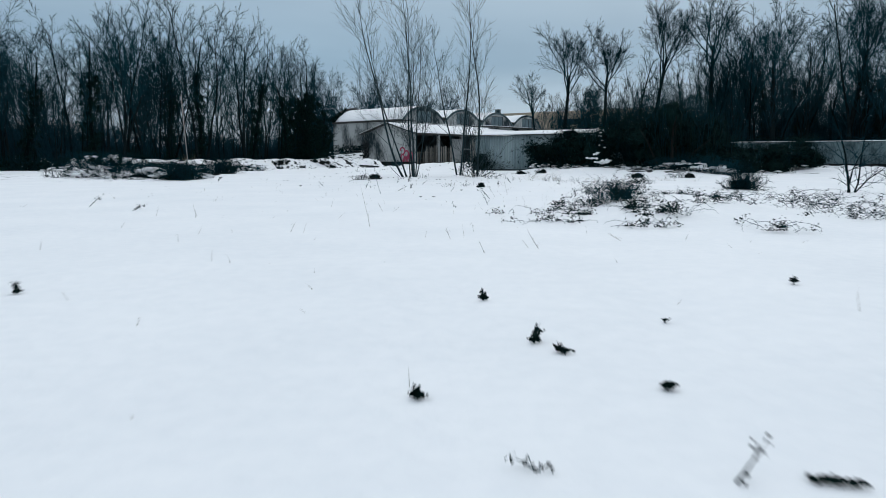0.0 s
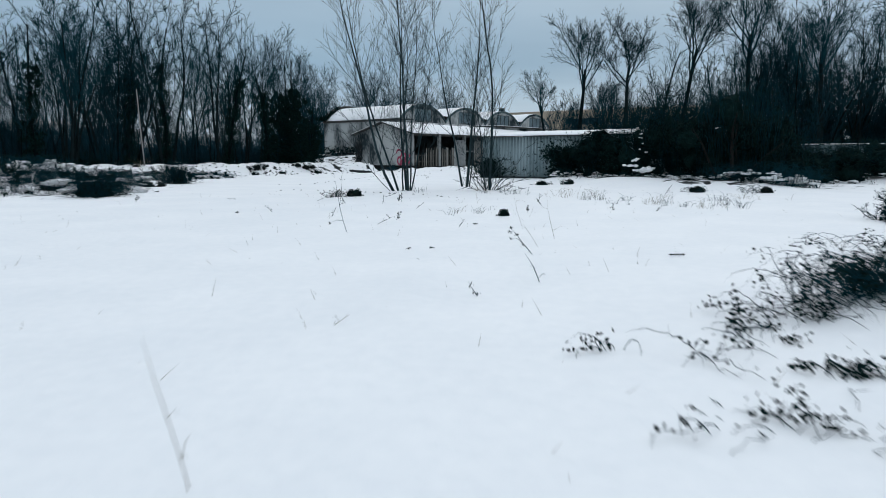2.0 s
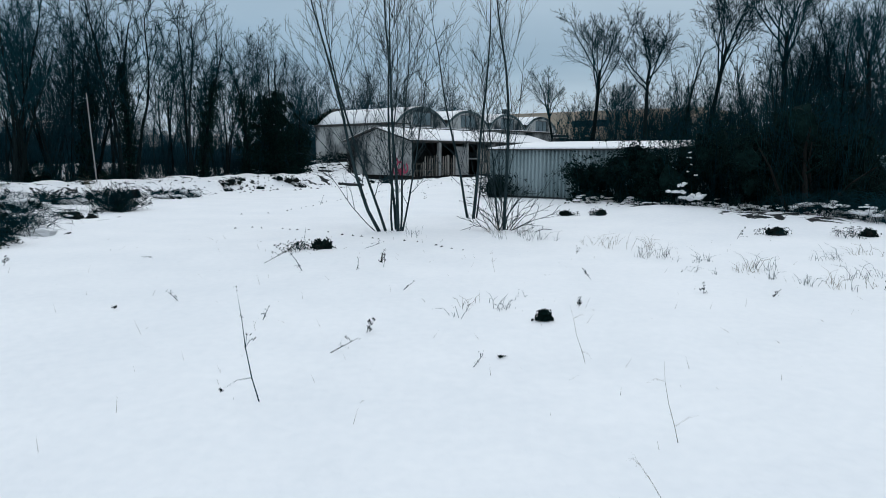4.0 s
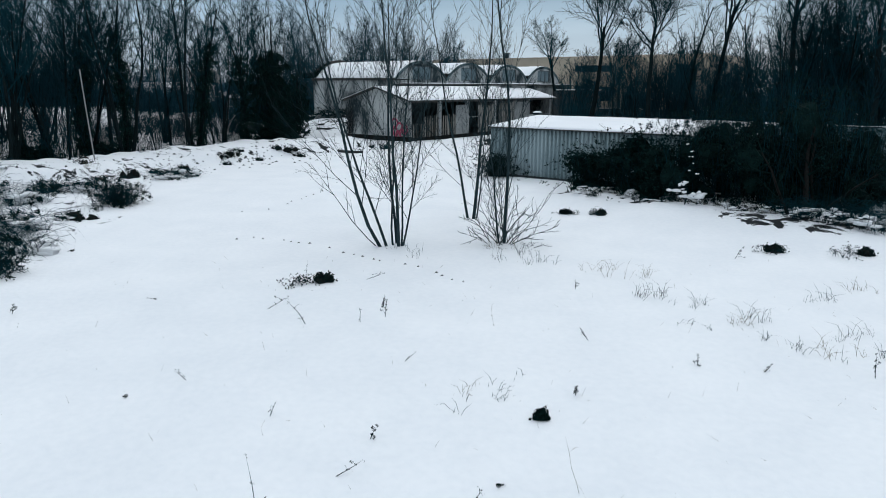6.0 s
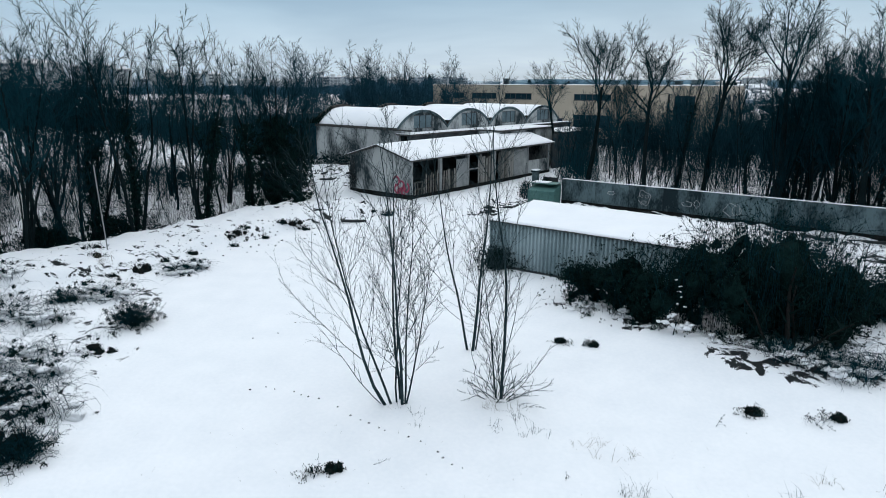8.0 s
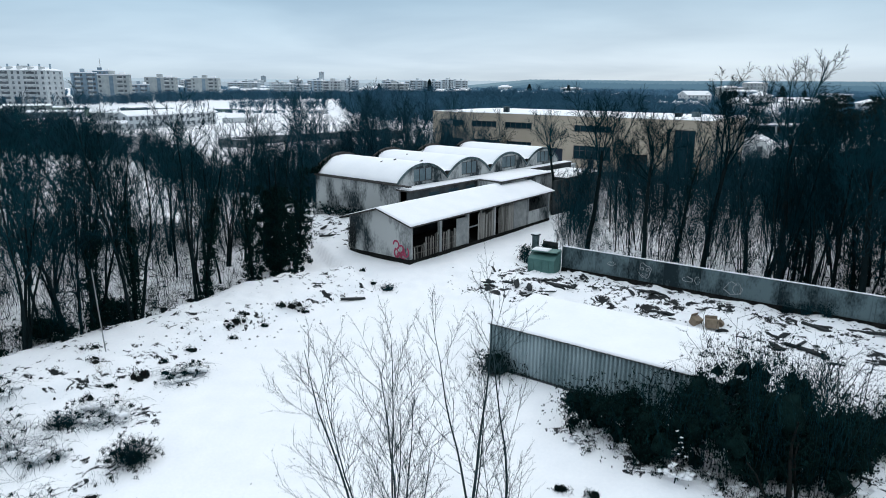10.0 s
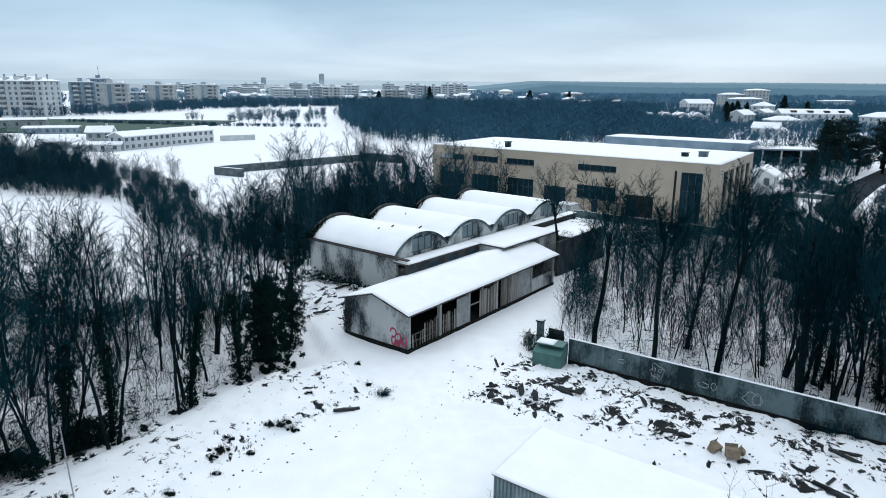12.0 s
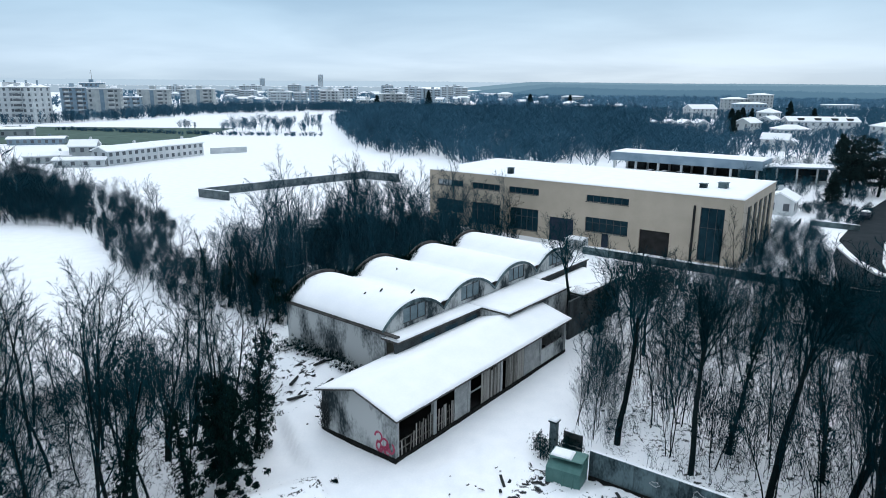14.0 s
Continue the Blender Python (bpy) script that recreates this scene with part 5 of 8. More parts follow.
def undergrowth(name, poly, count, seed, label, h=(0.6, 3.2)):
    r = random.Random(seed)
    V, F = [], []
    spots = scatter(r, poly, 0.8, count // 14)
    for x, y in spots:
        g = ground_z(x, y)
        for s in range(14):
            a, ln = r.uniform(0, 6.28), r.uniform(*h)
            p0 = Vector((x + r.gauss(0, 0.35), y + r.gauss(0, 0.35), g - 0.1))
            tilt = r.uniform(0.1, 0.75)
            mid = p0 + Vector((math.cos(a) * tilt * ln * 0.4, math.sin(a) * tilt * ln * 0.4, ln * 0.6))
            end = mid + Vector((math.cos(a + 0.6) * tilt * ln * 0.6, math.sin(a + 0.6) * tilt * ln * 0.6, ln * r.uniform(-0.1, 0.4)))
            tube(V, F, [p0, mid, end], [0.012, 0.009, 0.0], 3)
    ob = link_mesh(name, from_arrays(name, V, F), TWIG)
    return tagged(ob, label, "undergrowth", kind="stuff")


for nm, poly, n in (("low_brush_left", LEFT_WOOD, 500), ("low_brush_right", RIGHT_WOOD, 1100)):
    far_wood(nm, poly, n, 0.4, 1.6, 60 + n, "low twiggy brush on the snowy floor of the wood", 14, TWIG, 0.006, 0.0, 0.9, 0.002)
undergrowth("undergrowth_left", LEFT_WOOD, 3600, 31, "tangled dark undergrowth between the trees")
undergrowth("undergrowth_right", RIGHT_WOOD, 5000, 32, "tangled dark undergrowth between the saplings")

# ================= ivy trees, thickets and bushes =================


def leaf_cloud(r, spots, n, size, jitter):
    """n small folded leaves about the given spots, as plain arrays."""
    V, F = [], []
    for _ in range(n):
        c = spots[r.randrange(len(spots))]
        c = Vector((c[0] + r.gauss(0, jitter), c[1] + r.gauss(0, jitter), max(0.02, c[2] + r.gauss(0, jitter))))
        a, e = r.uniform(0, 6.28), r.uniform(-1.2, 1.2)
        d = Vector((math.cos(a) * math.cos(e), math.sin(a) * math.cos(e), math.sin(e))) * size * r.uniform(0.6, 1.4)
        s = d.orthogonal().normalized() * size * 0.45
        k = len(V)
        for q in (c - d * 0.5, c + s, c + d * 0.5, c - s + d.cross(s).normalized() * size * 0.15):
            V.append((q.x, q.y, q.z))
        F += [(k, k + 1, k + 2), (k, k + 2, k + 3)]
    return V, F


def ivy_tree(seed, x, y, h, width, leaves, top=0.75):
    """A bare tree whose trunk and lower limbs are wrapped in ivy."""
    r = random.Random(seed)
    t = thing("ivy_tree", pose(x, y, ground_z(x, y)), "tree trunk wrapped in thick dark ivy under bare branches", "tree", "ivy-clad trees")
    out = [[] for _ in WOOD]
    limb(r, Vector((0, 0, -0.25)), Vector((r.gauss(0, 0.05), r.gauss(0, 0.05), 1)), h * 1.15, 0.17, 0, WOOD, out)
    tree_parts(t, out)
    spots = []
    trunk = out[0][0][0]
    for i in range(220):
        f = r.random() * top * (len(trunk) - 1)
        k = int(f)
        c = trunk[k].lerp(trunk[k + 1], f - k)
        w = width * 1.35 * (1 + 0.7 * noise.noise((f * 1.7, seed, 0.0))) * (1.0 - 0.4 * f / len(trunk)) * r.random()
        a = r.uniform(0, 6.28)
        spots.append((c.x + math.cos(a) * w * 0.7, c.y + math.sin(a) * w * 0.7, max(0.1, c.z)))
    for pts, rad, sides in out[1]:
        if pts[0].z < h * top and r.random() < 0.8:
            for f in (0.0, 0.2, 0.4, 0.6):
                c = pts[0].lerp(pts[-1], f)
                spots.append((c.x, c.y, c.z - 0.1))
    V, F = leaf_cloud(r, spots, int(leaves * 1.7), 0.13, 0.11)
    link_mesh("ivy", from_arrays("ivy", V, F), IVY, t, "dense dark evergreen ivy")
    return t


for i, (x, y, h, w, n) in enumerate(((-15.2, 65.4, 8.0, 0.9, 2000), (-13.4, 67.6, 8.6, 2.3, 11000), (-14.6, 70.4, 9.0, 1.8, 7000), (-13.4, 73.0, 6.0, 1.6, 2600), (-17.4, 61.3, 9.0, 0.7, 2000), (-20.6, 57.0, 9.5, 0.75, 2000), (-23.0, 56.0, 8.5, 0.8, 1800), (-26.0, 50.5, 8.5, 0.9, 2000), (-15.2, 80.0, 7.0, 1.6, 3000), (-31.0, 49.5, 8.0, 0.9, 1800), (25.2, 69.0, 8.5, 0.45, 900), (33.5, 62.5, 10.0, 1.4, 3000), (16.6, 96.0, 6.5, 1.4, 2200), (38.0, 57.5, 10.5, 1.7, 3400), (20.4, 72.4, 10.0, 0.4, 900), (29.0, 66.5, 10.0, 0.5, 1000), (42.5, 60.5, 11.0, 1.9, 3400), (46.5, 54.0, 9.0, 1.0, 1500), (36.0, 68.0, 10.5, 1.5, 2800), (27.5, 65.8, 9.0, 1.3, 2200), (30.8, 63.2, 9.0, 1.5, 2400), (26.0, 92.1, 6.0, 1.6, 1800), (30.5, 91.0, 6.0, 1.7, 1800), (35.5, 95.8, 6.0, 1.7, 1800), (40.5, 95.9, 6.5, 1.8, 1800), (-24.7, 103.2, 6.5, 1.1, 1400), (-21.1, 100.1, 6.0, 1.2, 1400), (-17.8, 98.2, 6.0, 1.2, 1400), (-28.6, 109.1, 6.5, 1.1, 1400), (-18.3, 140.8, 6.0, 1.0, 1000), (-13.6, 142.4, 6.0, 1.0, 1000), (-16.0, 124.5, 6.0, 1.1, 1200), (-20.5, 112.0, 6.5, 1.2, 1200))):
    ivy_tree(300 + i, x, y, h, w, n)


def canes(r, n, rx, ry, h, reach, thin=0.009, nodes=7):
    """Arching canes that rise, bend over and droop, with a few side twigs."""
    V, F = [], []
    tips = []
    for _ in range(n):
        a, rr = r.uniform(0, 6.28), math.sqrt(r.random())
        p0 = Vector((math.cos(a) * rr * rx, math.sin(a) * rr * ry, -0.05))
        b = r.uniform(0, 6.28)
        ln = reach * r.uniform(0.4, 1.25)
        top, end = h * r.uniform(0.35, 1.05), r.uniform(0.0, 0.7)
        peak = r.uniform(0.4, 0.75)
        pts = []
        for i in range(nodes):
            f = i / (nodes - 1)
            z = top * (1 - ((f - peak) / peak) ** 2) if f < peak else top * (1 - (1 - end) * ((f - peak) / (1 - peak)) ** 2)
            w = b + 0.5 * math.sin(f * 3 + a)
            pts.append(p0 + Vector((math.cos(w) * ln * f + r.gauss(0, 0.02 * ln), math.sin(w) * ln * f + r.gauss(0, 0.02 * ln), z + r.gauss(0, 0.015 * ln))))
        tube(V, F, pts, [thin * (1.25 - 0.75 * i / (nodes - 1)) for i in range(nodes - 1)] + [0.0], 3)
        for _ in range(2):
            i = r.randrange(2, nodes - 1)
            d = Vector((r.gauss(0, 1), r.gauss(0, 1), r.uniform(-0.4, 0.8))).normalized() * ln * r.uniform(0.1, 0.3)
            tube(V, F, [pts[i], pts[i] + d], [thin * 0.6, 0.0], 3)
        tips += [tuple(p) for p in pts[2:]]
    return V, F, tips


def blob(bm, r, x, y, z, w, flat=0.6, lumps=4):
    """An irregular heap of snow: a few lumps run together."""
    for i in range(lumps):
        m = Matrix.Translation((x + r.gauss(0, w * 1.1), y + r.gauss(0, w * 0.8), z + r.gauss(0, w * 0.3)))
        s = w * r.uniform(0.45, 1.0)
        got = bmesh.ops.create_icosphere(bm, subdivisions=1 if w < 0.2 else 2, radius=1.0)["verts"]
        for v in got:
            k = 1 + 0.9 * noise.noise(v.co * 1.5 + Vector((x * 7 + i * 3, y * 5, z))) + 0.5 * noise.noise(v.co * 4 + Vector((x * 3, i * 5, z)))
            v.co = m @ Vector((v.co.x * s * k * 1.4, v.co.y * s * k, v.co.z * s * flat * 0.8 * k))
    for f in bm.faces:
        f.smooth = True


def bramble(seed, x, y, rx, ry, h, n_canes, n_leaves, label, name="bramble_bush", reach=1.2, size=0.09, thin=0.008, group="bramble bushes", snow=0, clumps=0, sod=False, cane=None, lumpy=True):
    r = random.Random(seed)
    t = thing(name, pose(x, y, ground_z(x, y)), label, "bush", group)
    V, F, tips = canes(r, n_canes, rx, ry, h, reach, thin, 13 if thin < 0.005 else 6)
    tagged(link_mesh("cane_tangle", from_arrays("cane_tangle", V, F), cane or TWIG, t), kind="stuff")
    if n_leaves:
        if clumps:
            tips = [tips[r.randrange(len(tips))] for _ in range(clumps)]
        V, F = leaf_cloud(r, tips, n_leaves, size, 0.05 if clumps else 0.06)
        link_mesh("foliage", from_arrays("foliage", V, F), BRAMBLE, t, "dark withered leaves")["kind"] = "stuff"
    if sod:
        bm = bmesh.new()
        for j in range(7 if lumpy else 1):
            ox, oy, q = r.gauss(0, rx * 0.8), r.gauss(0, ry * 0.5), r.uniform(0.2, 0.5) if j else 0.6 if lumpy else 0.85
            for v in bmesh.ops.create_icosphere(bm, subdivisions=2 if lumpy else 3, radius=1.0)["verts"]:
                k = 1 + (0.9 if lumpy else 0.55) * noise.noise(v.co * 1.6 + Vector((seed * 1.3 + j, 0, 0))) + (0.6 if lumpy else 0.25) * noise.noise(v.co * 4.0 + Vector((seed * 2.3 + j, 0, 0)))
                v.co = Vector((ox + v.co.x * rx * 0.8 * q * k, oy + v.co.y * ry * 0.8 * q * k, v.co.z * h * 0.8 * q * k + h * 0.08))
        spots = [tuple(v.co) for v in bm.verts if v.co.z > 0.02]
        V, F = leaf_cloud(r, spots, 420, size * 1.2, 0.03)
        link_mesh("withered_leaves", from_arrays("withered_leaves", V, F), BRAMBLE, t, "frozen black leaves")["kind"] = "stuff"
        part("sod", bm, SOD, t, "black frozen sod")["kind"] = "stuff"
    if snow:
        bm = bmesh.new()
        for i in range(snow):
            a, rr = r.uniform(0, 6.28), math.sqrt(r.random()) * 0.95
            blob(bm, r, math.cos(a) * rx * rr, math.sin(a) * ry * rr, h * r.uniform(0.1, 0.5), min(0.22, 0.25 * rx) * r.uniform(0.5, 1.2), 0.5, 4)
        part("caught_snow", bm, ROOF_SNOW, t, "snow lying on the twigs")["kind"] = "stuff"
    return t


def thicket(seed, x, y, rx, ry, h, snow):
    """A dense evergreen thicket: lobes of close-set leaves over a dark tangle, twigs sticking out, snow at its foot."""
    r = random.Random(seed)
    t = thing("thicket", pose(x, y, ground_z(x, y)), "dense near-black thicket of brambles and ivy with snow caught in it", "bush", "thicket before the tin shed")
    lobes = []
    for _ in range(13):
        a, rr = r.uniform(0, 6.28), math.sqrt(r.random()) * 0.75
        s = r.uniform(0.22, 0.5)
        lobes.append((Vector((math.cos(a) * rx * rr, math.sin(a) * ry * rr, h * r.uniform(0.1, 0.85) * (1 - 0.3 * rr))), s * rx, s * ry, s * h * 0.55))
    bm = bmesh.new()
    for j, (c, lx, ly, lz) in enumerate(lobes):
        for v in bmesh.ops.create_icosphere(bm, subdivisions=2, radius=1.0)["verts"]:
            k = 0.62 + 0.5 * noise.noise(v.co * 2.0 + Vector((j * 3.1, seed, 0))) + 0.3 * noise.noise(v.co * 6.0 + Vector((j * 3.1, seed, 9)))
            v.co = Vector((c.x + v.co.x * lx * k, c.y + v.co.y * ly * k, max(-0.1, c.z + v.co.z * lz * k)))
    part("inner_tangle", bm, BRAMBLE, t, "black tangle of stems inside")["kind"] = "stuff"
    spots = []
    for _ in range(1300):
        c, lx, ly, lz = lobes[r.randrange(len(lobes))]
        d = Vector((r.gauss(0, 1), r.gauss(0, 1), r.gauss(0, 1))).normalized()
        k = 0.95 + 0.45 * noise.noise(d * 2.0 + Vector((c.x, seed, c.z))) + r.uniform(-0.1, 0.08)
        spots.append((c.x + d.x * lx * k, c.y + d.y * ly * k, max(0.03, c.z + d.z * lz * k)))
    W, E, tips = canes(r, 90, rx * 0.7, ry * 0.7, h * 1.12, 1.5, 0.007, 6)
    spots += tips
    V, F = leaf_cloud(r, spots, 6200, 0.085, 0.05)
    link_mesh("foliage", from_arrays("foliage", V, F), IVY, t, "close-set dark evergreen leaves")["kind"] = "stuff"
    tagged(link_mesh("cane_tangle", from_arrays("cane_tangle", W, E), TWIG, t), kind="stuff")
    if snow:
        bm = bmesh.new()
        for i in range(snow):
            a, rr = r.uniform(3.3, 6.0), r.uniform(0.75, 1.15)
            blob(bm, r, math.cos(a) * rx * rr, math.sin(a) * ry * rr, h * r.uniform(0.0, 0.2) * (1.3 - rr), r.uniform(0.10, 0.26), 0.35, 3)
        part("caught_snow", bm, ROOF_SNOW, t, "ragged snow lying on the foot of the thicket")["kind"] = "stuff"
    return t


# thicket before the tin shed
for i, row in enumerate(((6.6, 42.6, 1.3, 1.0, 1.9, 4), (8.0, 41.2, 1.5, 1.2, 2.6, 5), (9.3, 39.9, 1.7, 1.3, 3.2, 8), (10.9, 39.0, 1.7, 1.5, 3.6, 5), (12.6, 38.3, 1.7, 1.6, 4.8, 5), (14.3, 38.3, 1.7, 1.5, 4.2, 5), (16.0, 39.4, 1.6, 1.3, 3.0, 4), (18.0, 40.8, 1.6, 1.2, 1.9, 4), (20.4, 42.4, 1.9, 1.3, 1.9, 4), (2.7, 48.7, 0.6, 0.5, 1.1, 0), (13.2, 42.9, 1.5, 1.2, 3.7, 0), (14.2, 45.0, 1.4, 1.2, 3.3, 0), (11.4, 41.4, 1.8, 1.2, 3.9, 0), (14.2, 40.9, 1.9, 1.3, 4.4, 0), (23.0, 43.8, 2.1, 1.6, 2.0, 4))):
    thicket(400 + i, *row)
for i, row in enumerate(((-27.5, 51.0, 2.0, 1.3, 1.3, 2), (-31.0, 49.2, 2.2, 1.4, 1.5, 2), (-24.6, 54.0, 1.8, 1.4, 1.9, 1), (-22.2, 57.4, 1.6, 1.3, 1.7, 1))):
    tagged(thicket(420 + i, *row), "dark thicket of brambles at the edge of the wood", group="thickets at the wood's edge")
make_tree(431, SHRUB, [(0, 0, 100, 12, 3.6, 0.12), (0.2, 0.1, 20, 30, 3.0, 0.08), (-0.2, 0, 200, 34, 3.2, 0.08), (0.1, -0.2, 300, 28, 2.8, 0.07)], "gnarled dark shrub tree with drooping bare twigs", "tree", "", SOD, BRAMBLE, name="gnarled_tree", m=pose(12.4, 36.6, 0.1))
for i, (x, y, z, s) in enumerate(((15.0, 41.6, 0.0, 1.2), (16.8, 42.6, 0.0, 1.0), (13.3, 44.2, 0.0, 1.15), (18.4, 43.0, 0.0, 0.8))):
    rr = random.Random(433 + i)
    make_tree(433 + i, SHRUB, [(rr.gauss(0, 0.4), rr.gauss(0, 0.3), rr.uniform(0, 360), rr.uniform(5, 38), s * rr.uniform(3.4, 4.6), 0.03) for _ in range(9)], "leafless bush of fine twigs rising out of the thicket", "bush", "twig bushes in the thicket", name="twig_bush", thin=(0.02, 0.012, 0.008, 0.006), m=pose(x, y, z))
make_tree(432, SHRUB, [(0, 0, 0, 18, 2.6, 0.05), (0.1, 0.2, 120, 24, 2.8, 0.05), (-0.2, 0.1, 240, 20, 2.6, 0.04), (0.2, 0, 60, 30, 2.4, 0.04)], "leafless bush with fine twigs rising over the shed roof", "bush", name="twig_bush", m=pose(9.6, 43.0, 0.0))
for i, (x, y, s) in enumerate(((13.5, 34.3, 1.0), (12.7, 34.9, 0.9), (14.5, 34.9, 1.0), (15.2, 35.6, 0.8), (11.9, 35.8, 0.7))):
    bramble(440 + i, x, y, 0.8 * s, 0.6 * s, 1.0 * s, 80, 170, "low tangle of arching bare twigs dusted with snow", "twig_tangle", 1.1, 0.05, 0.006, "twig tangles by the thicket", 4, 20)
# snow-laden stem that stands out white before the thicket
t = thing("snowy_branch", pose(8.75, 37.9, ground_z(8.75, 37.9)), "thin dark branch carrying white lumps of snow", "branch")
V, F = [], []
tube(V, F, [Vector((0, 0, -0.1)), Vector((0.1, 0, 0.5)), Vector((-0.25, 0.05, 1.0)), Vector((0.2, 0, 1.6)), Vector((0.0, 0.05, 2.3))], [0.025, 0.02, 0.018, 0.012, 0.0], 4)
link_mesh("stem", from_arrays("stem", V, F), TWIG, t)
r = random.Random(77)
bm = bmesh.new()
for i, (x, z, w) in enumerate(((0.15, 0.3, 0.2), (0.5, 0.4, 0.16), (-0.3, 0.5, 0.15), (-0.05, 0.75, 0.13), (0.3, 1.12, 0.06), (0.1, 1.25, 0.06), (0.2, 1.5, 0.06), (0.05, 1.75, 0.05), (0.15, 1.95, 0.055), (0.02, 2.2, 0.045))):
    blob(bm, r, x, 0.0, z, w * 0.75, 0.8, 6 if w > 0.1 else 2)
part("caught_snow", bm, ROOF_SNOW, t, "white lumps of snow")["kind"] = "stuff"

# ragged foot of the thicket
rf = random.Random(78)
for i in range(34):
    q = rf.random()
    x, y = 5.2 + 9.6 * q + rf.gauss(0, 0.35), 41.3 - 5.6 * q ** 0.8 + rf.gauss(0, 0.4)
    w = rf.uniform(0.18, 0.5)
    bramble(460 + i, x, y, w, w * 0.8, w * 1.1, 14, 160, "black tuft of brambles at the thicket's foot with snow on it", "bramble_tuft", w, 0.05, 0.006, "bramble tufts at the thicket's foot", 4, 12)
# black clumps of brambles and sods in the open snow
CLUMP = "low black clump of frozen weeds poking out of the snow"
for i, (x, y, w, h) in enumerate(((9.4, 32.3, 0.6, 0.42), (11.1, 31.7, 0.5, 0.5), (4.5, 37.8, 0.45, 0.35), (5.4, 37.5, 0.4, 0.42), (-3.45, 28.8, 0.5, 0.45), (1.25, 22.3, 0.1, 0.2),
                                  (-17.8, 45.3, 0.35, 0.3), (-17.3, 46.6, 0.35, 0.25), (-16.3, 47.7, 0.65, 0.65), (-15.8, 49.7, 0.35, 0.3), (-15.1, 48.3, 0.25, 0.25), (-15.0, 51.4, 0.4, 0.3), (-13.6, 54.5, 0.4, 0.4), (-13.3, 55.2, 0.55, 0.4), (-13.2, 56.2, 0.4, 0.3), (-13.0, 53.3, 0.3, 0.3), (-11.6, 55.4, 0.3, 0.2), (-11.2, 57.9, 0.5, 0.35), (-10.5, 58.4, 0.6, 0.4), (-9.7, 58.2, 0.4, 0.4), (-9.5, 62.3, 0.4, 0.2), (-6.7, 61.2, 0.4, 0.15), (-6.9, 68.5, 0.35, 0.3),
                                  (-21.2, 54.8, 0.9, 0.45), (-20.0, 56.7, 1.1, 0.5), (-18.9, 58.3, 1.2, 0.5), (-17.9, 60.6, 0.9, 0.4), (-16.8, 62.9, 0.8, 0.4), (-14.9, 65.1, 1.0, 0.4), (-12.9, 67.0, 0.8, 0.35), (-22.8, 52.8, 0.9, 0.4), (-5.7, 64.9, 0.4, 0.3), (-16.0, 34.5, 0.9, 0.5), (-13.2, 36.8, 0.8, 0.35), (-12.0, 30.0, 1.0, 0.9), (-14.4, 33.0, 0.9, 0.5), (-18.8, 48.4, 0.6, 0.4), (-20.0, 50.0, 0.7, 0.4))):
    bramble(500 + i, x, y, w * 0.6, w * 0.45, h if i > 5 else h * 0.55, 20, int(160 * w / 0.5), CLUMP, "weed_clump", w * 0.7, 0.045, 0.006, "dark clumps in the snow", 2 if i > 5 else 0, 24, True, None, i > 5)
# rounded bare bushes at the field's rim
for i, (x, y, s) in enumerate(((-13.0, 39.7, 1.25), (9.6, 21.4, 0.95), (-4.4, 63.2, 0.8), (-11.4, 29.6, 1.2), (-17.5, 42.5, 0.9))):
    rr = random.Random(550 + i)
    make_tree(550 + i, SHRUB, [(rr.gauss(0, 0.12), rr.gauss(0, 0.12), rr.uniform(0, 360), rr.uniform(8, 70), s * rr.uniform(0.7, 1.1), 0.02) for _ in range(44)], "rounded leafless bush of fine dark twigs in snow", "bush", "bare bushes at the field's rim", name="bare_bush", thin=(0.012, 0.008, 0.006, 0.005), m=pose(x, y, ground_z(x, y)))
make_tree(561, SHRUB, [(0, 0, 120, 6, 2.8, 0.04), (0.1, 0.1, 20, 18, 2.2, 0.03), (-0.1, 0, 240, 22, 2.0, 0.03), (0, 0.1, 310, 30, 1.6, 0.025)], "small twiggy bare tree standing alone in snow", "tree", name="small_tree", thin=(0.014, 0.01, 0.007, 0.006), m=pose(12.0, 19.6, 0))
for i, (x, y, s) in enumerate(((-13.0, 39.7, 1.25), (9.6, 21.4, 0.45), (-11.4, 29.6, 0.8))):
    bramble(555 + i, x, y, s * 0.6, s * 0.5, s * 0.75, 130, int(1500 * s), "dense dark bush of withered leaves and twigs in snow", "withered_bush", s * 0.8, 0.05, 0.006, "withered bushes at the field's rim", 0, 60)
# long low twig tangles along the left rim of the field
for i, (x, y, rx, ry, h) in enumerate(((-15.5, 36.0, 1.8, 1.2, 0.8), (-14.2, 34.0, 1.6, 1.2, 0.8), (-12.6, 31.8, 1.3, 1.0, 0.9), (-17.6, 39.8, 1.8, 1.2, 0.8), (-16.2, 43.2, 1.6, 1.2, 0.6), (-18.8, 36.2, 1.8, 1.4, 1.0), (-15.0, 30.8, 1.6, 1.4, 1.1), (-17.5, 32.5, 1.8, 1.4, 1.1), (-20.5, 41.5, 2.0, 1.5, 0.9), (-22.5, 44.0, 2.0, 1.5, 0.9), (-14.0, 48.0, 1.0, 0.8, 0.5))):
    bramble(570 + i, x, y, rx, ry, h * 0.9, 170, 900, "low tangle of bare bramble canes over snow", "bramble_tangle", 1.3, 0.06, 0.007, "bramble tangles on the bank", 9, 24)

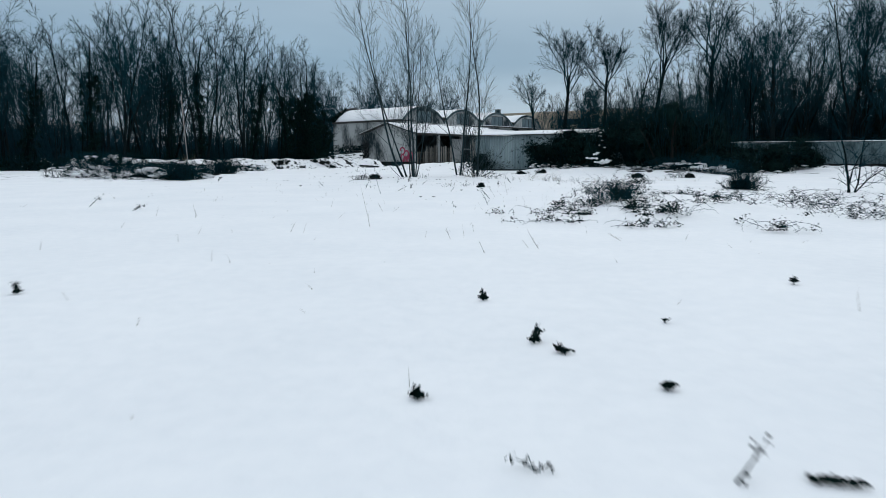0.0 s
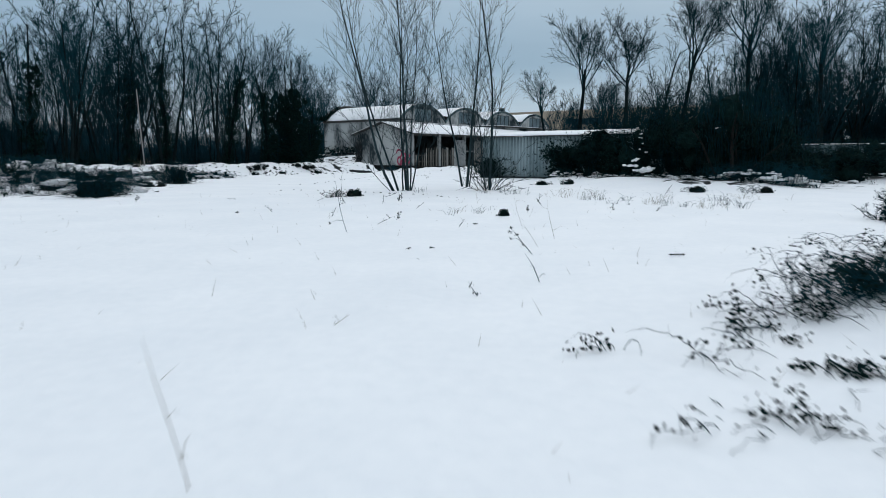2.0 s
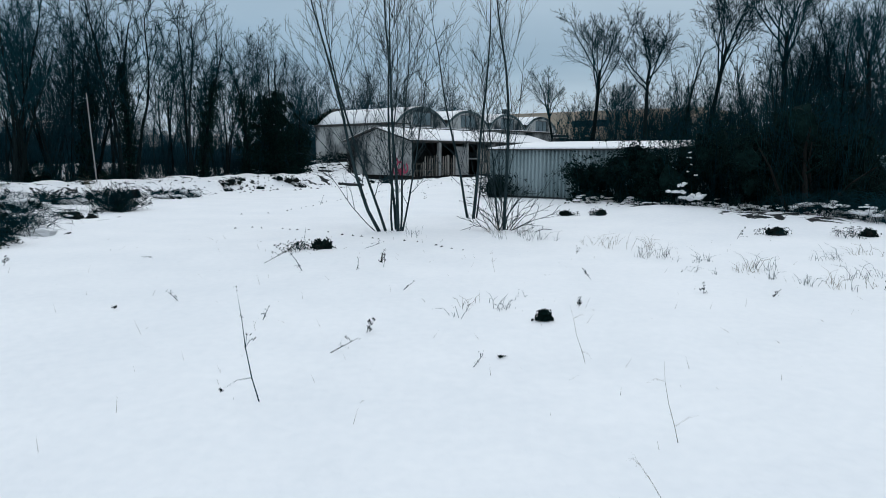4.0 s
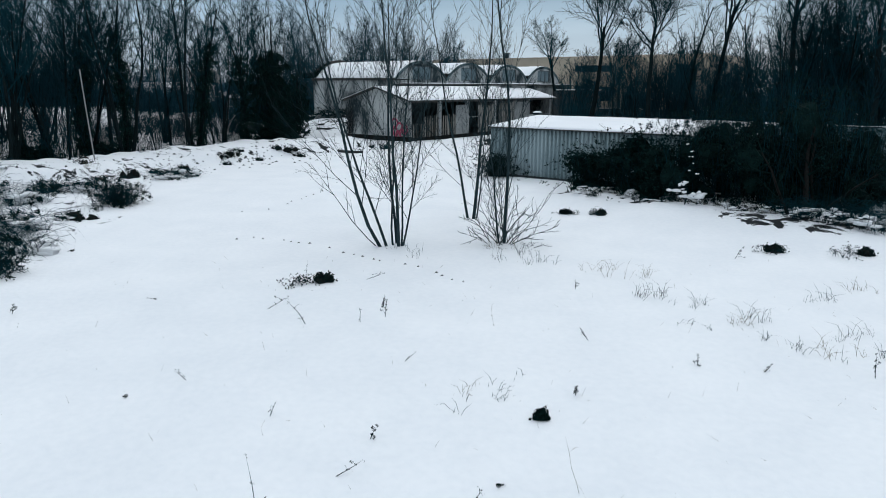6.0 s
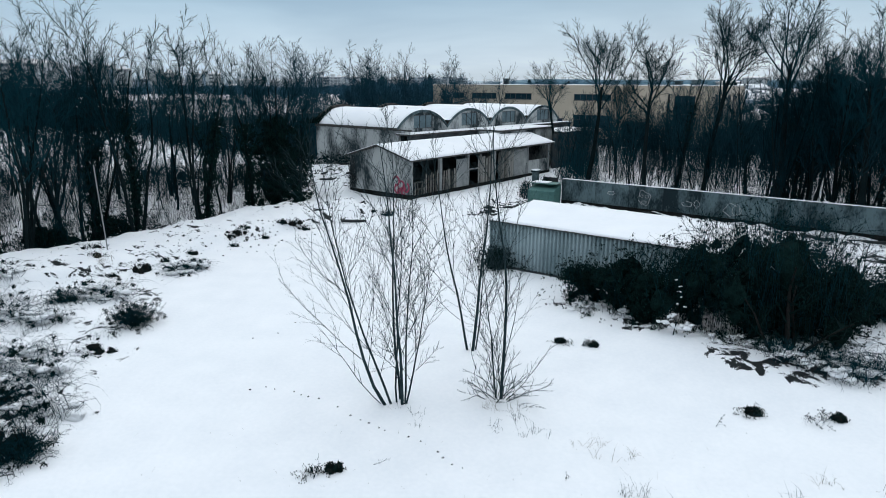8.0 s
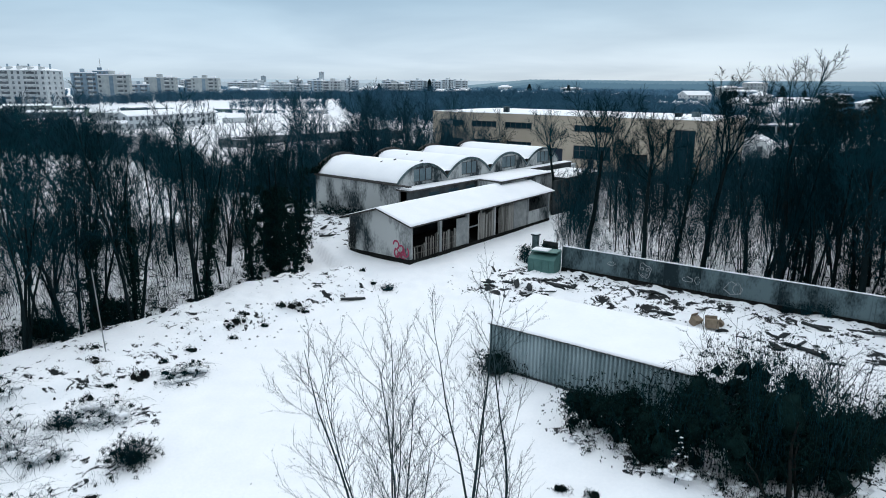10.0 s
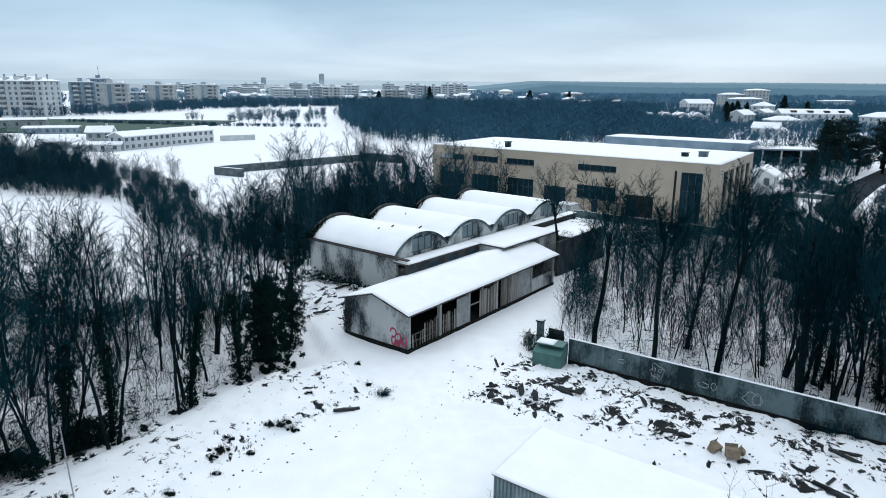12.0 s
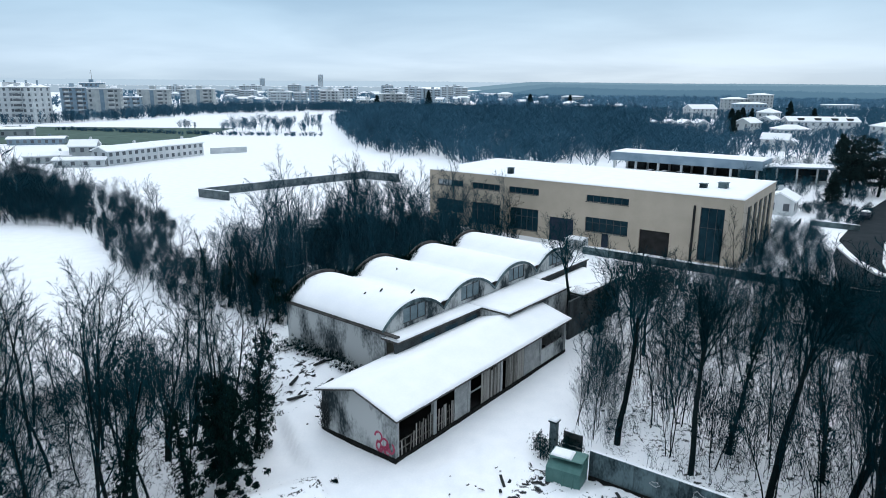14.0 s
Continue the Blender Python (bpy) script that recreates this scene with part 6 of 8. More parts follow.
# brambles in the near field, beside the camera's way
for i, (x, y, rx, ry, h, nc, nl, rch) in enumerate((
        (3.2, 12.75, 0.45, 0.3, 0.42, 90, 900, 0.55), (3.55, 12.9, 0.15, 0.15, 0.4, 30, 700, 0.3), (2.75, 12.5, 0.3, 0.2, 0.2, 20, 300, 0.4), (2.15, 12.2, 0.2, 0.15, 0.15, 10, 160, 0.3), (1.65, 11.8, 0.2, 0.15, 0.2, 6, 30, 0.45), (1.5, 10.6, 0.25, 0.15, 0.14, 5, 20, 0.5),
        (3.25, 11.3, 0.3, 0.2, 0.2, 16, 420, 0.4), (3.6, 10.5, 0.35, 0.2, 0.2, 16, 420, 0.45), (2.8, 9.7, 0.3, 0.2, 0.14, 8, 160, 0.5), (2.3, 11.2, 0.25, 0.15, 0.14, 8, 160, 0.35), (1.9, 10.5, 0.25, 0.15, 0.12, 8, 140, 0.3), (5.0, 14.45, 0.3, 0.2, 0.2, 12, 300, 0.4), (4.4, 11.6, 0.5, 0.3, 0.22, 14, 260, 0.5), (5.4, 12.4, 0.5, 0.3, 0.25, 14, 240, 0.6), (6.9, 10.8, 0.5, 0.3, 0.3, 16, 300, 0.7), (7.4, 13.2, 0.7, 0.4, 0.32, 22, 300, 0.8), (1.1, 11.9, 0.1, 0.1, 0.2, 4, 40, 0.3), (4.6, 9.2, 0.4, 0.3, 0.2, 8, 200, 0.4), (8.6, 15.2, 0.7, 0.4, 0.35, 22, 280, 0.8), (6.2, 17.6, 0.7, 0.4, 0.24, 16, 160, 0.7))):
    bramble(600 + i, x, y, rx, ry, h, int(nc * 1.4), nl, "arching bramble canes with dark withered leaves in the snow", "bramble_bush", rch * 1.15, 0.034, 0.0036, "brambles in the near field", 0, max(6, nc // 2))

# single weeds, stalks and grass tufts


def weed(seed, x, y, h, lean, az, leaves, name="withered_weed"):
    r = random.Random(seed)
    t = thing(name, pose(x, y, ground_z(x, y)), "thin withered weed stalk standing out of the snow", "weed", "withered weeds")
    V, F = [], []
    d = Vector((math.cos(radians(az)) * math.sin(radians(lean)), math.sin(radians(az)) * math.sin(radians(lean)), math.cos(radians(lean))))
    pts = [Vector((0, 0, -0.05))]
    for i in range(4):
        d = (d + Vector((r.gauss(0, 0.09), r.gauss(0, 0.09), -0.03))).normalized()
        pts.append(pts[-1] + d * h / 4)
    k = 1.0 if leaves else 0.45
    tube(V, F, pts, [0.007 * k, 0.006 * k, 0.005 * k, 0.0035 * k, 0.0], 4)
    tips = [tuple(p) for p in pts[2:]] if leaves < 60 else [tuple(pts[i].lerp(pts[i + 1], f)) for i in (0, 1, 2) for f in (0.2, 0.5, 0.8)]
    for _ in range(3):
        p = pts[r.randrange(1, 4)]
        e = p + Vector((r.gauss(0, 0.25), r.gauss(0, 0.25), r.uniform(-0.05, 0.25))) * h * 0.6
        tube(V, F, [p, (p + e) / 2 + Vector((0, 0, 0.03)), e], [0.004 * k, 0.003 * k, 0.0], 3)
        if leaves < 60:
            tips.append(tuple(e))
    link_mesh("stalk", from_arrays("stalk", V, F), TWIG if leaves else DRY_GRASS, t)
    if leaves:
        V, F = leaf_cloud(r, tips, leaves * 2, 0.02, 0.012)
        link_mesh("foliage", from_arrays("foliage", V, F), BRAMBLE, t, "shrivelled dark leaves")["kind"] = "stuff"


for i, row in enumerate(((0.3, 4.75, 0.14, 10, 120, 90), (0.5, 3.6, 0.17, 12, 40, 90), (0.66, 3.4, 0.14, 35, 150, 80), (-0.1, 2.8, 0.13, 30, 130, 80), (1.0, 2.85, 0.10, 40, 60, 60), (0.42, 2.1, 0.22, 60, 170, 8), (1.35, 2.0, 0.22, 75, 160, 70), (-3.2, 4.9, 0.18, 35, 140, 70), (2.8, 5.2, 0.13, 20, 100, 70), (1.4, 4.1, 0.06, 10, 0, 10), (0.9, 2.0, 0.25, 50, 20, 6),
                         (-1.1, 10.0, 0.75, 5, 200, 0), (-1.8, 19.4, 1.15, 18, 160, 14), (1.5, 20.6, 0.75, 12, 150, 0), (1.8, 18.5, 0.75, 15, 140, 0), (1.4, 17.5, 0.5, 30, 150, 0), (1.2, 16.6, 0.6, 45, 150, 40), (1.3, 22.5, 0.2, 30, 10, 60), (0.5, 20.7, 0.12, 60, 10, 30), (-0.6, 16.9, 0.12, 60, 60, 10), (-0.3, 17.1, 0.1, 60, 0, 10), (2.9, 16.1, 0.3, 80, 10, 60), (-1.3, 26.6, 0.4, 10, 30, 40), (0.2, 20.4, 0.25, 40, 20, 4), (-1.5, 20.9, 0.5, 60, 20, 6), (-4.3, 11.5, 0.3, 15, 90, 0), (-2.2, 9.4, 0.22, 30, 30, 0), (0.1, 8.3, 0.22, 30, 140, 0), (0.45, 7.0, 0.2, 20, 140, 0), (1.1, 7.4, 0.35, 30, 150, 0), (2.3, 8.2, 0.3, 60, 150, 0), (-6.0, 12.6, 0.35, 60, 20, 30), (-7.2, 13.4, 0.5, 55, 0, 20),
                         (-1.1, 21.8, 0.25, 25, 30, 40), (-2.6, 22.4, 0.25, 30, 60, 6), (-4.9, 22.9, 0.1, 40, 60, 20), (-9.0, 26.7, 0.25, 10, 40, 50), (-6.3, 27.6, 0.35, 75, 170, 10), (-2.8, 26.1, 0.6, 35, 150, 20), (-3.9, 27.0, 0.6, 60, 20, 20), (-1.4, 27.2, 0.35, 12, 60, 60), (-1.8, 26.3, 0.3, 15, 80, 6), (-3.35, 29.0, 0.6, 6, 110, 4), (-2.1, 29.3, 0.6, 70, 10, 10), (3.0, 28.7, 0.25, 8, 60, 20), (2.6, 25.3, 0.3, 30, 150, 20), (1.9, 23.0, 0.2, 5, 60, 40), (4.2, 24.2, 0.25, 20, 60, 30), (5.2, 24.0, 0.25, 45, 10, 20), (-4.2, 23.6, 0.3, 40, 160, 4), (7.9, 31.5, 0.5, 40, 20, 40), (-5.6, 43.0, 0.5, 20, 20, 30), (6.9, 23.7, 0.45, 5, 90, 30), (-1.0, 12.6, 0.25, 50, 20, 0), (0.3, 13.8, 0.25, 40, 170, 6), (1.0, 14.6, 0.4, 25, 150, 2), (-0.8, 24.3, 0.3, 50, 20, 4), (0.9, 26.0, 0.5, 12, 150, 0))):
    weed(700 + i, *row)


def grass_tuft(seed, x, y, w, n, h):
    r = random.Random(seed)
    t = thing("dry_grass_tuft", pose(x, y, ground_z(x, y)), "tuft of thin dry grass blades poking through snow", "grass", "dry grass tufts")
    V, F = [], []
    heart = [(r.gauss(0, w), r.gauss(0, w * 0.6)) for _ in range(4)]
    for _ in range(n):
        hx, hy = heart[r.randrange(4)]
        p = Vector((hx + r.gauss(0, w * 0.22), hy + r.gauss(0, w * 0.2), -0.03))
        a, ln, tilt = r.uniform(0, 6.28), h * r.uniform(0.2, 1.3), r.uniform(0.05, 1.3)
        m = p + Vector((math.cos(a) * tilt * ln * 0.4, math.sin(a) * tilt * ln * 0.4, ln * 0.6))
        e = m + Vector((math.cos(a) * tilt * ln * 0.7, math.sin(a) * tilt * ln * 0.7, ln * r.uniform(0.0, 0.4)))
        tube(V, F, [p, m, e], [0.0035, 0.003, 0.0], 3)
    tagged(link_mesh("grass", from_arrays("grass", V, F), TWIG if seed % 3 else DRY_GRASS, t), kind="stuff")


for i, (x, y, w, n, h) in enumerate(((0.5, 22.9, 0.32, 24, 0.2), (0.1, 23.3, 0.25, 12, 0.25), (1.0, 23.4, 0.25, 14, 0.2), (4.5, 28.0, 0.35, 40, 0.4), (4.4, 29.8, 0.3, 22, 0.45), (5.3, 27.5, 0.25, 30, 0.25), (4.7, 26.2, 0.3, 22, 0.2), (5.8, 26.2, 0.3, 24, 0.3), (6.3, 26.5, 0.2, 20, 0.4), (6.1, 25.0, 0.25, 30, 0.25), (6.6, 24.7, 0.3, 22, 0.35), (7.0, 24.4, 0.3, 24, 0.3), (7.6, 25.6, 0.3, 24, 0.35), (3.9, 30.4, 0.3, 20, 0.4), (2.6, 31.0, 0.3, 18, 0.35), (-13.4, 38.2, 0.4, 40, 0.7), (-16.2, 45.0, 0.4, 40, 0.7), (-9.8, 58.8, 0.4, 36, 0.7), (-4.6, 63.4, 0.4, 60, 0.9), (-18.0, 47.5, 0.5, 40, 0.8), (-16.8, 38.0, 0.5, 46, 0.8), (8.5, 27.5, 0.4, 24, 0.35), (9.8, 28.5, 0.4, 24, 0.35), (-1.0, 31.9, 0.5, 24, 0.35), (1.9, 31.6, 0.5, 40, 0.5), (1.4, 32.0, 0.4, 36, 0.45))):
    grass_tuft(800 + i, x, y, w, n, h)

# faint sprigs all over the near field
r = random.Random(91)
V, F = [], []
for _ in range(380):
    x, y = r.uniform(-9, 9), 1.5 + 30 * r.random() ** 0.8
    g = ground_z(x, y)
    a, ln = r.uniform(0, 6.28), r.uniform(0.04, 0.2)
    tilt = r.uniform(0.2, 1.4)
    p = Vector((x, y, g - 0.02))
    e = p + Vector((math.cos(a) * math.sin(tilt), math.sin(a) * math.sin(tilt), math.cos(tilt) + 0.15)) * ln
    tube(V, F, [p, e], [0.0025, 0.0], 3)
tagged(link_mesh("snow_sprigs", from_arrays("snow_sprigs", V, F), DRY_GRASS), "sparse pale grass tips poking through the snow", "grass", kind="stuff")

# trees before the tan factory
make_tree(571, WOOD, [(0, 0, 90, 3, 7.2, 0.1)], "bare tree with a few brown leaves before the factory", "tree", name="yard_tree", m=pose(10.6, 137.0, 0))
for i, (x, y, h) in enumerate(((38.0, 113.5, 9.5), (36.0, 113.8, 8.0), (40.5, 113.0, 8.5))):
    make_tree(580 + i, THIN, [(0, 0, 50 * i, 2, h, 0.08), (0.3, 0.1, 50 * i + 90, 3, h * 0.85, 0.06)], "slim upright bare poplar before the factory's end", "tree", "slim poplars", name="slim_poplar", m=pose(x, y, 0))
V, F = leaf_cloud(random.Random(4), [(10.6 + random.Random(i).gauss(0, 1.3), 137.0 + random.Random(i + 50).gauss(0, 1.3), 4.2 + random.Random(i + 99).gauss(0, 1.3)) for i in range(40)], 500, 0.22, 0.3)
tagged(link_mesh("withered_leaves", from_arrays("withered_leaves", V, F), BRAMBLE), "clusters of withered leaves left on the yard tree", "leaves", kind="stuff")

# dark brambles along the foot of the hall's side wall
for i in range(9):
    q = HALL @ Vector((-0.7 + 0.15 * math.sin(i * 2.3), 1.0 + i * 1.35, 0))
    bramble(640 + i, q.x, q.y, 0.9, 0.8, 0.8 + 0.07 * i, 60, 900, "dark brambles along the foot of the hall's wall", "wall_bramble", 0.9, 0.07, 0.008, "brambles along the hall's wall", 1, 40)

# ================= rubble, poles and tracks =================


def chunk_mesh(seed, flat):
    r = random.Random(seed)
    bm = bmesh.new()
    bmesh.ops.create_icosphere(bm, subdivisions=1, radius=1.0)
    for v in bm.verts:
        k = 1 + 0.95 * noise.noise(v.co * 1.5 + Vector((seed * 3.1, 0, 0)))
        v.co = Vector((v.co.x * k * 1.5, v.co.y * k * 0.7, v.co.z * k * flat))
    me = bpy.data.meshes.new("rubble_piece")
    bm.to_mesh(me)
    bm.free()
    return me


chunks = [chunk_mesh(i, f) for i, f in enumerate((0.4, 0.25, 0.5, 0.15, 0.2))]
plank_bm = boxes((-1.0, 1.0, -0.12, 0.12, -0.03, 0.03))
bmesh.ops.bevel(plank_bm, geom=plank_bm.edges[:], offset=0.01, segments=1, affect="EDGES")
plank_me = bpy.data.meshes.new("waste_board")
plank_bm.to_mesh(plank_me)
plank_bm.free()
r = random.Random(55)


HEAPS = [(4.4, 63.6, 0.9), (5.6, 62.6, 0.8), (6.8, 61.2, 0.8), (7.5, 59.9, 0.4), (8.0, 63.6, 0.9), (9.6, 63.0, 0.8), (2.6, 63.0, 0.8), (14.2, 61.3, 0.8), (12.2, 63.4, 0.9), (14.4, 57.6, 0.7), (17.0, 60.2, 1.0), (17.0, 55.2, 1.0), (19.4, 57.6, 1.0), (21.6, 56.6, 1.0), (24.8, 55.2, 1.2), (21.4, 51.4, 0.7), (27.0, 53.0, 1.2), (23.0, 50.0, 1.0), (11.0, 66.2, 0.9), (20.0, 53.5, 0.9)]


def yard_spot():
    """A place in the strip of rubble along the concrete wall, mostly in heaps."""
    while True:
        if r.random() < 0.72:
            hx, hy, hs = HEAPS[r.randrange(len(HEAPS))]
            x, y = hx + r.gauss(0, hs), hy + r.gauss(0, hs * 0.7)
        else:
            s, w = r.uniform(-8, 30), r.uniform(0.6, 10.5)
            x, y = 9.89 + 0.814 * s - 0.581 * w, 69.0 - 0.581 * s - 0.814 * w
        behind = (x - 9.89) * -0.581 + (y - 69.0) * -0.814
        shed = ((x - 2.4) * 0.7986 + (y - 49.6) * -0.6018, (x - 2.4) * 0.6018 + (y - 49.6) * 0.7986)
        if behind > 0.5 and not (-0.5 < shed[0] < 13.4 and -0.5 < shed[1] < 5.6) and x > 0.2:
            return x, y


for i in range(110):
    x, y = yard_spot()
    s = r.uniform(0.09, 0.26) * (1.5 if r.random() < 0.1 else 1)
    if r.random() < 0.22:
        ob = tagged(link_mesh("waste_board", plank_me, DARK_WOOD), "dark broken board lying in the snowy rubble", "board", "waste in the rubble yard")
        ob.matrix_basis = pose(x, y, ground_z(x, y) + 0.02, r.uniform(-12, 12), r.uniform(-14, 14), r.uniform(0, 360)) @ Matrix.Diagonal((s * 2.4, 0.8, 0.8, 1))
    else:
        ob = tagged(link_mesh("rubble_piece", chunks[r.randrange(5)], RUBBLE), "dark lump of rubble half buried in snow", "rubble", "waste in the rubble yard")
        ob.matrix_basis = pose(x, y, ground_z(x, y) + s * 0.12, r.uniform(-35, 35), r.uniform(-35, 35), r.uniform(0, 360)) @ Matrix.Diagonal((s, s, s, 1))
# larger dark heaps by the skip
for i, (x, y, s) in enumerate(((4.6, 63.4, 0.5), (5.3, 62.7, 0.6), (6.2, 62.0, 0.55), (6.9, 61.0, 0.6), (7.5, 59.9, 0.6), (3.4, 63.6, 0.45), (7.6, 64.0, 0.6), (8.3, 63.2, 0.6), (13.6, 61.6, 0.6), (14.4, 61.3, 0.8), (15.0, 61.0, 0.6), (14.0, 57.8, 0.5), (15.0, 57.4, 0.5), (22.2, 52.5, 0.5), (20.9, 51.4, 0.55), (21.4, 50.6, 0.5), (18.0, 53.8, 0.55))):
    ob = tagged(link_mesh("rubble_piece", chunks[i % 5], RUBBLE), "large dark lump of debris half buried in snow", "rubble", "waste in the rubble yard")
    ob.matrix_basis = pose(x, y, ground_z(x, y) + s * 0.15, r.uniform(-15, 15), r.uniform(-15, 15), r.uniform(0, 360)) @ Matrix.Diagonal((s * 0.9, s * 0.5, s * 0.6, 1))
# small bits, too many to count
V, F = [], []
for i in range(1100):
    x, y = yard_spot() if i % 3 else (r.uniform(-21, -4), r.uniform(44, 65))
    if i % 3 == 0 and min(math.hypot(x - (ax + (bx - ax) * q), y - (ay + (by - ay) * q)) for (ax, ay), (bx, by) in zip(BANK, BANK[1:]) for q in (0, 0.33, 0.66)) > 2.8:
        continue
    g, s, a = ground_z(x, y), r.uniform(0.03, 0.12), r.uniform(0, 6.28)
    k = len(V)
    for q in range(4):
        V.append((x + math.cos(a + q * 1.57) * s * r.uniform(0.6, 1.6), y + math.sin(a + q * 1.57) * s * r.uniform(0.5, 1.0), g - 0.02))
    V.append((x + r.gauss(0, 0.02), y + r.gauss(0, 0.02), g + s * r.uniform(0.4, 1.0)))
    F += [(k, k + 1, k + 4), (k + 1, k + 2, k + 4), (k + 2, k + 3, k + 4), (k + 3, k, k + 4)]
tagged(link_mesh("rubble_bits", from_arrays("rubble_bits", V, F), RUBBLE), "countless small dark bits of rubble in the snow", "rubble", kind="stuff")

# long dark tarpaulins and beams near the wall
for i, (x, y, l, a) in enumerate(((24.6, 55.6, 1.9, -30), (26.2, 54.7, 1.6, -24), (23.9, 54.9, 1.3, -50), (21.0, 52.0, 1.0, -60), (-6.7, 61.0, 0.9, 20), (-10.4, 84.4, 1.2, 60), (-9.4, 81.2, 1.3, 70), (-11.5, 79.5, 1.1, 40), (-8.6, 80.0, 0.9, 100), (-12.4, 82.0, 1.0, 80), (8.4, 63.4, 1.3, -20))):
    ob = tagged(link_mesh("fallen_beam", plank_me, DARK_WOOD), "dark timber beam lying in the snow", "beam", "fallen beams")
    ob.matrix_basis = pose(x, y, ground_z(x, y) + 0.12, 4, r.uniform(-5, 5), a) @ Matrix.Diagonal((l, 1.0, 2.5, 1))

# cardboard boxes thrown on the heap
box_bm = boxes((-0.5, 0.5, -0.4, 0.4, 0.0, 0.75))
bmesh.ops.bevel(box_bm, geom=box_bm.edges[:], offset=0.02, segments=1, affect="EDGES")
box_me = bpy.data.meshes.new("cardboard_box")
box_bm.to_mesh(box_me)
box_bm.free()
for x, y, rx, rz, s in ((16.1, 55.8, 20, 30, 0.65), (16.9, 55.0, -12, -10, 0.75), (17.5, 55.5, 35, 60, 0.5)):
    t = thing("cardboard_box", pose(x, y, ground_z(x, y) - 0.05, rx, 0, rz) @ Matrix.Diagonal((s, s, s, 1)), "brown cardboard box thrown on the snowy heap", "box", "boxes on the heap")
    link_mesh("carton", box_me, CARD, t)
    f = boxes((-0.5, 0.5, 0.41, 0.43, 0.72, 1.02))
    part("flap", f, CARD, t)

# thin pole at the wood's edge
t = thing("steel_pole", pose(-18.9, 49.6, ground_z(-18.9, 49.6), 0, -3), "thin leaning pale steel pole at the edge of the wood", "pole")
V, F = [], []
tube(V, F, [Vector((0, 0, -0.3)), Vector((0, 0, 2.4)), Vector((0.02, 0, 4.7))], [0.036, 0.034, 0.03], 8)
link_mesh("shaft", from_arrays("shaft", V, F), STEEL, t)

# footprints: small dents that show dark soil
V, F = [], []
TRACKS = [[(-6.5, 33.7), (-5.3, 33.9), (-3.8, 32.8), (-2.6, 31.7), (-1.5, 30.9), (-0.8, 30.6), (0.1, 29.4), (0.9, 28.6)], [(-5.6, 45.0), (-5.0, 48.5), (-4.5, 51.5), (-3.7, 55.0), (-2.6, 57.7), (-1.0, 62.0)], [(-4.3, 45.4), (-3.4, 49), (-2.0, 54), (-1.0, 58), (0.6, 66)], [(-1.1, 47.5), (-1.1, 51.6), (-1.7, 54.5)], [(-7.6, 38.2), (-6.9, 38.2), (-5.6, 43.0)]]
for ti, tr in enumerate(TRACKS):
    for (ax, ay), (bx, by) in zip(tr, tr[1:]):
        n = max(1, int(math.hypot(bx - ax, by - ay) / (0.33 if ti == 0 else 0.62)))
        for q in range(n):
            x, y = ax + (bx - ax) * q / n + r.gauss(0, 0.06), ay + (by - ay) * q / n + r.gauss(0, 0.06)
            if r.random() < 0.25:
                continue
            g, s, a = ground_z(x, y), r.uniform(0.035, 0.075), math.atan2(by - ay, bx - ax)
            k = len(V)
            for c in range(6):
                w = a + c * math.pi / 3
                V.append((x + math.cos(w) * s * 1.3, y + math.sin(w) * s * 0.8, g - 0.03))
            V.append((x, y, g + 0.035))
            F += [(k + c, k + (c + 1) % 6, k + 6) for c in range(6)]
tagged(link_mesh("animal_tracks", from_arrays("animal_tracks", V, F), RUBBLE), "trails of small dark footprints across the snow", "tracks", kind="stuff")

bramble(690, 7.2, 71.6, 0.35, 0.35, 1.7, 60, 500, "dark climber by the gate pillar", "climber_bush", 0.6, 0.09, 0.01, "climbers by the gate")
bramble(692, 8.9, 71.4, 0.7, 0.4, 1.9, 80, 1400, "dark climber smothering the gate beside the wall", "climber_bush", 0.7, 0.09, 0.01, "climbers by the gate")
bramble(691, 6.9, 72.8, 0.3, 0.3, 1.4, 50, 300, "dark climber by the gate pillar", "climber_bush", 0.6, 0.09, 0.01, "climbers by the gate")
for i, (x, y) in enumerate(((23.5, 58.6), (24.4, 58.0), (25.4, 57.3))):
    bramble(693 + i, x, y, 0.4, 0.3, 1.0, 50, 120, "bare brush against the concrete wall", "wall_brush", 0.6, 0.07, 0.009, "brush by the wall")

# scattered scrap on the snow heap between the hall and the shed
rs = random.Random(66)
for i in range(46):
    x, y = -8.6 + rs.gauss(0, 2.4), 80.6 + rs.gauss(0, 3.2)
    q = SHED.inverted() @ Vector((x, y, 0))
    w = HALL.inverted() @ Vector((x, y, 0))
    if q.x > -0.4 and -0.6 < q.y < 8.0 or w.x > -0.5:
        continue
    ob = part("scrap", boxes((0, rs.uniform(0.12, 0.7), 0, rs.uniform(0.06, 0.16), 0, rs.uniform(0.03, 0.1))), RUBBLE)
    ob.matrix_basis = pose(x, y, ground_z(x, y) - 0.01, rs.uniform(-12, 12), rs.uniform(-12, 12), rs.uniform(0, 360))
    tagged(ob, "dark scrap of wood or brick lying in the snow", "scrap", "scraps on the heap")

# ================= fields, town and village beyond =================
pane_me = {}


def window_mesh(w, h):
    key = (round(w, 2), round(h, 2))
    if key not in pane_me:
        bm = boxes((-w / 2, w / 2, -0.02, 0.05, 0, h))
        me = bpy.data.meshes.new("window")
        bm.to_mesh(me)
        bm.free()
        pane_me[key] = me
    return pane_me[key]


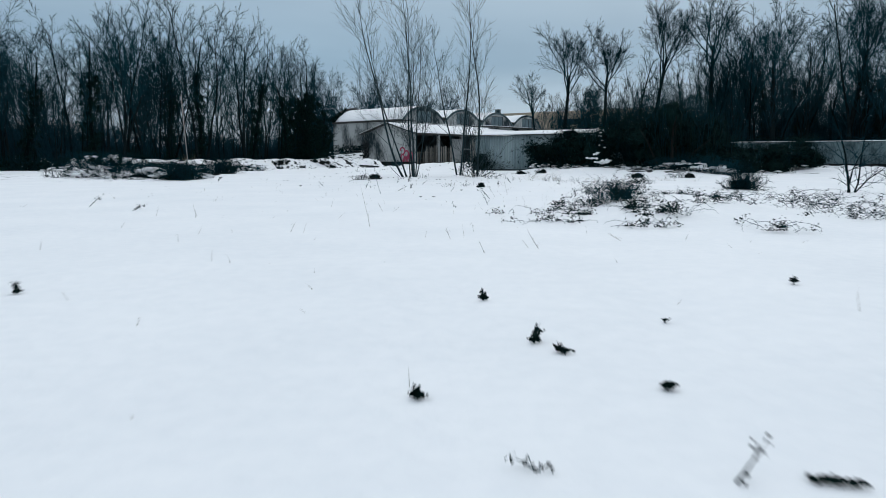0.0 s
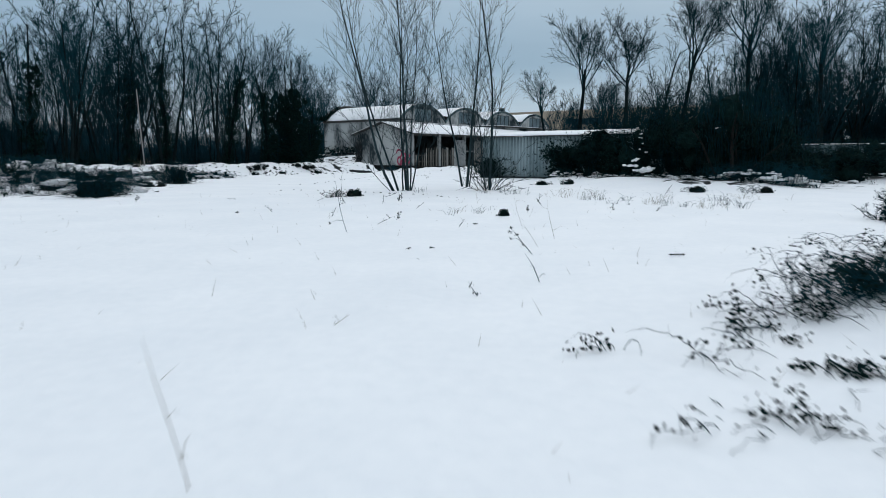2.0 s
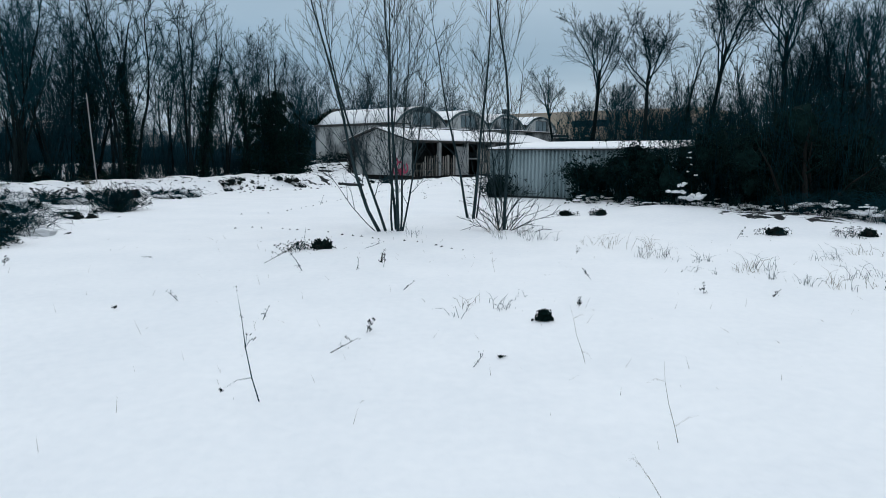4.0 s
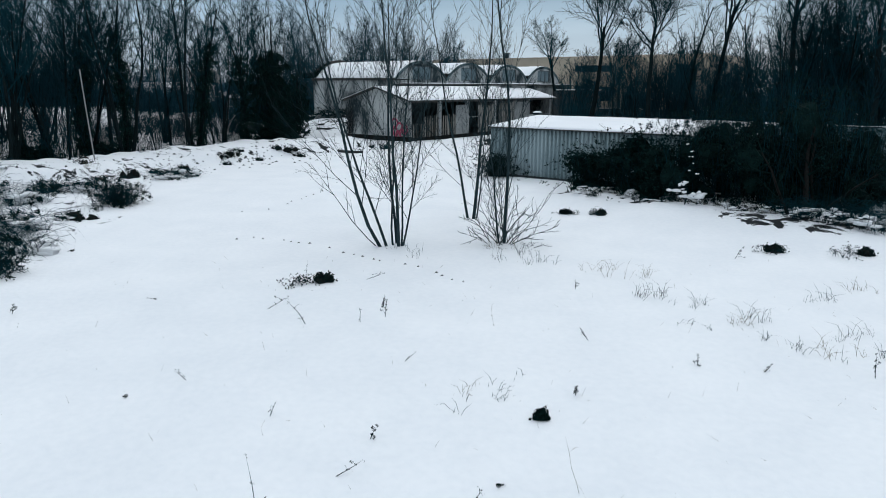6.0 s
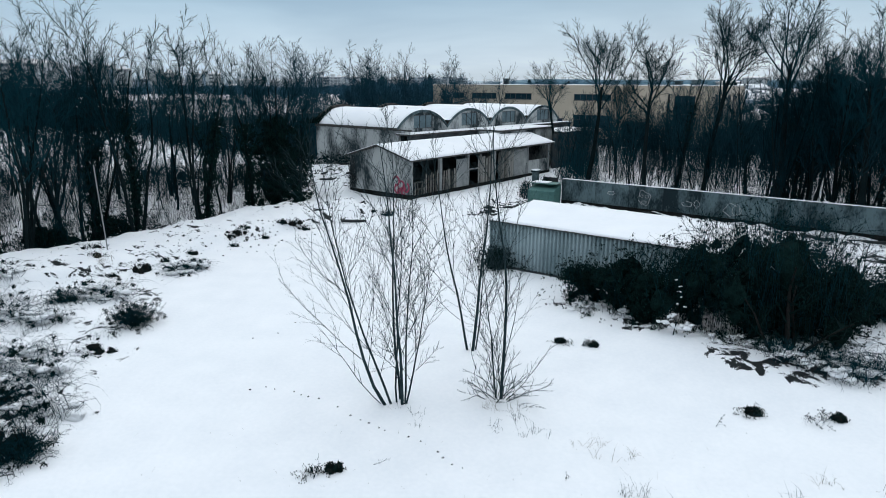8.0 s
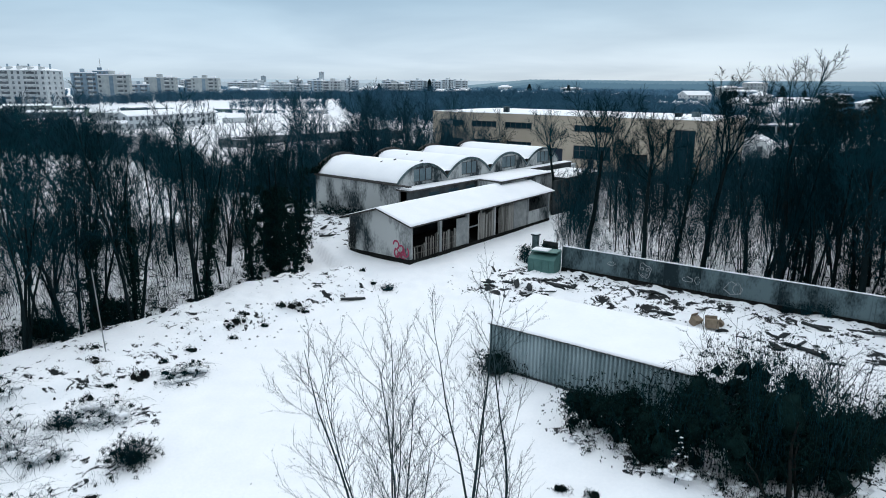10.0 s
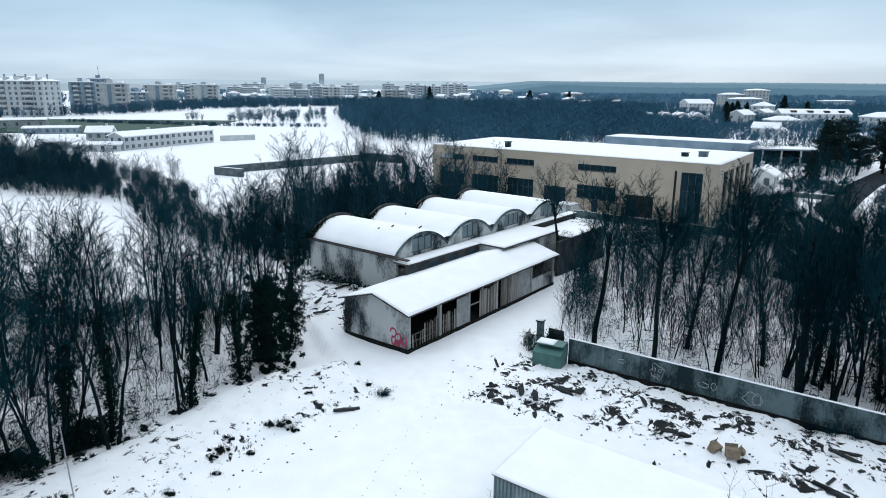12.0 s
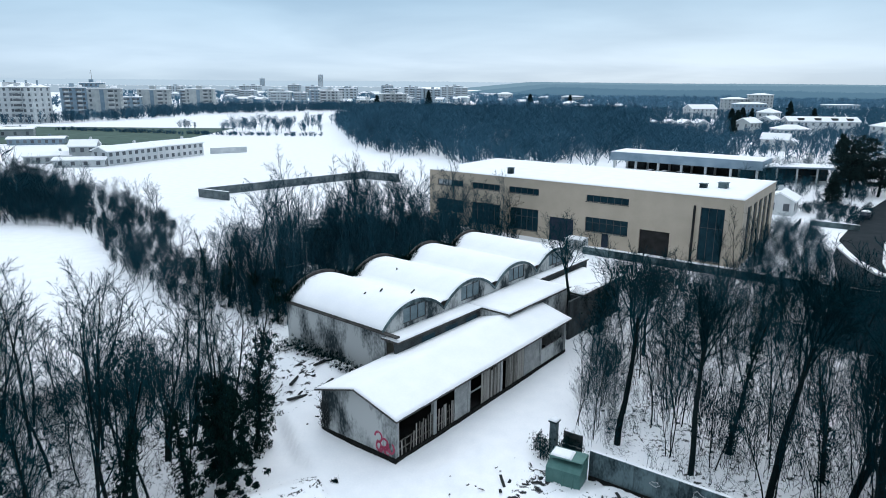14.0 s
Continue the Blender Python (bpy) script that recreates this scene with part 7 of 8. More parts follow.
def house(name, x, y, ang, w, d, h, rise, wall, label, floors=2, cols=4, category="house", group="village houses", hip=False):
    """A small house: walls, snowy roof and single windows on all sides that are seen. The front faces -y."""
    t = thing(name, pose(x, y, 0, 0, 0, ang), label, category, group)
    bm = bmesh.new()
    if hip:
        box(bm, -w / 2, w / 2, -d / 2, d / 2, -0.3, h)
    else:
        prism(bm, [(-d / 2, -0.3), (d / 2, -0.3), (d / 2, h), (0, h + rise - 0.05), (-d / 2, h)], "x", -w / 2, w / 2)
    part("wall", bm, wall, t)
    o = 0.45
    k = rise / (d / 2)
    bm = bmesh.new()
    if hip:
        lo = [bm.verts.new(c) for c in ((-w / 2 - o, -d / 2 - o, h), (w / 2 + o, -d / 2 - o, h), (w / 2 + o, d / 2 + o, h), (-w / 2 - o, d / 2 + o, h))]
        lo2 = [bm.verts.new((v.co.x, v.co.y, h + 0.3)) for v in lo]
        rd = max(0.2, w / 2 - d / 2)
        ra, rb = bm.verts.new((-rd, 0, h + rise + 0.3)), bm.verts.new((rd, 0, h + rise + 0.3))
        bm.faces.new(lo[::-1])
        for i in range(4):
            bm.faces.new((lo[i], lo[(i + 1) % 4], lo2[(i + 1) % 4], lo2[i]))
        bm.faces.new((lo2[0], lo2[1], rb, ra))
        bm.faces.new((lo2[2], lo2[3], ra, rb))
        bm.faces.new((lo2[1], lo2[2], rb))
        bm.faces.new((lo2[3], lo2[0], ra))
    else:
        prism(bm, [(-d / 2 - o, h - o * k), (0, h + rise), (d / 2 + o, h - o * k), (d / 2 + o, h - o * k + 0.3), (0, h + rise + 0.32), (-d / 2 - o, h - o * k + 0.3)], "x", -w / 2 - o, w / 2 + o)
    roof = part("roof", bm, ROOF_SNOW, t, "snow-covered roof")
    part("chimney", boxes((w * 0.2, w * 0.2 + 0.7, 0.3, 1.0, h, h + rise + 1.0)), wall, roof)
    fh = h / floors
    for f in range(floors):
        for c in range(cols):
            wx = -w / 2 + w * (c + 0.5) / cols
            ob = link_mesh("window", window_mesh(1.1, min(1.5, fh * 0.5)), FAR_GLASS, t)
            ob.matrix_local = pose(wx, -d / 2 - 0.02, f * fh + fh * 0.3)
        for c in range(2):
            for sgn in (-1, 1):
                ob = link_mesh("window", window_mesh(1.1, min(1.5, fh * 0.5)), FAR_GLASS, t)
                ob.matrix_local = pose(sgn * (w / 2 + 0.02), -d / 2 + d * (c + 0.5) / 2, f * fh + fh * 0.3, 0, 0, 90)
    return t


def apartment(x, y, ang, w, d, h, floors, wall, label, cols, balcony=True, single=True, name="apartment_block"):
    t = thing(name, pose(x, y, 0, 0, 0, ang), label, "apartment building", "apartment blocks")
    part("wall", boxes((-w / 2, w / 2, -d / 2, d / 2, -0.3, h)), wall, t)
    hipped, plain = single and wall is WHITE_WALL, single and wall is BEIGE_WALL
    bm = boxes((-w / 2 - 0.4, w / 2 + 0.4, -d / 2 - 0.4, d / 2 + 0.4, h, h + 0.5))
    if hipped:
        bm.free()
        bm = bmesh.new()
        eaves = [bm.verts.new((sx * (w / 2 + 0.8), sy * (d / 2 + 0.8), h)) for sx, sy in ((-1, -1), (1, -1), (1, 1), (-1, 1))]
        ra, rb = bm.verts.new((-w / 2 + d / 2, 0, h + 2.6)), bm.verts.new((w / 2 - d / 2, 0, h + 2.6))
        for f in (eaves[::-1], (eaves[0], eaves[1], rb, ra), (eaves[1], eaves[2], rb), (eaves[2], eaves[3], ra, rb), (eaves[3], eaves[0], ra)):
            bm.faces.new(f)
    roof = part("roof", bm, ROOF_SNOW, t, "snowy hipped roof" if hipped else "snowy flat roof")
    if hipped:
        for c in range(5):
            cx = w * (-0.4 + 0.2 * c)
            part("dormer", boxes((cx - 0.9, cx + 0.9, -d / 2 + 0.6, -d / 2 + 4.0, h + 0.1, h + 2.2)), wall, roof)
            part("chimney", boxes((cx + 1.6, cx + 2.3, -1.0, -0.3, h + 1.0, h + 3.9)), GREY_WALL, roof)
    if plain:
        part("stair_strip", boxes((-w * 0.1, w * 0.02, -d / 2 - 0.05, -d / 2 - 0.002, 0, h - 0.6)), GREY_WALL, t, "recessed dark strip of stair windows")
    part("stair_tower", boxes((-w * 0.12, w * 0.05, -d * 0.2, d * 0.2, h + 0.5, h + 2.8)), wall, roof)
    part("roof_hut", boxes((w * 0.2, w * 0.36, -d * 0.15, d * 0.2, h + 0.5, h + 1.9)), ROOF_SNOW, roof)
    fh = h / floors
    rows = []
    for f in range(floors):
        for c in range(cols):
            if plain and 1 <= c < cols - 1:
                continue
            rows.append((-w / 2 + w * (c + 0.5) / cols, -d / 2 - 0.03, f * fh + fh * 0.28, 0))
        for c in range(3):
            rows.append((w / 2 + 0.03, -d / 2 + d * (c + 0.5) / 3, f * fh + fh * 0.28, 90))
    if single:
        for wx, wy, wz, a in rows:
            ob = link_mesh("window", window_mesh(1.5, 1.6), FAR_GLASS, t)
            ob.matrix_local = pose(wx, wy, wz, 0, 0, a)
    else:
        bm = bmesh.new()
        for wx, wy, wz, a in rows:
            if a:
                box(bm, wx - 0.03, wx + 0.04, wy - 0.8, wy + 0.8, wz, wz + 1.6)
            else:
                box(bm, wx - 0.8, wx + 0.8, wy - 0.04, wy + 0.03, wz, wz + 1.6)
        ob = part("window_grid", bm, FAR_GLASS, t, "rows of small dark windows")
        ob["kind"] = "stuff"
    if balcony:
        for f in range(1, floors):
            for c in (0.22, 0.72):
                if plain and c < 0.5:
                    continue
                # flat dark panel stands for the shaded recess behind the balcony
                part("balcony_door", boxes((-w / 2 + w * c - w * 0.075, -w / 2 + w * c + w * 0.075, -d / 2 - 0.07, -d / 2 - 0.002, f * fh + 0.1, f * fh + 2.2)), FAR_GLASS, t)
                part("balcony", boxes((-w / 2 + w * c - w * 0.09, -w / 2 + w * c + w * 0.09, -d / 2 - 1.3, -d / 2 - 0.002, f * fh - 0.1, f * fh + 0.95)), WHITE_WALL, t)
    return t


# left cluster of tall blocks
for x, y, a, w, d, h, fl, wall, lab, cols in (
        (-256, 436, -6, 35, 16, 21.0, 7, WHITE_WALL, "white seven-storey apartment block with balconies and snowy hipped roof", 9),
        (-247, 484, 32, 15, 13, 20.3, 7, GREY_WALL, "bluish grey seven-storey apartment block", 4),
        (-242, 516, 18, 22, 14, 19.5, 6, BEIGE_WALL, "grey-beige six-storey apartment block with snowy roof", 4),
        (-246, 566, 18, 14, 12, 12.5, 4, GREY_WALL, "low bluish apartment house with snowy roof", 4),
        (-238, 590, 14, 24, 14, 18.2, 6, BEIGE_WALL, "plain grey-beige apartment slab with snowy roof", 5),
        (-232, 655, 12, 18, 14, 17.0, 6, GREY_WALL, "grey apartment block with snowy roof", 5),
        (-220, 646, 10, 24, 14, 18.2, 6, BEIGE_WALL, "plain beige apartment slab with snowy roof", 5)):
    apartment(x, y, a, w, d, h, fl, wall, lab, cols)
mast_block = apartment(-283, 580, 20, 17, 13, 23.0, 7, GREY_WALL, "grey apartment block with a thin mast on its roof", 5, False)
part("mast", boxes((-0.15, 0.15, -0.15, 0.15, 25.8, 33.0), (-1.2, 1.2, -0.1, 0.1, 30.6, 30.8)), STEEL, mast_block)
# middle of the town
r = random.Random(33)
TOWN = ((-199, 862, 24, 13, BEIGE_WALL), (-176, 866, 16, 12, GREY_WALL), (-135, 748, 13, 17, GREY_WALL), (-114, 718, 20, 16.5, WHITE_WALL), (-115, 840, 23, 18, GREY_WALL), (-72, 678, 21, 9, WHITE_WALL), (-50, 700, 25, 14.4, BEIGE_WALL), (-34, 888, 18, 18.5, WHITE_WALL), (-14, 892, 18, 17.5, WHITE_WALL), (4, 985, 18, 20, WHITE_WALL), (24, 990, 18, 19, WHITE_WALL),
        (-150, 930, 22, 16, BEIGE_WALL), (-75, 1000, 20, 17, BEIGE_WALL), (-250, 900, 20, 14, WHITE_WALL), (-240, 1000, 22, 15, GREY_WALL), (-300, 1000, 22, 14, WHITE_WALL), (-215, 1150, 22, 18, WHITE_WALL), (-160, 1200, 22, 17, GREY_WALL), (-60, 1250, 22, 18, WHITE_WALL), (-340, 1250, 26, 18, BEIGE_WALL), (-420, 1100, 26, 17, WHITE_WALL), (-110, 1350, 22, 20, GREY_WALL), (-300, 1400, 24, 19, WHITE_WALL), (-380, 1330, 20, 17, GREY_WALL), (20, 1300, 26, 20, GREY_WALL))
for x, y, w, h, wall in TOWN:
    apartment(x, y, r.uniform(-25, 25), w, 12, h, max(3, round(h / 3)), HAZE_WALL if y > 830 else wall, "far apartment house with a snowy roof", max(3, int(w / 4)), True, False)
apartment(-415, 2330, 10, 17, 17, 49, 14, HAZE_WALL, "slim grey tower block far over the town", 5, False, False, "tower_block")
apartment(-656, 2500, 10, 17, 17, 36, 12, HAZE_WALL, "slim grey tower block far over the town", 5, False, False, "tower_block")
# low snowy houses between the blocks
for i in range(84):
    x, y = r.uniform(-460, 40), r.uniform(720, 1400)
    if abs(x + 30) * 5 > y - 300 and x > -150:
        continue
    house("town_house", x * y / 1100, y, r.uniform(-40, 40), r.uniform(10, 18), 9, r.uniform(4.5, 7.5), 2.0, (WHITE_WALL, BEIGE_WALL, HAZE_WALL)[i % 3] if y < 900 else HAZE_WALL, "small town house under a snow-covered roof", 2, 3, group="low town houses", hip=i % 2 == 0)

# long two-storey farm houses at the field's rim
house("farm_house", -100.6, 241.4, 64, 18.5, 7.0, 4.4, 1.2, WHITE_WALL, "long white two-storey farmhouse with a snowy gable roof", 2, 8, group="farm houses by the field")
house("farm_house", -92.0, 258.4, 62, 19, 7.0, 4.5, 1.2, WHITE_WALL, "long white two-storey farmhouse with a snowy gable roof", 2, 8, group="farm houses by the field")
house("farm_house", -114.0, 242.5, 15, 7.5, 7.0, 5.2, 1.6, BEIGE_WALL, "beige farmhouse with a snowy gable roof", 2, 3, group="farm houses by the field")
house("farm_shed", -124.0, 240.0, 20, 13, 8, 2.4, 0.8, BEIGE_WALL, "low farm shed under a snowy roof", 1, 5, group="farm houses by the field")
house("farm_shed", -109.0, 230.5, 12, 14, 5, 2.2, 0.5, WHITE_WALL, "low white garage under a snowy roof", 1, 4, group="farm houses by the field")
house("farm_shed", -164.0, 301.0, 20, 20, 8, 2.4, 0.5, GREY_WALL, "long low hall with a snowy roof", 1, 8, group="farm houses by the field")
house("farm_shed", -196.0, 334.0, 25, 19, 9, 3.6, 0.6, BEIGE_WALL, "low beige hall with a snowy roof", 1, 4, group="farm houses by the field")

# village on the right
VILLAGE = ((198, 555, 15, 22, 12, 8.0, 2.8, WHITE_WALL, 3, False), (131, 424, 100, 8, 8.5, 3.6, 2.2, WHITE_WALL, 1, False), (140.5, 425, 100, 8, 8.5, 3.6, 2.2, WHITE_WALL, 1, False), (150, 426, 100, 8, 8.5, 3.6, 2.2, WHITE_WALL, 1, False), (122, 424, 100, 7, 8, 3.4, 2.0, WHITE_WALL, 1, False),
           (262, 645, 10, 20, 12, 13.5, 1.5, BEIGE_WALL, 5, True), (283, 640, 10, 18, 12, 17.5, 1.2, BEIGE_WALL, 6, True), (256, 600, 10, 26, 10, 10.5, 1.2, GREY_WALL, 3, True), (163, 392, 35, 11, 9, 6.4, 2.2, BEIGE_WALL, 2, False), (206, 460, 40, 12, 10, 9.0, 2.4, WHITE_WALL, 3, True), (200, 446, 40, 12, 8, 5.6, 1.8, WHITE_WALL, 2, False), (171, 363, 5, 15, 9, 4.8, 1.9, WHITE_WALL, 2, True), (135, 303, -35, 10, 8, 4.6, 2.0, WHITE_WALL, 2, False), (143, 309, 55, 7, 6, 3.2, 1.4, WHITE_WALL, 1, False),
           (212, 411, -6, 38, 11, 6.4, 2.2, WHITE_WALL, 2, False), (403, 722, 0, 32, 14, 7.2, 0.5, GREY_WALL, 2, True), (212, 347, 10, 18, 10, 7.4, 2.2, WHITE_WALL, 3, True),
           (88, 1008, 10, 18, 11, 11.0, 2.4, WHITE_WALL, 3, True), (124, 1020, 0, 18, 11, 6.0, 2.0, WHITE_WALL, 2, True), (148, 1025, 0, 18, 11, 6.0, 2.0, WHITE_WALL, 2, True), (158, 868, 0, 25, 12, 10.5, 1.0, BEIGE_WALL, 4, True), (129, 722, 10, 15, 10, 6.4, 2.2, WHITE_WALL, 2, True), (129, 650, 10, 12, 9, 5.2, 2.0, WHITE_WALL, 2, False), (192, 922, 5, 17, 9, 4.0, 1.4, WHITE_WALL, 1, False), (70, 880, 0, 14, 9, 5.0, 1.8, WHITE_WALL, 2, True), (92, 845, 0, 12, 9, 5.0, 1.8, WHITE_WALL, 2, False), (104, 800, 20, 10, 9, 4.6, 1.8, WHITE_WALL, 2, True), (170, 690, 20, 12, 9, 5.2, 1.8, BEIGE_WALL, 2, True), (69.6, 165, 54.6, 6.2, 5.4, 3.1, 1.4, WHITE_WALL, 1, False))
for i, (x, y, a, w, d, h, rise, wall, fl, hip) in enumerate(VILLAGE):
    t = house("village_house", x, y, a, w, d, h, rise, wall, "pale village house with a snow-covered roof and dark windows", fl, max(2, int(w / 3.5)), hip=hip)
    if w == 38:  # dormers of the long house
        for c in (-12, -3, 6, 14):
            part("dormer", boxes((c - 1.5, c + 1.5, -d / 2 + 0.6, -0.8, h + 0.2, h + 1.7)), ROOF_DARK, t, "dark dormer in the snowy roof")
CLEAR = [(x * q, y * q, max(w, d) * 0.42) for x, y, a, w, d, h, rise, wall, fl, hip in VILLAGE for q in (1.0, 0.985)]
far_wood("woods_village", [(106, 262), (150, 262), (230, 300), (330, 420), (520, 640), (420, 760), (200, 650), (150, 560), (112, 400), (124, 330)], 3700, 4, 8.5, 18, "bare garden trees among the houses", 14, None, 0.07, 0.03, 0.42, 0.005, CLEAR)
far_wood("woods_middle", [(96, 300), (118, 300), (124, 400), (160, 560), (215, 660), (120, 665), (92, 480)], 900, 6, 10, 21, "bare trees between the wood and the village", 14, None, 0.08, 0.03, 0.45, 0.005, CLEAR)
far_wood("woods_distant", [(30, 655), (130, 655), (200, 655), (420, 770), (560, 640), (1000, 900), (800, 1200), (60, 1200)], 2900, 8, 12.5, 7, "distant bare winter woods", 10, DEEP_HAZE_TWIG, 0.4, 0.03, 0.45, 0.005, CLEAR)
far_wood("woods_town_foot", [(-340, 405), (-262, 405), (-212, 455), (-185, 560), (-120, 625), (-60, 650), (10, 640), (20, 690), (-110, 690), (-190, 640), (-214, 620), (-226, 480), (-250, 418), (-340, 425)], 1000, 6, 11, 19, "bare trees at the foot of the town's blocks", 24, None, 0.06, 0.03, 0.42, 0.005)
far_wood("woods_far_town", [(-420, 660), (-200, 670), (-60, 710), (40, 900), (90, 1500), (-700, 1500)], 1300, 6, 11, 17, "distant bare trees between the town's houses", 14, DEEP_HAZE_TWIG, 0.25, 0.03, 0.45, 0.006, [(x * q, y * q, w * 0.6) for x, y, w, h, wall in TOWN for q in (1.0, 0.985)])

# open-sided concrete canopy building behind the tan factory
t = thing("canopy_hall", pose(50.5, 229.5, 0, 0, 0, -35.6), "long open concrete hall on pillars with deep pale fascia", "hall")
for i in range(7):
    for yy in (0.3, 11.0):
        part("pillar", boxes((i * 6.6 + 0.2, i * 6.6 + 0.8, yy, yy + 0.6, -0.2, 3.6)), WHITE_WALL, t)
part("fascia", boxes((-0.5, 41.5, -0.4, 0.0, 3.6, 6.0), (-0.5, -0.1, 0.0, 12, 3.6, 6.0), (41.1, 41.5, 0.0, 12, 3.6, 6.0)), GREY_WALL, t, "pale grey concrete fascia")
part("back_wall", boxes((-0.1, 41.1, 11.8, 12.0, -0.2, 5.6)), DARK_PLASTER, t)
cr = part("roof", boxes((-0.1, 41.1, 0.0, 11.8, 5.2, 5.6)), ROOF_DARK, t)
snow_sheet("roof_snow", -0.45, 41.4, -0.35, 11.9, lambda x, y: 6.0, cr, 0.15, 1.2, 61)
t = thing("canopy_annex", pose(83.5, 207.5, 0, 0, 0, -10), "flat-roofed open annex on slim white pillars under snow", "hall")
for i in range(5):
    part("pillar", boxes((i * 5.0 + 0.2, i * 5.0 + 0.6, 0.2, 0.6, -0.2, 4.2)), WHITE_WALL, t)
part("back_wall", boxes((0, 21, 8.8, 9.0, -0.2, 4.2)), DARK_PLASTER, t)
ar = part("roof", boxes((-0.3, 21.3, -0.3, 9.2, 4.2, 4.6)), GREY_WALL, t)
snow_sheet("roof_snow", -0.28, 21.28, -0.28, 9.18, lambda x, y: 4.6, ar, 0.15, 0.9, 62)

# sports pitch, field walls
part_bm = boxes((-240, -116, 300, 400, -0.2, 0.25))
pitch_ob = part("sports_pitch", part_bm, PITCH)
tagged(pitch_ob, "dark green sports pitch cleared of snow", "pitch", kind="structure")
for i, (x, y, a, l, h) in enumerate(((-55.0, 178.2, 44, 46, 1.9), (-54.8, 178.0, -28, 9, 1.9), (-22.0, 209.8, -30, 12, 2.2), (-83.6, 269.5, 32, 13, 2.0))):
    t = thing("field_wall", pose(x, y, 0, 0, 0, a), "old dark masonry field wall with snow on top", "wall", kind="structure")
    part("masonry", boxes((0, l, -0.2, 0.2, -0.3, h)), WHITE_WALL if l == 13 else FIELD_WALL, t)
    snow_sheet("wall_snow", 0, l, -0.22, 0.22, lambda x, y, h=h: h, t, 0.14, 0.6, i)

# road on the right with snowy verge walls
ROAD = [(40, 92), (48, 101), (56, 114), (62.5, 127), (70.5, 139), (79, 150), (92, 166), (112, 188), (150, 230), (230, 330)]


def ribbon(name, line, half, z, mat, label, offset=0.0, thick=0.25):
    V, F = [], []
    for i, (x, y) in enumerate(line):
        a = line[max(0, i - 1)]
        b = line[min(len(line) - 1, i + 1)]
        d = Vector((b[0] - a[0], b[1] - a[1], 0)).normalized()
        n = Vector((-d.y, d.x, 0))
        for s in (-half, half):
            q = Vector((x, y, 0)) + n * (s + offset)
            g = max(0.0, ground_z(q.x, q.y))
            V += [(q.x, q.y, z + g), (q.x, q.y, z + g - thick)]
        if i:
            k = 4 * i
            F += [(k - 4, k - 2, k + 2, k), (k - 3, k + 1, k + 3, k - 1), (k - 4, k, k + 1, k - 3), (k - 2, k - 1, k + 3, k + 2)]
    me = from_arrays(name, V, F)
    return tagged(link_mesh(name, me, mat), label, name.replace("_", " "), kind="structure")


ribbon("road", ROAD, 3.2, 0.05, ASPHALT, "asphalt road cleared of snow, the trees' shade put into its colour")
ribbon("snow_bank", ROAD[1:], 0.7, 0.45, ROOF_SNOW, "ploughed bank of snow along the road", -4.2, 0.6)

ribbon("snow_bank", [(66, 139), (63.4, 132), (61.6, 126), (60.6, 119), (61.4, 113.5), (64, 110)], 0.5, 0.35, ROOF_SNOW, "ploughed bank of snow along the road", 0.0, 0.5)

# dark conifers near the village and by the field


def conifer(seed, x, y, h, w):
    r = random.Random(seed)
    t = thing("conifer", pose(x, y, 0), "dark evergreen conifer with drooping boughs", "tree", "dark conifers")
    V, F = [], []
    tube(V, F, [Vector((0, 0, -0.2)), Vector((0, 0, h))], [0.03 * h, 0.0], 6)
    link_mesh("trunk", from_arrays("trunk", V, F), BARK, t)
    spots = []
    for i in range(240):
        f = r.random() ** 0.8
        a, rr = r.uniform(0, 6.28), w * (1 - f) ** 0.7 * r.uniform(0.35, 1.05)
        spots.append((math.cos(a) * rr, math.sin(a) * rr, h * (0.08 + 0.92 * f) - 0.25 * rr))
    V, F = leaf_cloud(r, spots, 1700, 0.05 * h + 0.1, 0.3)
    link_mesh("crown", from_arrays("crown", V, F), CONIFER, t)


for i, (x, y, h, w) in enumerate(((125, 240, 11, 4), (84, 172, 7, 2.4), (167, 415, 11.5, 3.2), (204, 479, 10.5, 2.6), (231, 483, 15, 4.6), (224, 440, 12, 3.5), (150, 380, 9, 3), (90, 740, 15, 6), (135, 760, 14, 5), (-14, 650, 18, 5), (-60, 640, 14, 5), (-250, 440, 12, 4.5), (170, 430, 12, 4.5), (185, 450, 12, 4.5), (-18, 122, 5, 0.8), (-11, 130, 5.2, 0.8), (-5, 135, 4.6, 0.8))):
    conifer(900 + i, x, y, h, w)



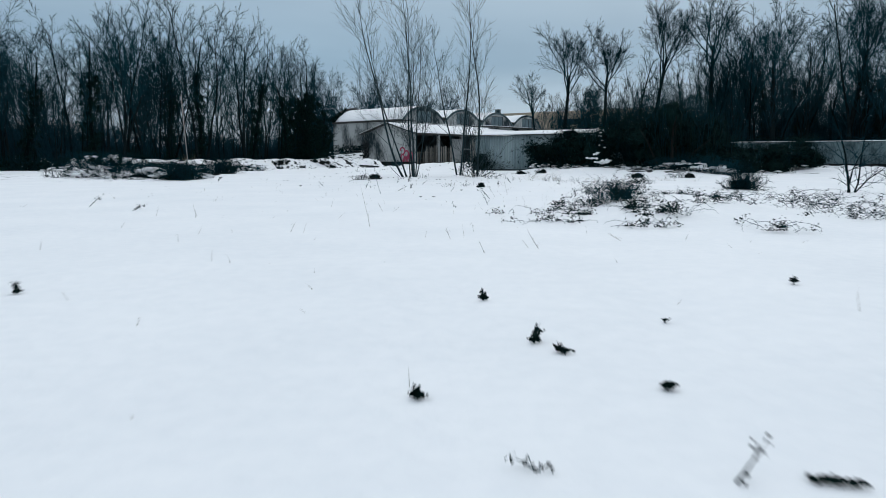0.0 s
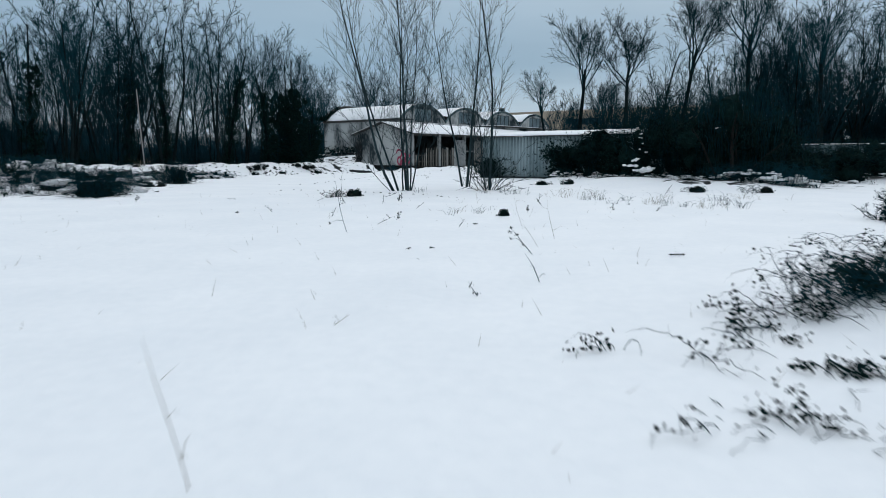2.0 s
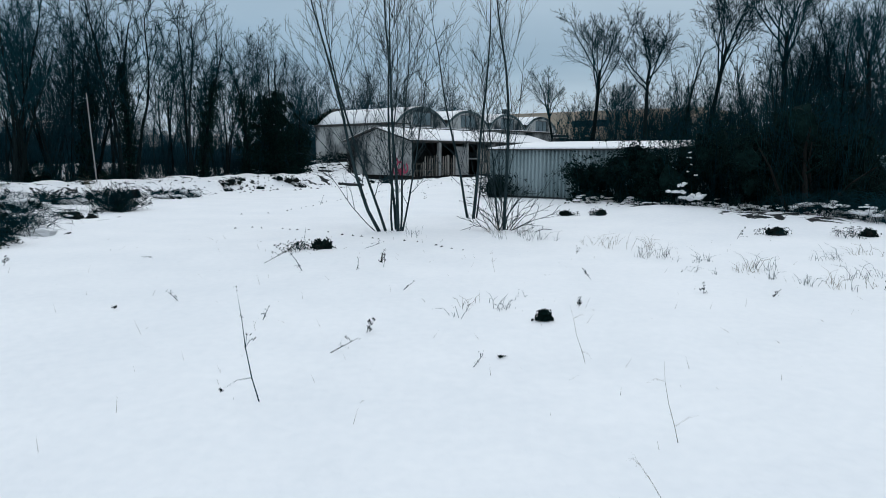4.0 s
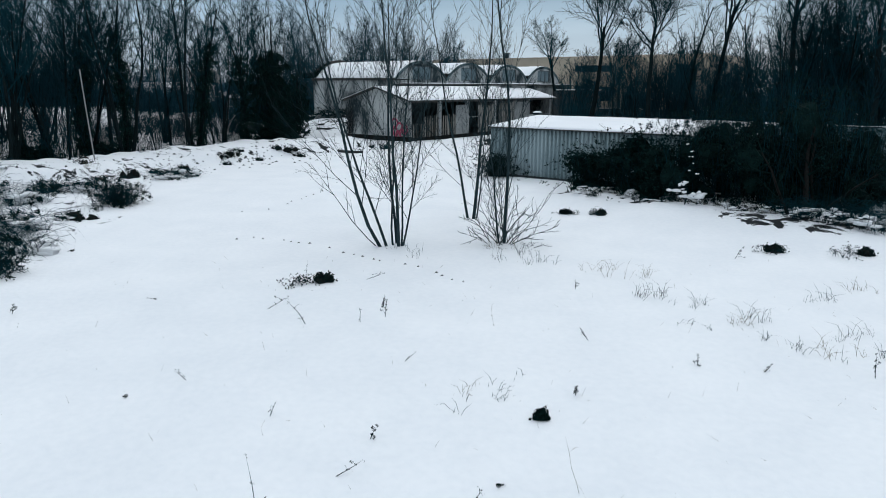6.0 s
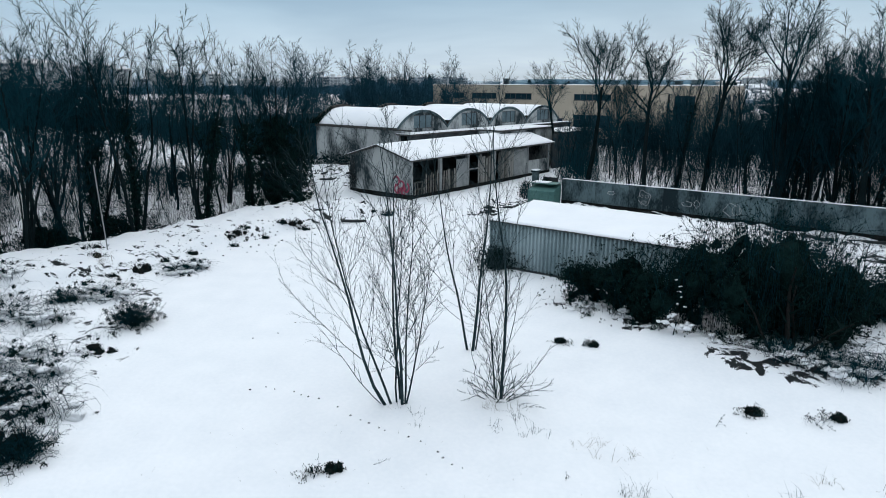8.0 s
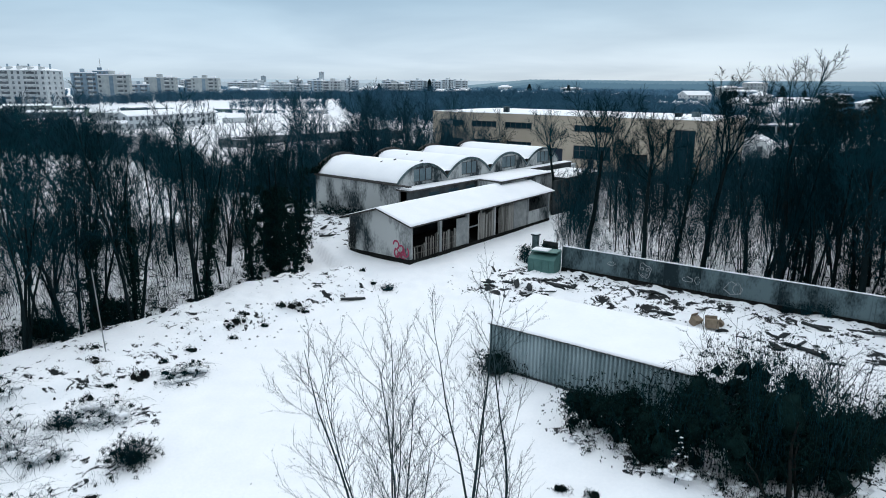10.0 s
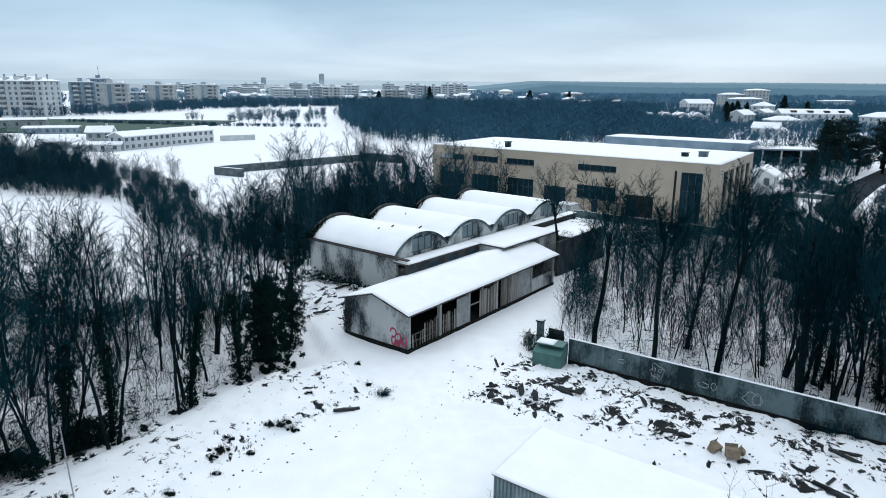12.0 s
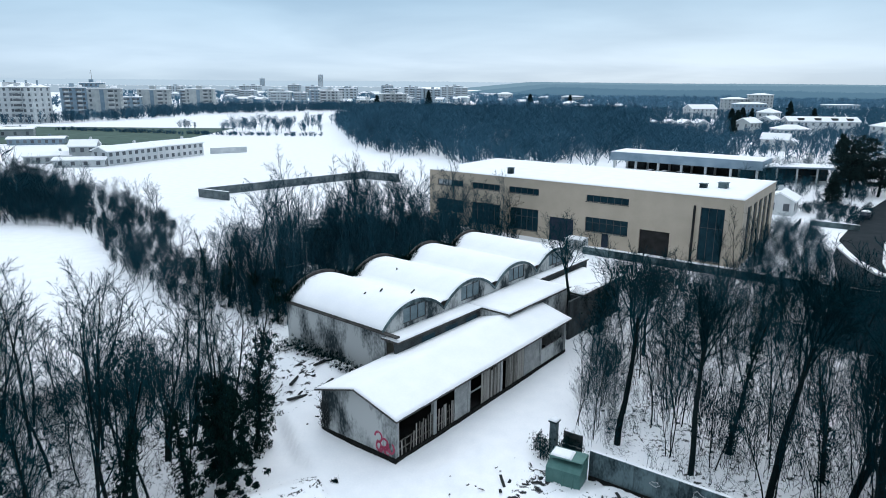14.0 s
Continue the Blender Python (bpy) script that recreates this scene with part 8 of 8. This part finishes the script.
def pine(seed, x, y, h, w):
    """A spreading old pine: bare lower trunk, long limbs and flat dark clumps of needles."""
    r = random.Random(seed)
    t = thing("spreading_pine", pose(x, y, 0), "dark spreading pine with layered clumps of needles", "tree", "dark pines by the annex")
    V, F = [], []
    tube(V, F, [Vector((0, 0, -0.2)), Vector((0.3, 0, h * 0.5)), Vector((0, 0.2, h * 0.95))], [0.35, 0.26, 0.0], 7)
    link_mesh("trunk", from_arrays("trunk", V, F), BARK, t)
    V, F, spots = [], [], []
    for i in range(26):
        z = h * (0.22 + 0.75 * i / 26)
        a = r.uniform(0, 6.28)
        ln = w * (1.0 - 0.75 * max(0.0, i / 26 - 0.35)) * r.uniform(0.5, 1.1)
        e = Vector((math.cos(a) * ln, math.sin(a) * ln, z + r.uniform(-0.3, 1.0)))
        tube(V, F, [Vector((0.1, 0.1, z - 0.4)), e * 0.5 + Vector((0, 0, z * 0.5 - 0.3)), e], [0.10, 0.06, 0.0], 4)
        for _ in range(5):
            c = Vector((0, 0, z)).lerp(e, r.uniform(0.35, 1.0))
            for _ in range(10):
                spots.append((c.x + r.gauss(0, 0.75), c.y + r.gauss(0, 0.75), c.z + r.gauss(0.1, 0.22)))
    link_mesh("branchwork", from_arrays("branchwork", V, F), BARK, t)
    V, F = leaf_cloud(r, spots, 3600, 0.42, 0.16)
    link_mesh("crown", from_arrays("crown", V, F), CONIFER, t)


for i, (x, y, h, w) in enumerate(((99, 192, 13, 5.2), (106, 197, 13.5, 5.4), (112, 190, 12, 5.0), (95, 185, 10, 4.0), (103, 186, 9.5, 4.4), (118, 200, 12.5, 5.0))):
    pine(950 + i, x, y, h, w)

# parked cars by the factory yard, deep in snow


def car(x, y, ang):
    t = thing("parked_car", pose(x, y, 0, 0, 0, ang), "parked car with a thick cap of snow", "car", "parked cars")
    bm = bmesh.new()
    prism(bm, [(-2.1, 0.3), (2.1, 0.3), (2.1, 0.75), (1.2, 0.9), (0.7, 1.4), (-1.3, 1.4), (-1.95, 0.95), (-2.1, 0.8)], "y", -0.85, 0.85)
    part("body", bm, CAR_PAINT, t, bevel=0.05)
    for sx in (-1.3, 1.3):
        for sy in (-0.8, 0.8):
            V, F = [], []
            tube(V, F, [Vector((sx, sy - 0.1, 0.32)), Vector((sx, sy + 0.1, 0.32))], [0.32, 0.32], 12)
            F += [tuple(range(12))[::-1], tuple(range(12, 24))]
            link_mesh("wheel", from_arrays("wheel", V, F), VOID, t)
    snow_sheet("snow_cap", -1.3, 0.7, -0.75, 0.75, lambda x, y: 1.4, t, 0.14, 0.3, 4)


for x, y, a in ((60.5, 224.0, 50), (64.0, 221.5, 52), (67.5, 219.0, 50), (98, 214, 80), (102, 213, 80), (118, 216, 50), (84, 160, 54)):
    car(x, y, a)
# yard slabs beside the house
for x, y, a, w, d, h in ((62.5, 146.5, 54.6, 10, 0.25, 1.1), (69.0, 152.5, -35.4, 8, 0.25, 1.0)):
    t = thing("yard_wall", pose(x, y, 0, 0, 0, a), "grey yard wall with snow on top", "wall", kind="structure")
    part("masonry", boxes((0, w, -d / 2, d / 2, -0.2, h)), CONCRETE, t)
    snow_sheet("wall_snow", 0, w, -d / 2, d / 2, lambda x, y, h=h: h, t, 0.12, 0.5, 8)

# far ridges: plain backdrop, the haze's light put into their glowing colour


def ridge(name, dist, a0, a1, base, vary, colour, glow, seed, label):
    V, F = [], []
    n = 900
    for i in range(n + 1):
        a = radians(a0 + (a1 - a0) * i / n)
        end = min(1.0, i / 100, (n - i) / 100)
        h = (base + vary * noise.noise((i * 0.006, seed, 0.0)) + vary * 0.25 * noise.noise((i * 0.09, seed, 4.0)) + 4.0 * noise.noise((i * 0.7, seed, 2.0))) * max(0.15, end)
        for rr, z in ((dist, -2.0), (dist, h), (dist + 60, -2.0)):
            V.append((math.sin(a) * rr, math.cos(a) * rr, z))
        if i:
            k = 3 * i
            F += [(k - 3, k, k + 1, k - 2), (k - 2, k + 1, k + 2, k - 1)]
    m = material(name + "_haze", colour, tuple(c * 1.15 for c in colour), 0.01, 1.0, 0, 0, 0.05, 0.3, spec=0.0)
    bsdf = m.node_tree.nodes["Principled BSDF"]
    # emission stands for the light scattered by the haze
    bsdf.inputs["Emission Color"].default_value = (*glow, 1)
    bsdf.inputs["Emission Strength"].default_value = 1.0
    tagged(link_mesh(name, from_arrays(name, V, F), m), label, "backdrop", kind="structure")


# added band of glowing haze, hides the white ground beyond the town
ridge("backdrop_town_haze", 1650, -62, 4, 15, 4, (0.02, 0.024, 0.028), (0.42, 0.53, 0.62), 12, "pale glowing band added as winter haze over the far town")
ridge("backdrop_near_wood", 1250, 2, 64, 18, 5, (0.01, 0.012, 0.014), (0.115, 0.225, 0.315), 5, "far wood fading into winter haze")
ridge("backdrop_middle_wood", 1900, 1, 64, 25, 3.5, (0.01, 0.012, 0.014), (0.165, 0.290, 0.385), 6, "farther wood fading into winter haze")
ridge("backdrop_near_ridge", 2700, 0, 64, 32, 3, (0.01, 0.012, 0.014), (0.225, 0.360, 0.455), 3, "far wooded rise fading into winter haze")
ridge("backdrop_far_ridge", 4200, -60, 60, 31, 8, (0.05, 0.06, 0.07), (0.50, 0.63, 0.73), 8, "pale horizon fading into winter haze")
